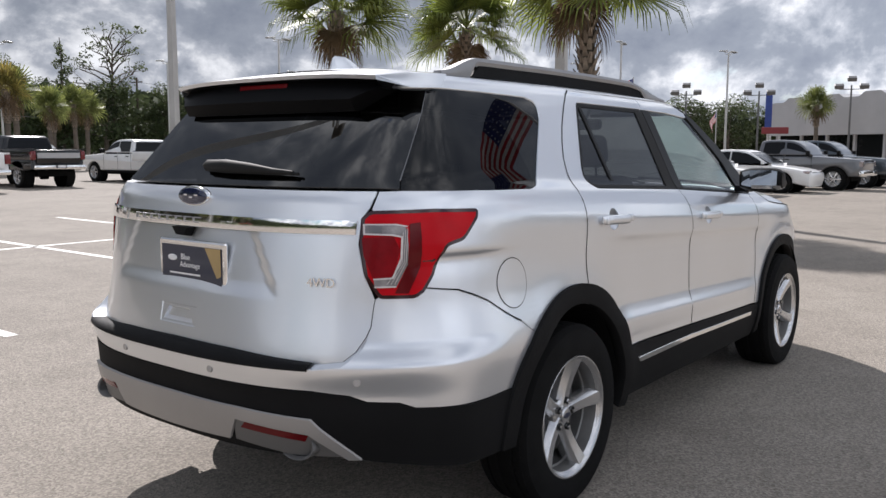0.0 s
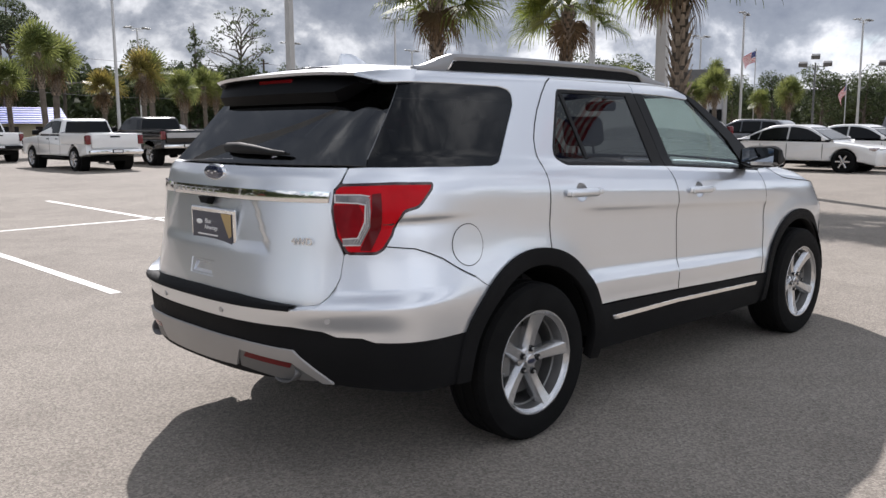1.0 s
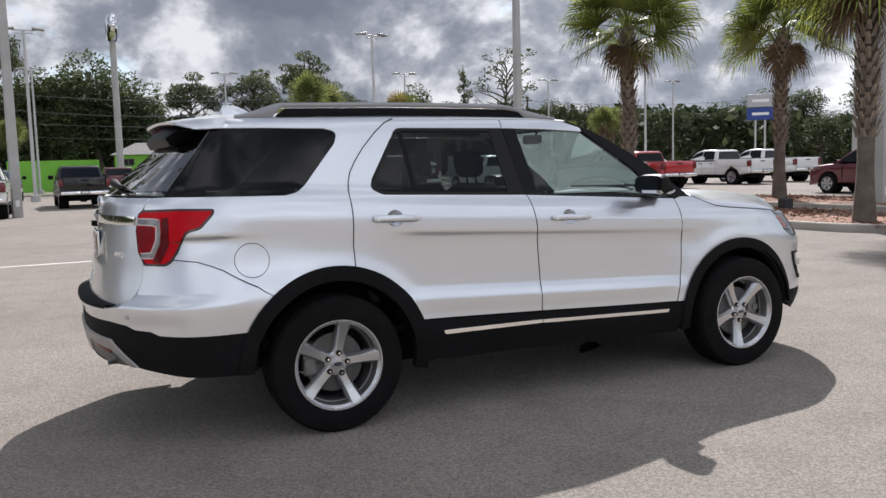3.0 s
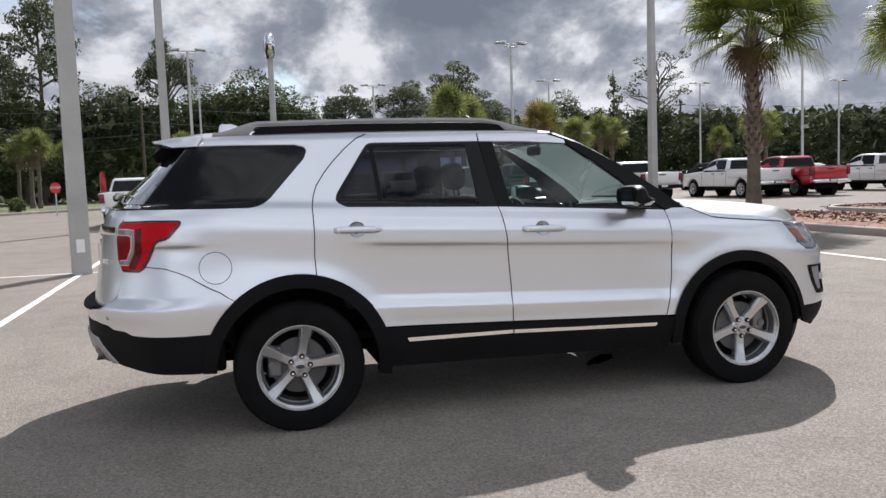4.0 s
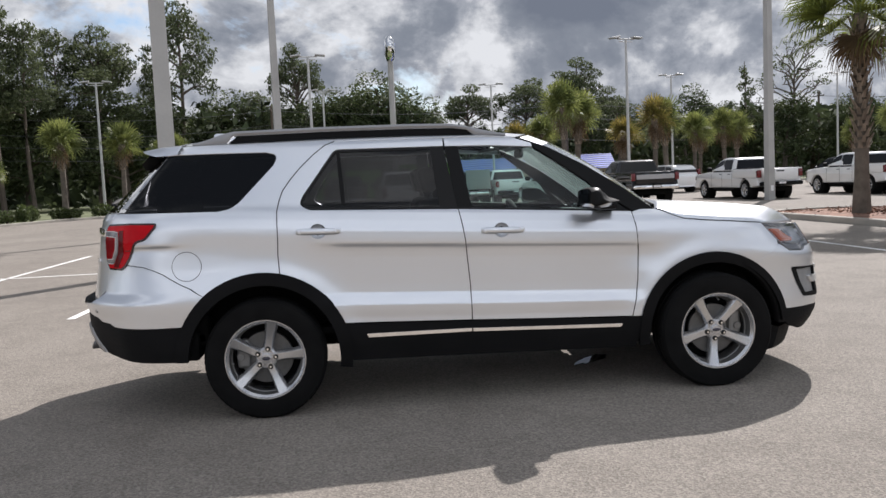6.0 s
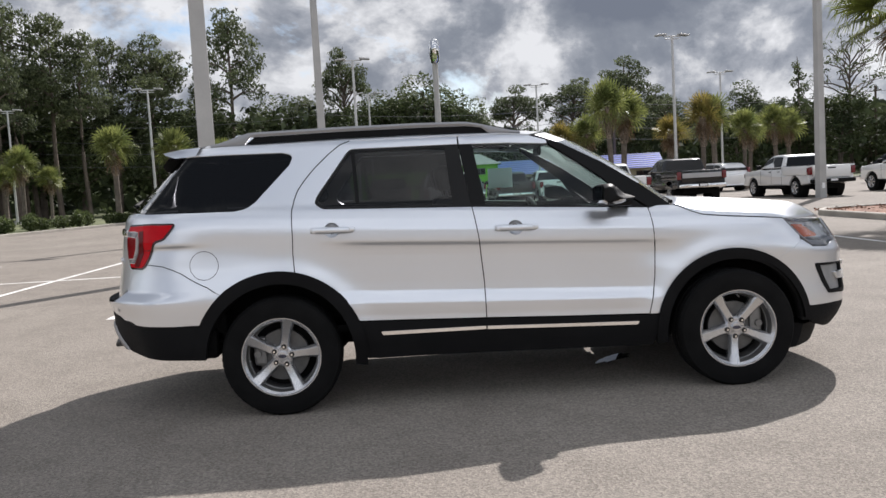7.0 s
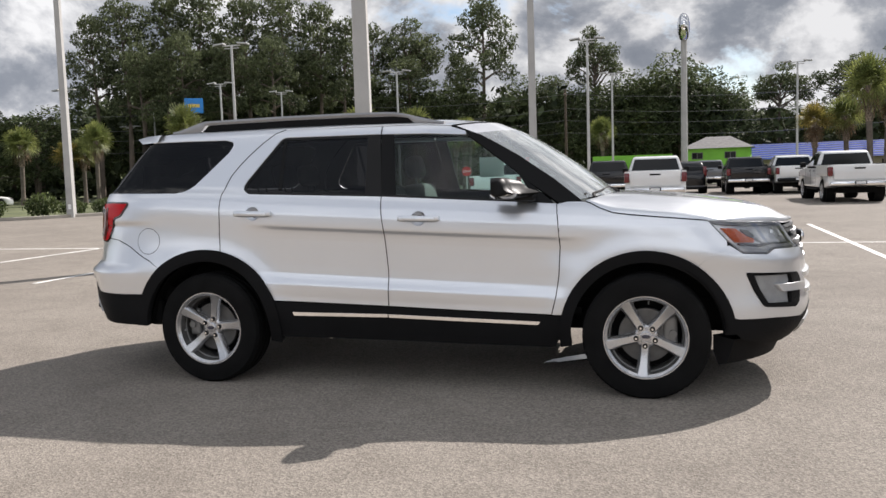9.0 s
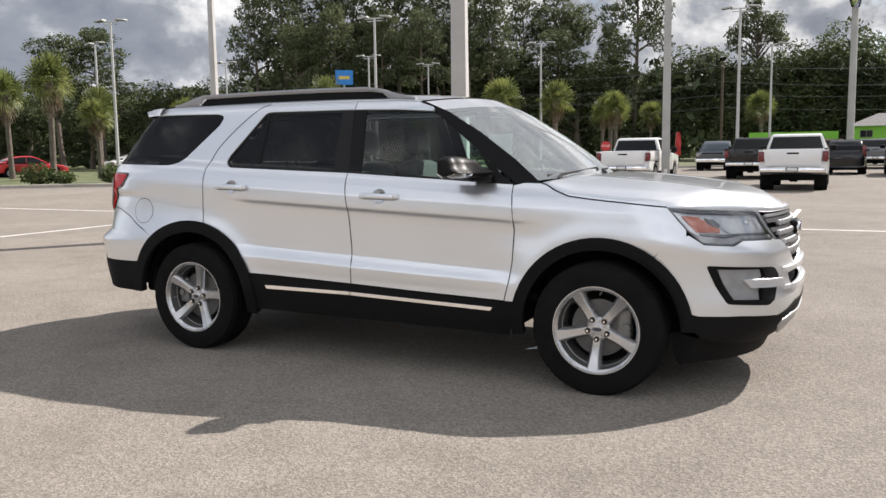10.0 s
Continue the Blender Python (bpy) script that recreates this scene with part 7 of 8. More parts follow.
board_sign(70.4, 20.0, -76, .55, 3, 3.2, [(3.3, 6.24, M_SIGNB)], "pylon_sign", "dark blue pylon sign beside the showroom", 1)
board_sign(68.7, 18.9, -76, 2.1, .6, 2.6, [(2.75, 3.3, M_SIGNM)], "shop_sign", "small red sign board by the showroom", 2)
# stop sign and feather flag by the exit
s = empty("stop_sign")
bm = bmesh.new()
add_cyl(bm, (0, 0, 0), (0, 0, 1.45), .035, .035, 8)
part("post", bm, M_GALV, s)
bm = bmesh.new()
add_cyl(bm, (0, -.05, 1.54), (0, -.07, 1.54), .30, .30, 8)
part("plate", bm, M_SIGNR, s)
words("lettering", "STOP", .20, Matrix.Translation((0, -.074, 1.54)) @ pose(0, 0, 0, 90, 0, 0), M_WHITE, s, .002)
tagged(s, "red octagonal stop sign on a steel post", "road sign")
s.matrix_world = pose(-10.7, 44.0, 0, 0, 0, 10)
s = empty("feather_flag")
bm = bmesh.new()
add_tube(bm, [(0, 0, 0), (0, 0, 2.2), (.05, 0, 2.7), (.25, 0, 2.95)], .02, 6)
part("mast", bm, M_GALV, s)
bm = bmesh.new()
g = [[bm.verts.new((.02 + .5 * j / 3 * (1 - .2 * (i / 8) ** 3), .06 * math.sin(i * .9 + j), .7 + 2.15 * i / 8)) for j in range(4)] for i in range(9)]
for a, b in zip(g, g[1:]):
    for j in range(3):
        bm.faces.new((a[j], a[j + 1], b[j + 1], b[j]))
part("cloth", bm, M_SIGNR, s)
tagged(s, "red and white feather flag on a thin mast", "flag")
s.matrix_world = pose(-12.6, 75.5, 0, 0, 0, 0)


def house(x, y, rz):
    h = empty("green_house")
    bm = bmesh.new()
    add_box(bm, (0, 0, 1.95), (6.4, 5.2, 3.9))
    part("wall", bm, M_LIME, h)
    bm = bmesh.new()
    b = [(-3.6, -3.0, 3.85), (3.6, -3.0, 3.85), (3.6, 3.0, 3.85), (-3.6, 3.0, 3.85)]
    t = [(-1.2, 0, 5.2), (1.2, 0, 5.2)]
    v = [bm.verts.new(p) for p in b + t]
    for f in ((0, 1, 5, 4), (1, 2, 5), (2, 3, 4, 5), (3, 0, 4), (0, 3, 2, 1)):
        bm.faces.new([v[i] for i in f])
    part("roof", bm, M_SHINGLE, h)
    for xx in (-1.9, 1.3):
        bm = bmesh.new()
        add_box(bm, (xx, -2.62, 3.05), (1.1, .08, .75), .01)
        wn = part("window", bm, M_SHINGLE, h)
        for k in (-.26, .26):
            bm = bmesh.new()
            add_box(bm, (xx + k, -2.665, 3.05), (.46, .03, .62))
            part("pane", bm, M_BG_GLASS, wn)
    tagged(h, "lime green house with a grey hipped roof beyond the lot", "house")
    h.matrix_world = pose(x, y, 0, 0, 0, rz) @ Matrix.Diagonal((.82, .82, .75, 1))


house(5.1, 70, -6)
bm = bmesh.new()
add_box(bm, (0, 0, 1.3), (7, .3, 2.6))
tagged(part("boundary_wall", bm, M_LIME, None), "low lime green wall behind the parked trucks", "wall", kind="structure").matrix_world = pose(-2.2, 72, 0, 0, 0, 2)


def shop(x, y, rz):
    h = empty("shop_building")
    bm = bmesh.new()
    add_box(bm, (0, 0, 1.2), (22, 8, 2.4))
    part("wall", bm, M_TANW, h)
    roof = None
    bm = bmesh.new()
    add_loft(bm, [[Vector((sx * 11.4, yy, zz)) for yy, zz in ((-4.9, 2.25), (-.6, 4.0), (.6, 4.0), (4.9, 2.25))] for sx in (-1, 1)])
    roof = part("roof", bm, M_BLUE, h)
    for k in range(7):
        bm = bmesh.new()
        f = (k + .5) / 7
        add_box(bm, (0, -4.9 + 4.3 * f, 2.29 + 1.75 * f), (22.8, .10, .07))
        part("roof_batten", bm, M_GALV, roof)
    for k in range(6):
        bm = bmesh.new()
        add_box(bm, (-9 + 3.6 * k, -4.03, 1.15), (1.9, .08, 1.5), .01)
        part("window", bm, M_BG_GLASS, h)
    tagged(h, "low tan shop with a ribbed blue roof beyond the lot", "building")
    h.matrix_world = pose(x, y, 0, 0, 0, rz) @ Matrix.Diagonal((.82, .82, .84, 1))


shop(16.2, 81, -8)


def showroom(x, y, rz):
    h = empty("showroom")
    bm = bmesh.new()
    prof = []
    for i in range(25):
        xx = -26 + i * 2.2
        z = 5.7 + .35 * (i % 2) + .02 * i
        prof += [(xx, z), (xx + 1.6, z)]
    top = [bm.verts.new((xx, 0, z)) for xx, z in prof]
    bot = [bm.verts.new((xx, 0, 2.7)) for xx, z in prof]
    for i in range(len(prof) - 1):
        bm.faces.new((bot[i], bot[i + 1], top[i + 1], top[i]))
    r = bmesh.ops.extrude_face_region(bm, geom=list(bm.faces))
    for v in r["geom"]:
        if isinstance(v, bmesh.types.BMVert):
            v.co.y += 12
    part("wall", bm, M_STUCCO, h)
    for i in range(17):
        bm = bmesh.new()
        add_box(bm, (-24 + i * 3.1, .6, 1.35), (2.8, .1, 2.7))
        part("window", bm, M_BG_GLASS, h)
        bm = bmesh.new()
        add_box(bm, (-25.5 + i * 3.1, .5, 1.35), (.25, .3, 2.7))
        part("column", bm, M_STUCCO, h)
    tagged(h, "grey stuccoed showroom with stepped parapet and dark glazing", "building")
    h.matrix_world = pose(x, y, 0, 0, 0, rz)


showroom(62.5, .2, -124)


def floodlight(x, y, h):
    f = empty("floodlight_mast")
    bm = bmesh.new()
    add_tube(bm, [(0, 0, 0), (0, 0, h)], [.09, .06], 8)
    part("pole", bm, M_HEAD, f, smooth=True)
    bm = bmesh.new()
    add_box(bm, (0, 0, h - .3), (.06, 1.7, .06), .01)
    part("cross_arm", bm, M_HEAD, f)
    for yy in (-.85, 0, .85):
        bm = bmesh.new()
        add_box(bm, (0, 0, 0), (.42, .62, .30), .03, 1, pose(-.1, yy, h - (.1 if yy else -.45), 0, -25, 0))
        part("lamp_head", bm, M_HEAD, f)
    tagged(f, "dark floodlight mast with boxy heads by the showroom", "lamp post", "floodlights")
    f.matrix_world = pose(x, y, 0, 0, 0, 20)


for x, y, h in ((60.7, 23.5, 6.0), (62.5, 18.4, 5.9), (64.1, 12.2, 6.2)):
    floodlight(x, y, h)
# low grey service building half hidden by palms
h = empty("service_building")
bm = bmesh.new()
add_box(bm, (0, 0, 2.4), (3.2, 4, 4.8))
part("wall", bm, M_STUCCO, h)
bm = bmesh.new()
add_box(bm, (0, 0, 5.4), (3.5, 4.3, 1.25), .05)
part("fascia", bm, M_HEAD, h)
for k in range(3):
    bm = bmesh.new()
    add_box(bm, (-1.4 + 1.4 * k, -2.12, 2.4), (.24, .24, 4.8), .02)
    part("column", bm, M_CONC, h)
for k in range(2):
    bm = bmesh.new()
    add_box(bm, (-.7 + 1.4 * k, -2.03, 1.5), (1.0, .1, 2.4), .01)
    part("window", bm, M_BG_GLASS, h)
tagged(h, "grey service building with a dark fascia and columns", "building")
h.matrix_world = pose(63.2, 33.6, 0, 0, 0, -62)

# wooden utility poles and their wires along the woods
prev = None
for i, (x, y) in enumerate(((-70, 62), (-36, 74), (-9, 79), (22, 84), (52, 86), (84, 78))):
    u = empty("utility_pole", (x, y, 0))
    bm = bmesh.new()
    add_tube(bm, [(0, 0, 0), (0, 0, 9.5)], [.16, .11], 10)
    part("pole", bm, M_WOOD, u, smooth=True)
    bm = bmesh.new()
    add_box(bm, (0, 0, 9.0), (.12, 2.2, .12), .01)
    part("cross_arm", bm, M_WOOD, u)
    tagged(u, "dark wooden utility pole at the woods' edge", "utility pole", "utility poles")
    if prev:
        for zz, sag in ((9.0, .7), (7.6, .8), (6.4, .6), (5.2, .6)):
            bm = bmesh.new()
            add_tube(bm, [(prev[0] + (x - prev[0]) * t, prev[1] + (y - prev[1]) * t, zz - sag * 4 * t * (1 - t)) for t in [k / 10 for k in range(11)]], .018, 4)
            tagged(part("power_line", bm, M_HEAD, None), "thin dark overhead power line between utility poles", "cable", "power lines")
    prev = (x, y)
# flags
M_FLAGW = mk("flag_white", (0.7, 0.69, 0.67), 0.8, 0, 0, 0.06)
M_FLAGR = mk("flag_red", (0.45, 0.025, 0.04), 0.8, 0, 0, 0.06)
M_FLAGB = mk("flag_blue", (0.03, 0.04, 0.16), 0.8, 0, 0, 0.06)


def flag(x, y, z0, rz, size, mast, droop=.34):
    f = empty("flag")
    L, H = 1.9 * size, size

    def P(u, v):
        return Vector((u * L * .92, .16 * size * math.sin(5 * u + 2.5 * v) * (u ** .6), -v * H - droop * size * u ** 1.5))
    for k in range(13):
        bm = bmesh.new()
        u0 = .4 if k < 7 else 0
        g = [[bm.verts.new(P(u0 + (1 - u0) * i / 14, (k + j) / 13)) for j in (0, 1)] for i in range(15)]
        for a, b in zip(g, g[1:]):
            bm.faces.new((a[0], a[1], b[1], b[0]))
        part("stripe", bm, M_FLAGR if k % 2 == 0 else M_FLAGW, f)
    bm = bmesh.new()
    g = [[bm.verts.new(P(.4 * i / 8, 7 / 13 * j / 6)) for j in range(7)] for i in range(9)]
    for a, b in zip(g, g[1:]):
        for j in range(6):
            bm.faces.new((a[j], a[j + 1], b[j + 1], b[j]))
    cn = part("canton", bm, M_FLAGB, f)
    bm = bmesh.new()
    for r in range(5):
        for c in range(6):
            p = P(.4 * (c + .5) / 6, 7 / 13 * (r + .5) / 5)
            for dy in (-.006, .006):
                add_box(bm, (p.x, p.y + dy * size, p.z), (.028 * size, .002, .028 * size))
    part("stars", bm, M_FLAGW, cn)
    bm = bmesh.new()
    add_tube(bm, [(-.03, 0, -mast), (-.03, 0, .15)], .03, 8)
    part("mast", bm, M_GALV, f)
    tagged(f, "striped red, white and blue national flag drooping from a mast", "flag", "flags")
    f.matrix_world = pose(x, y, z0, 0, 0, rz)


flag(49.5, 22.8, 6.2, 172, .72, 6.2, .7)
flag(51.8, 17.8, 4.0, 186, .72, 4.0, 1.1)
flag(12.6, -5.0, 10.2, 250, 1.35, 10.2, .9)
flag(14.0, -11.5, 7.6, 120, 1.7, 7.6)

# condensed water dripped under the car
rng = random.Random(31)
bm = bmesh.new()
edge = []
for i in range(28):
    a = 2 * math.pi * i / 28
    u, v = .215 * math.cos(a), (.066 + .022 * math.cos(a + .6)) * math.sin(a)
    w = 1 + rng.uniform(-.16, .16)
    edge.append(Vector((.86 + (u * .72 - v * .69) * w, .065 + (u * .69 + v * .72) * w, .0)))
add_loft(bm, [[q + Vector((0, 0, .002)) for q in edge], [Vector((.86, .065, 0)) + (q - Vector((.86, .065, 0))) * .96 + Vector((0, 0, .006)) for q in edge]])
tagged(part("puddle", bm, mk("water_film", (0.03, 0.03, 0.032), 0.04, 0, 0, 0.05, spec=0.6), None), "small thin puddle of water under the silver car", "puddle")

# ---- parked vehicles ----
M_PAINT = {"white": mk("white_paint", (0.74, 0.74, 0.73), 0.3, 0, 0.8, 0.02), "black": mk("black_paint", (0.006, 0.006, 0.007), 0.25, 0, 0.45, 0.05, spec=0.3), "red": mk("red_paint", (0.42, 0.014, 0.018), 0.28, 0.1, 0.9, 0.04),
           "maroon": mk("maroon_paint", (0.10, 0.012, 0.016), 0.3, 0.3, 0.9, 0.05), "grey": mk("grey_paint", (0.13, 0.135, 0.145), 0.3, 0.4, 0.9, 0.04), "slate": mk("slate_paint", (0.055, 0.07, 0.085), 0.3, 0.4, 0.9, 0.04)}
M_TL = mk("tail_red", (0.13, 0.006, 0.009), 0.15, 0, 0.4, 0.05)


def prism(bm, prof, hw, bev=.035, top_in=0.0):
    """A side profile (x, z) drawn out to both flanks with softened edges; top_in leans the flanks in towards the top."""
    n = len(prof)
    zs = [p[1] for p in prof]
    z0, z1 = min(zs), max(zs)
    c = (sum(p[0] for p in prof) / n, sum(zs) / n)

    def ring(y, ins):
        out = []
        for i, (x, z) in enumerate(prof):
            a, b = Vector(prof[i - 1]), Vector(prof[(i + 1) % n])
            d = (b - a)
            nn = Vector((-d.y, d.x)).normalized() if d.length > 1e-6 else Vector((0, 0))
            q = Vector((x, z)) + nn * ins * SGN
            lean = 1 - top_in * (z - z0) / (z1 - z0)
            out.append(Vector((q.x, y * lean, q.y)))
        return out
    area = sum(prof[i - 1][0] * prof[i][1] - prof[i][0] * prof[i - 1][1] for i in range(n))
    SGN = 1 if area > 0 else -1
    add_loft(bm, [ring(-hw, bev), ring(-hw + bev * .35, bev * .3), ring(-hw + bev, 0), ring(-hw * .5, 0), ring(0, 0), ring(hw * .5, 0), ring(hw - bev, 0), ring(hw - bev * .35, bev * .3), ring(hw, bev)])


def spline(pts, n=5):
    """Points on a smooth curve through pts."""
    p = [Vector(q) for q in pts]
    p = [p[0] * 2 - p[1]] + p + [p[-1] * 2 - p[-2]]
    out = []
    for i in range(1, len(p) - 2):
        for j in range(n):
            t = j / n
            out.append(tuple(.5 * (2 * p[i] + (p[i + 1] - p[i - 1]) * t + (2 * p[i - 1] - 5 * p[i] + 4 * p[i + 1] - p[i + 2]) * t * t + (3 * p[i] - p[i - 1] - 3 * p[i + 1] + p[i + 2]) * t ** 3)))
    return out + [tuple(p[-2])]


def under(curve, x):
    """Height of a roof curve over x."""
    for (xa, za), (xb, zb) in zip(curve, curve[1:]):
        if min(xa, xb) <= x <= max(xa, xb) and abs(xb - xa) > 1e-6:
            return za + (zb - za) * (x - xa) / (xb - xa)
    return -9


def side_window(curve, xa, xb, belt, drop, fore=0.0, aft=0.0):
    """Outline of a side window between two posts, under a roof curve; fore and aft lean its ends."""
    xs = [xa + (xb - xa) * i / 12 for i in range(13)]
    top = [(x + (fore * (1 - i / 12) + aft * i / 12), under(curve, x + (fore * (1 - i / 12) + aft * i / 12)) - drop) for i, x in enumerate(xs)]
    top = [q for q in top if q[1] > belt + .012]
    return [(xa, belt)] + top + [(xb, belt)]


def taper(bm, x0, x1, inn, hw, bow):
    """Draw the ends of a body in and bow them in plan."""
    for v in bm.verts:
        t = min(1, max(0, (abs(v.co.x) - x0) / (x1 - x0)))
        v.co.y *= 1 - inn * t * t
        v.co.x += math.copysign(bow * t * (1 - (v.co.y / hw) ** 2), v.co.x)


def simple_wheel(parent, x, y, r, dark=False):
    sg = 1 if y > 0 else -1
    w = empty("wheel", parent=parent)
    bm = bmesh.new()
    add_revolve(bm, [(r * .66, sg * .11), (r * .80, sg * .12), (r * .94, sg * .115), (r, sg * .09), (r, -sg * .09), (r * .94, -sg * .115), (r * .6, -sg * .11)], (x, y, r), 28)
    part("tyre", bm, M_TYRE, w, smooth=True)
    bm = bmesh.new()
    add_revolve(bm, [(r * .68, sg * .115), (r * .64, sg * .10), (r * .58, sg * .05), (.001, sg * .03)], (x, y, r), 28)
    part("rim_well", bm, M_DARK if dark else M_SATIN, w, smooth=True)
    bm = bmesh.new()
    for k in range(6):
        m = Matrix.Translation((x, y, r)) @ Matrix.Rotation(radians(60 * k), 4, "Y")
        add_box(bm, (r * .36, sg * .095, 0), (r * .6, .03, r * .16), .008, 1, m)
    add_cyl(bm, (x, y + sg * .07, r), (x, y + sg * .11, r), r * .16, r * .14, 12)
    part("spokes", bm, M_ALLOY, w)


def pane_strip(parent, name, poly, hw, z0, z1, top_in, sg, mat, out=.006):
    """A flank pane given by its side outline, laid on the leaning flank."""
    bm = bmesh.new()
    vs = []
    for x, z in poly:
        lean = 1 - top_in * (z - z0) / (z1 - z0)
        vs.append(bm.verts.new((x, sg * (hw * lean + out), z)))
    bm.faces.new(vs)
    r = bmesh.ops.extrude_face_region(bm, geom=list(bm.faces))
    for v in r["geom"]:
        if isinstance(v, bmesh.types.BMVert):
            v.co.y -= sg * .012
    return part(name, bm, mat, parent)


def pickup(colour, x, y, heading, chrome=True, silver_gate=False, lift=0.0, label=None, length=5.85):
    p = empty("pickup_truck")
    body = M_PAINT[colour]
    r = .40 + lift * .3
    k = length / 5.85
    fa, ra = 1.98 * k, -1.72 * k
    zl = .50 + lift
    ar = r * 1.2
    up = lambda cx: [(cx + ar * math.cos(radians(a)), r + ar * math.sin(radians(a))) for a in (0, 20, 40, 60, 80, 100, 120, 140, 160, 180)]
    bm = bmesh.new()
    low = [(-2.78 * k, zl + .08)] + [(px, max(pz, zl)) for px, pz in reversed(up(ra))] + [(px, max(pz, zl)) for px, pz in reversed(up(fa))] + [(2.80 * k, zl), (2.90 * k, .72 + lift), (2.90 * k, 1.02 + lift), (2.80 * k, 1.14 + lift), (1.45 * k, 1.24 + lift), (1.30 * k, 1.24 + lift), (-.72 * k, 1.24 + lift), (-.74 * k, .95 + lift), (-2.72 * k, .95 + lift)]
    prism(bm, low, .985, .06)
    taper(bm, 2.3 * k, 2.9 * k, .05, .985, .05)
    part("body", bm, body, p, smooth=True, angle=35)
    # load bed
    for sg in (-1, 1):
        bm = bmesh.new()
        prism(bm, [(-2.80 * k, .94 + lift), (-.76 * k, .94 + lift), (-.76 * k, 1.34 + lift), (-2.80 * k, 1.32 + lift)], .07, .02)
        bmesh.ops.translate(bm, vec=(0, sg * .915, 0), verts=bm.verts)
        part("bed_side", bm, body, p, smooth=True, angle=35)
        bm = bmesh.new()
        add_box(bm, (-1.78 * k, sg * .915, 1.345 + lift), (2.05 * k, .10, .025), .008)
        part("bed_rail", bm, M_BLACKPL, p)
    bm = bmesh.new()
    add_box(bm, (-.80 * k, 0, 1.14 + lift), (.07, 1.74, .40), .02)
    part("bed_front", bm, body, p)
    bm = bmesh.new()
    add_box(bm, (-1.78 * k, 0, .962 + lift), (1.95 * k, 1.76, .02))
    part("bed_floor", bm, M_BLACKPL, p)
    bm = bmesh.new()
    add_box(bm, (-2.80 * k, 0, 1.055 + lift), (.07, 1.60, .52), .025)
    gate = part("tailgate", bm, body, p, smooth=True)
    bm = bmesh.new()
    if silver_gate:
        add_box(bm, (-2.845 * k, 0, 1.10 + lift), (.03, 1.56, .20), .01)
        part("gate_trim", bm, M_SATIN, gate, "satin silver panel")
    else:
        add_box(bm, (-2.838 * k, 0, 1.20 + lift), (.012, .34, .055), .004)
        part("gate_handle", bm, M_BLACKPL, gate)
    for sg in (-1, 1):
        bm = bmesh.new()
        add_box(bm, (-2.755 * k, sg * .905, 1.10 + lift), (.20, .17, .34), .04)
        part("tail_lamp", bm, M_TL, p, smooth=True)
        bm = bmesh.new()
        add_box(bm, (2.84 * k, sg * .78, .97 + lift), (.16, .34, .20), .03)
        part("headlamp", bm, M_CLEARL, p)
    bm = bmesh.new()
    add_box(bm, (-2.90 * k, 0, .66 + lift), (.18, 1.86, .17), .05)
    rb = part("rear_bumper", bm, M_CHROME if chrome else M_BLACKPL, p, smooth=True)
    bm = bmesh.new()
    add_box(bm, (-3.005 * k, 0, .69 + lift), (.012, .36, .13))
    part("plate_recess", bm, M_BLACKPL, rb)
    bm = bmesh.new()
    add_box(bm, (-3.013 * k, 0, .69 + lift), (.006, .30, .09))
    part("number_plate", bm, M_WHITE, rb)
    bm = bmesh.new()
    add_box(bm, (2.90 * k, 0, .62 + lift), (.18, 1.92, .24), .05)
    part("front_bumper", bm, M_CHROME if chrome else body, p, smooth=True)
    bm = bmesh.new()
    add_box(bm, (2.90 * k, 0, .95 + lift), (.06, 1.20, .32), .03)
    part("grille", bm, M_BLACKPL, p)
    # cab
    zc0, zc1, ti = 1.24 + lift, 1.875 + lift, .20
    bm = bmesh.new()
    roof = spline([(1.24 * k, zc0), (.90 * k, zc1 - .25), (.58 * k, zc1 - .065), (.20 * k, zc1 - .008), (-.36 * k, zc1 - .010), (-.58 * k, zc1 - .050), (-.66 * k, zc1 - .14), (-.76 * k, zc0)])
    prism(bm, roof, .955, .075, ti)
    part("cab", bm, body, p, smooth=True, angle=30)
    for sg in (-1, 1):
        pane_strip(p, "window", side_window(roof, 1.06 * k, .29 * k, zc0 - .01, .085), .955, zc0, zc1, ti, sg, M_BG_GLASS)
        pane_strip(p, "window", side_window(roof, .22 * k, -.56 * k, zc0 - .01, .085, 0, .06), .955, zc0, zc1, ti, sg, M_BG_GLASS)
        for hx in (.35, -.42):
            bm = bmesh.new()
            add_box(bm, (hx * k, sg * .99, 1.12 + lift), (.18, .03, .035), .01)
            part("door_handle", bm, M_BLACKPL, p)
        for sx in (.24, -.66, 1.22):
            bm = bmesh.new()
            add_box(bm, (sx * k, sg * .9855, .88 + lift), (.012, .004, .66))
            part("door_seam", bm, M_SEAL, p)
        bm = bmesh.new()
        add_box(bm, (1.12 * k, sg * 1.10, 1.36 + lift), (.12, .22, .20), .04)
        part("door_mirror", bm, M_BLACKPL, p, smooth=True)
        bm = bmesh.new()
        add_box(bm, (.1 * k, sg * .93, .44 + lift), (1.9 * k, .14, .05), .02)
        part("running_board", bm, M_BLACKPL, p)
        for cx in (fa, ra):
            simple_wheel(p, cx, sg * .86, r)
            bm = bmesh.new()
            add_cyl(bm, (cx, sg * .60, r), (cx, sg * .90, r), ar * .99, ar * .99, 28)
            part("wheel_housing", bm, M_DARK, p)
    # front and back panes
    for x0, zz0, x1, zz1, nm in ((1.19, zc0 + .04, .66, zc1 - .105, "windscreen"), (-.752, zc0 + .05, -.674, zc1 - .12, "rear_window")):
        bm = bmesh.new()
        o = .02 if x0 > 0 else -.02
        a, b = (.87, .75) if x0 > 0 else (.83, .70)
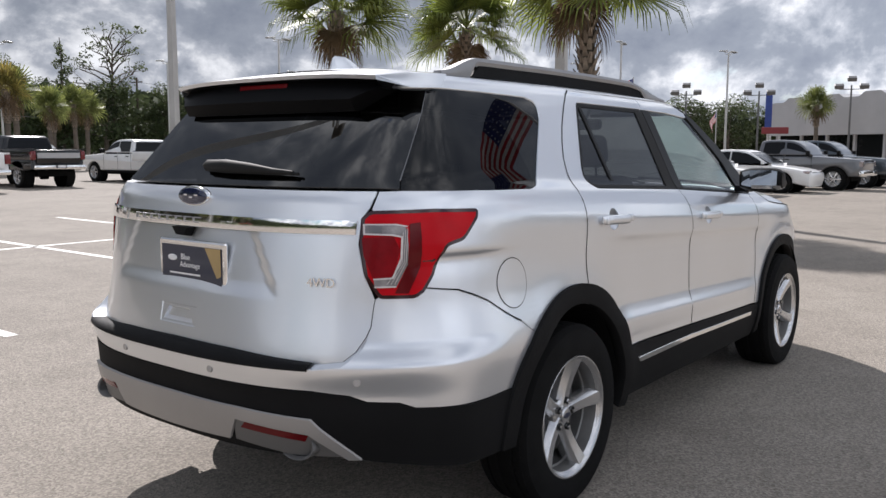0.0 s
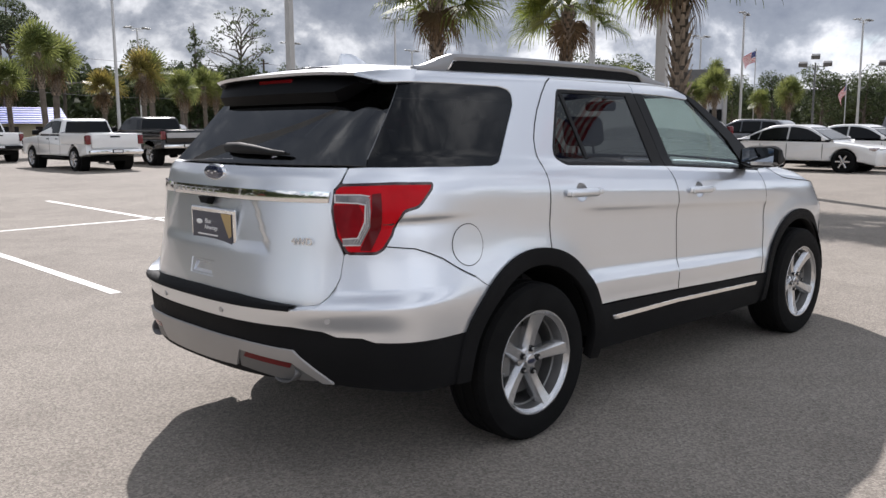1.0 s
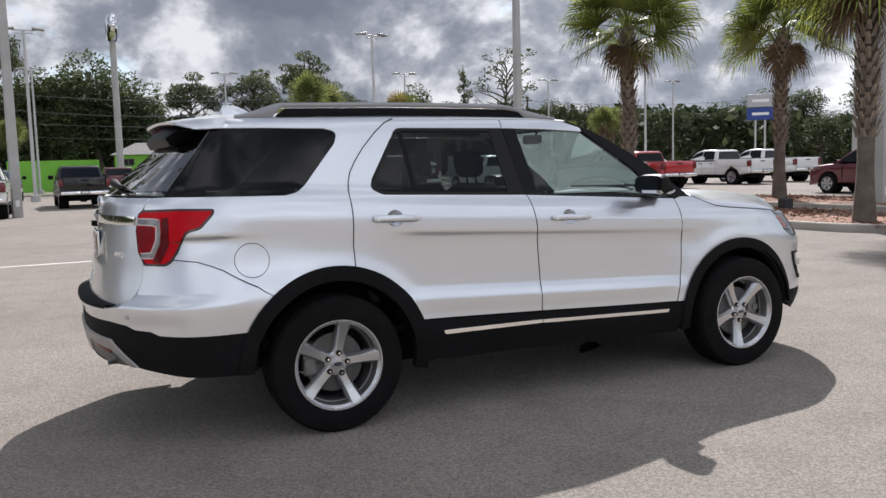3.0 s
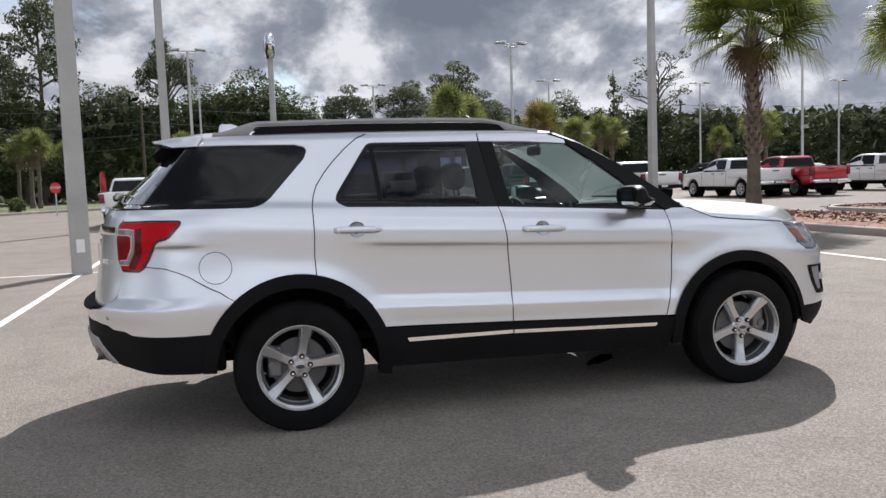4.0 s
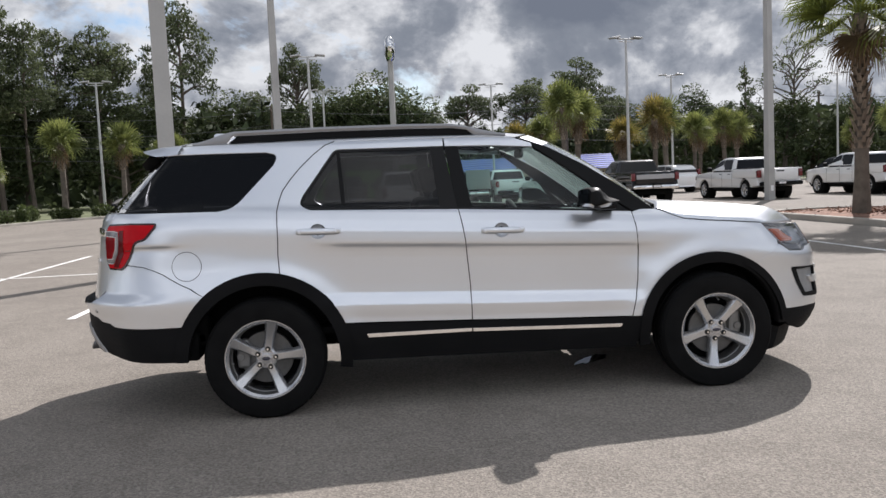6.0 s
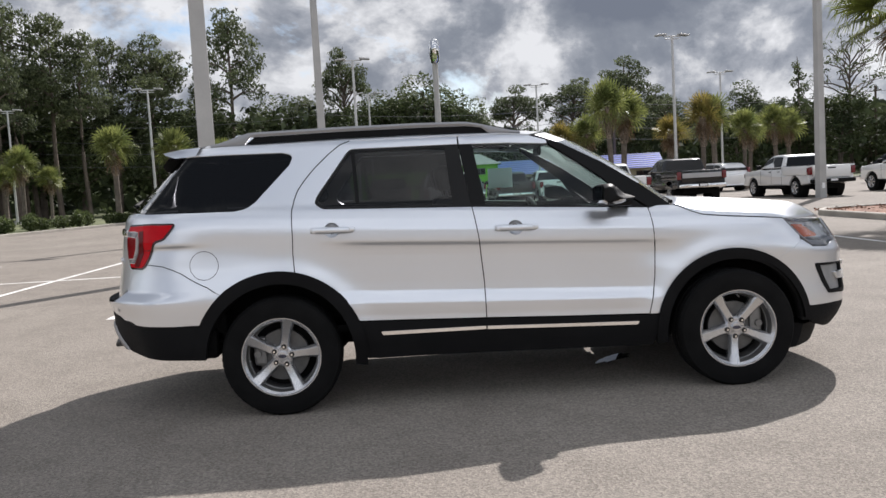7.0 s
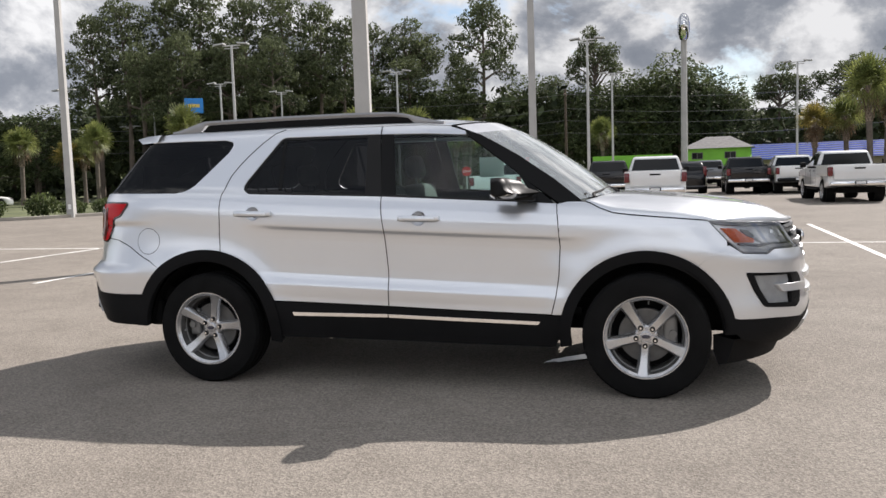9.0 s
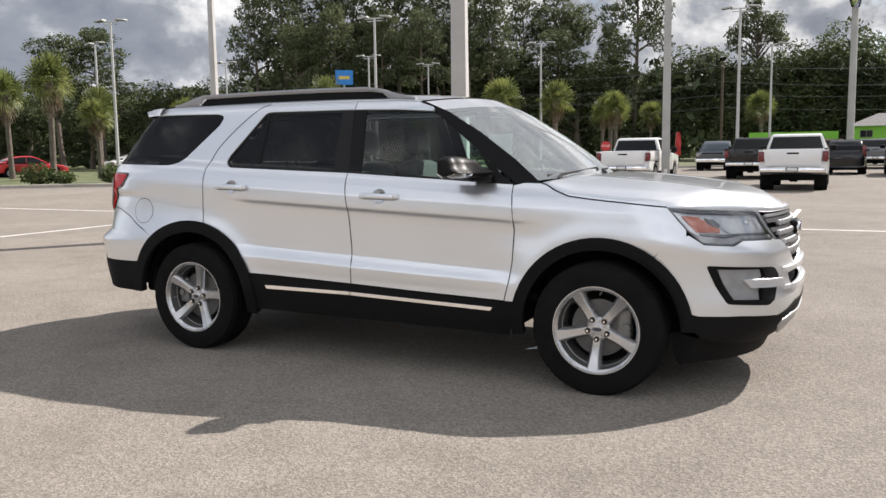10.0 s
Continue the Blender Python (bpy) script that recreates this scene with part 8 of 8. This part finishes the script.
        q = [(x0 * k + o, -a, zz0), (x0 * k + o, a, zz0), (x1 * k + o, b, zz1), (x1 * k + o, -b, zz1)]
        add_loft(bm, [[Vector(v) for v in q], [Vector((v[0] - o, v[1], v[2] - abs(o))) for v in q]])
        part(nm, bm, M_BG_GLASS, p)
    bm = bmesh.new()
    add_box(bm, (0, 0, .42 + lift), (5.0 * k, 1.2, .2))
    add_cyl(bm, (ra, -.7, r), (ra, .7, r), .06, .06, 10)
    add_cyl(bm, (ra, -.12, r), (ra, .12, r), .15, .15, 12)
    part("chassis", bm, M_DARK, p)
    # the whole sits a little low on its springs
    for c in p.children:
        if c.type == "MESH":
            for o in [c] + list(c.children):
                for v in o.data.vertices:
                    v.co.z = .44 + (v.co.z - .44) * .94 if v.co.z > .44 else v.co.z
    tagged(p, label or f"{colour} crew-cab pickup truck with its tailgate towards the aisle", "pickup truck", "parked pickups")
    p.matrix_world = pose(x, y, 0, 0, 0, heading)
    return p


def saloon(kind, colour, x, y, heading, label, dark_wheels=False):
    """kind: sedan or suv."""
    p = empty("parked_sedan" if kind == "sedan" else "parked_suv")
    body = M_PAINT[colour]
    if kind == "sedan":
        hw, r, zl, zb, zt, fa, ra = .90, .33, .22, .92, 1.43, 1.42, -1.36
        nose = spline([(2.36, .42), (2.37, .58), (2.28, .70), (1.85, .81), (1.30, .885), (.90, .925)], 4)
        prof_top = nose + [(-1.70, .985), (-2.12, .99), (-2.33, .965), (-2.39, .88), (-2.38, .62), (-2.33, .36)]
        cab = spline([(1.10, .90), (.72, 1.13), (.34, 1.33), (-.02, 1.418), (-.42, zt), (-.86, 1.395), (-1.32, 1.245), (-1.72, 1.055), (-2.00, .955)], 4) + [(-2.0, .90)]
        posts = [(.80, -.27, 0, 0), (-.33, -1.22, 0, .05), (-1.25, -1.52, .05, 0)]
        belt, drop = .965, .075
        glass = [(.98, 1.00, .30, 1.345), (-1.66, 1.09, -1.00, 1.36)]
    else:
        hw, r, zl, zb, zt, fa, ra = .93, .36, .28, 1.06, 1.68, 1.40, -1.28
        nose = spline([(2.28, .46), (2.31, .70), (2.26, .88), (1.98, .985), (1.45, 1.045), (1.05, 1.075)], 4)
        prof_top = nose + [(-1.9, 1.10), (-2.18, 1.06), (-2.28, .95), (-2.31, .70), (-2.26, .42)]
        cab = spline([(1.24, 1.04), (.80, 1.36), (.40, 1.585), (.05, 1.665), (-.50, zt), (-1.20, 1.655), (-1.68, 1.60), (-1.90, 1.46), (-2.12, 1.16), (-2.17, 1.04)], 4)
        posts = [(.96, -.04, 0, 0), (-.11, -.98, 0, .02), (-1.05, -1.74, .02, .10)]
        belt, drop = 1.115, .095
        glass = [(1.13, 1.13, .42, 1.555), (-2.10, 1.21, -1.80, 1.53)]
    wins = [side_window(cab, xa, xb, belt, drop, fo, af) for xa, xb, fo, af in posts]
    ar = r * 1.16
    up = lambda cx: [(cx + ar * math.cos(radians(a)), max(zl, r + ar * math.sin(radians(a)))) for a in (0, 20, 40, 60, 80, 100, 120, 140, 160, 180)]
    bm = bmesh.new()
    prism(bm, [(-2.30, zl + .06)] + list(reversed(up(ra))) + list(reversed(up(fa))) + [(2.30, zl)] + prof_top, hw, .075, .05)
    taper(bm, 1.75, 2.36, .16, hw, .05)
    part("body", bm, body, p, smooth=True, angle=35)
    ti = .24
    bm = bmesh.new()
    prism(bm, cab, hw * .955, .075, ti)
    part("cab", bm, body, p, smooth=True, angle=30)
    z0, z1 = min(c[1] for c in cab), max(c[1] for c in cab)
    for sg in (-1, 1):
        for w in wins:
            pane_strip(p, "window", w, hw * .955, z0, z1, ti, sg, M_BG_GLASS)
        for hx in (.02, -.95):
            bm = bmesh.new()
            add_box(bm, (hx, sg * (hw - .012), zb - .10), (.17, .03, .03), .01)
            part("door_handle", bm, body, p)
        for sx in (-.30, .80, -1.15):
            bm = bmesh.new()
            add_box(bm, (sx, sg * (hw - .015), (zl + zb) / 2 + .05), (.010, .02, zb - zl - .25))
            part("door_seam", bm, M_SEAL, p)
        bm = bmesh.new()
        add_box(bm, (.86, sg * (hw + .06), zb + .08), (.10, .18, .12), .035)
        part("door_mirror", bm, body, p, smooth=True)
        bm = bmesh.new()
        add_box(bm, (2.15, sg * (hw - .26), .695 if kind == "sedan" else .87), (.32, .34, .10), .04)
        part("headlamp", bm, M_CLEARL, p, smooth=True)
        bm = bmesh.new()
        if kind == "sedan":
            add_box(bm, (-2.30, sg * (hw - .27), .86), (.22, .36, .13), .04)
        else:
            add_box(bm, (-2.12, sg * (hw - .12), 1.12), (.22, .18, .50), .04)
        part("tail_lamp", bm, M_TL, p, smooth=True)
        for cx in (fa, ra):
            simple_wheel(p, cx, sg * (hw - .10), r, dark_wheels)
            bm = bmesh.new()
            add_cyl(bm, (cx, sg * (hw - .36), r), (cx, sg * (hw - .085), r), ar * .99, ar * .99, 28)
            part("wheel_housing", bm, M_DARK, p)
    for x0, zz0, x1, zz1 in glass:
        bm = bmesh.new()
        o = .022 if x0 > 0 else -.022
        q = [(x0 + o, -hw * .86, zz0), (x0 + o, hw * .86, zz0), (x1 + o, hw * .70, zz1), (x1 + o, -hw * .70, zz1)]
        add_loft(bm, [[Vector(v) for v in q], [Vector((v[0] - o, v[1], v[2] - abs(o))) for v in q]])
        part("windscreen" if x0 > 0 else "rear_window", bm, M_BG_GLASS, p)
    bm = bmesh.new()
    add_box(bm, (2.33, 0, .58 if kind == "sedan" else .70), (.06, 1.15, .24), .03)
    part("grille", bm, M_BLACKPL, p)
    bm = bmesh.new()
    add_box(bm, (-2.335 if kind == "sedan" else -2.275, 0, .62), (.03, .32, .11), .005)
    part("number_plate", bm, M_WHITE, p)
    bm = bmesh.new()
    add_box(bm, (0, 0, .30), (4.1, 1.3, .16))
    part("underbody", bm, M_DARK, p)
    tagged(p, label, "car", "parked cars")
    p.matrix_world = pose(x, y, 0, 0, 0, heading)
    return p


pickup("white", 7.4, 27.6, 92)
pickup("black", 11.05, 29.5, 90, silver_gate=True, lift=.10, label="black lifted crew-cab pickup with a silver tailgate band")
pickup("white", 16.2, 29.6, 93, chrome=False, label="white crew-cab pickup with black bumper parked nose out")
pickup("white", 21.2, 28.75, 92)
pickup("red", 23.4, 27.9, 90, label="bright red pickup truck with chrome rear bumper")
pickup("white", 26.0, 31.5, 92)
pickup("white", 29.4, 29.0, 95, label="white crew-cab pickup with a red tail lamp")
pickup("white", 33.2, 29.5, 93)
pickup("white", -5.0, 28.1, 90)
pickup("white", .90, 25.15, 91, label="white crew-cab pickup with chrome rear bumper")
pickup("white", 7.0, 38.2, 90, chrome=False)
pickup("black", 4.9, 38.9, 90, label="dark pickup truck parked in the far row")
pickup("black", -1.5, 35.2, 92, label="black pickup truck with red tail lamps")
pickup("slate", -5.1, 49.6, -88, label="dark slate pickup facing the aisle")
pickup("grey", 3.7, 52.6, 90, label="grey pickup truck in the far row")
pickup("white", 9.4, 53, 90)
pickup("maroon", 1.2, 50.5, 90, label="maroon pickup truck in the far row")
pickup("grey", 28.6, 6.7, -92, label="grey crew-cab pickup facing the aisle", length=5.8)
pickup("slate", 31.8, 6.4, -92, label="dark slate pickup facing the aisle")
saloon("sedan", "white", 22.45, 7.8, -90, "white sedan with dark alloy wheels parked side-on", True)
saloon("sedan", "white", 25.4, 7.1, -91, "white sedan with silver hubcaps parked side-on")
saloon("sedan", "white", 35.2, 6.5, -90, "white sedan in the row by the showroom")
saloon("suv", "maroon", 23.6, 15.0, 90, "maroon compact sport utility with tall tail lamps")
saloon("suv", "black", 26.8, 15.2, 90, "black sport utility with tinted glass")
saloon("suv", "grey", 33, 15, 90, "grey sport utility in the far row")
saloon("suv", "white", 18.3, 44.5, 100, "white crossover beyond the row of pickups")
saloon("suv", "black", 27.5, 41, 92, "black sport utility beyond the row of pickups")
saloon("suv", "white", 31.5, 42, 95, "white sport utility beyond the row of pickups")
saloon("sedan", "white", 36, 43, 92, "white sedan beyond the row of pickups")
saloon("suv", "black", 2.2, 41, 90, "black sport utility with its tail to the aisle")
saloon("sedan", "red", -47, 33, 70, "bright red hatchback across the road")
saloon("sedan", "white", -43, 39, 70, "white sedan across the road")
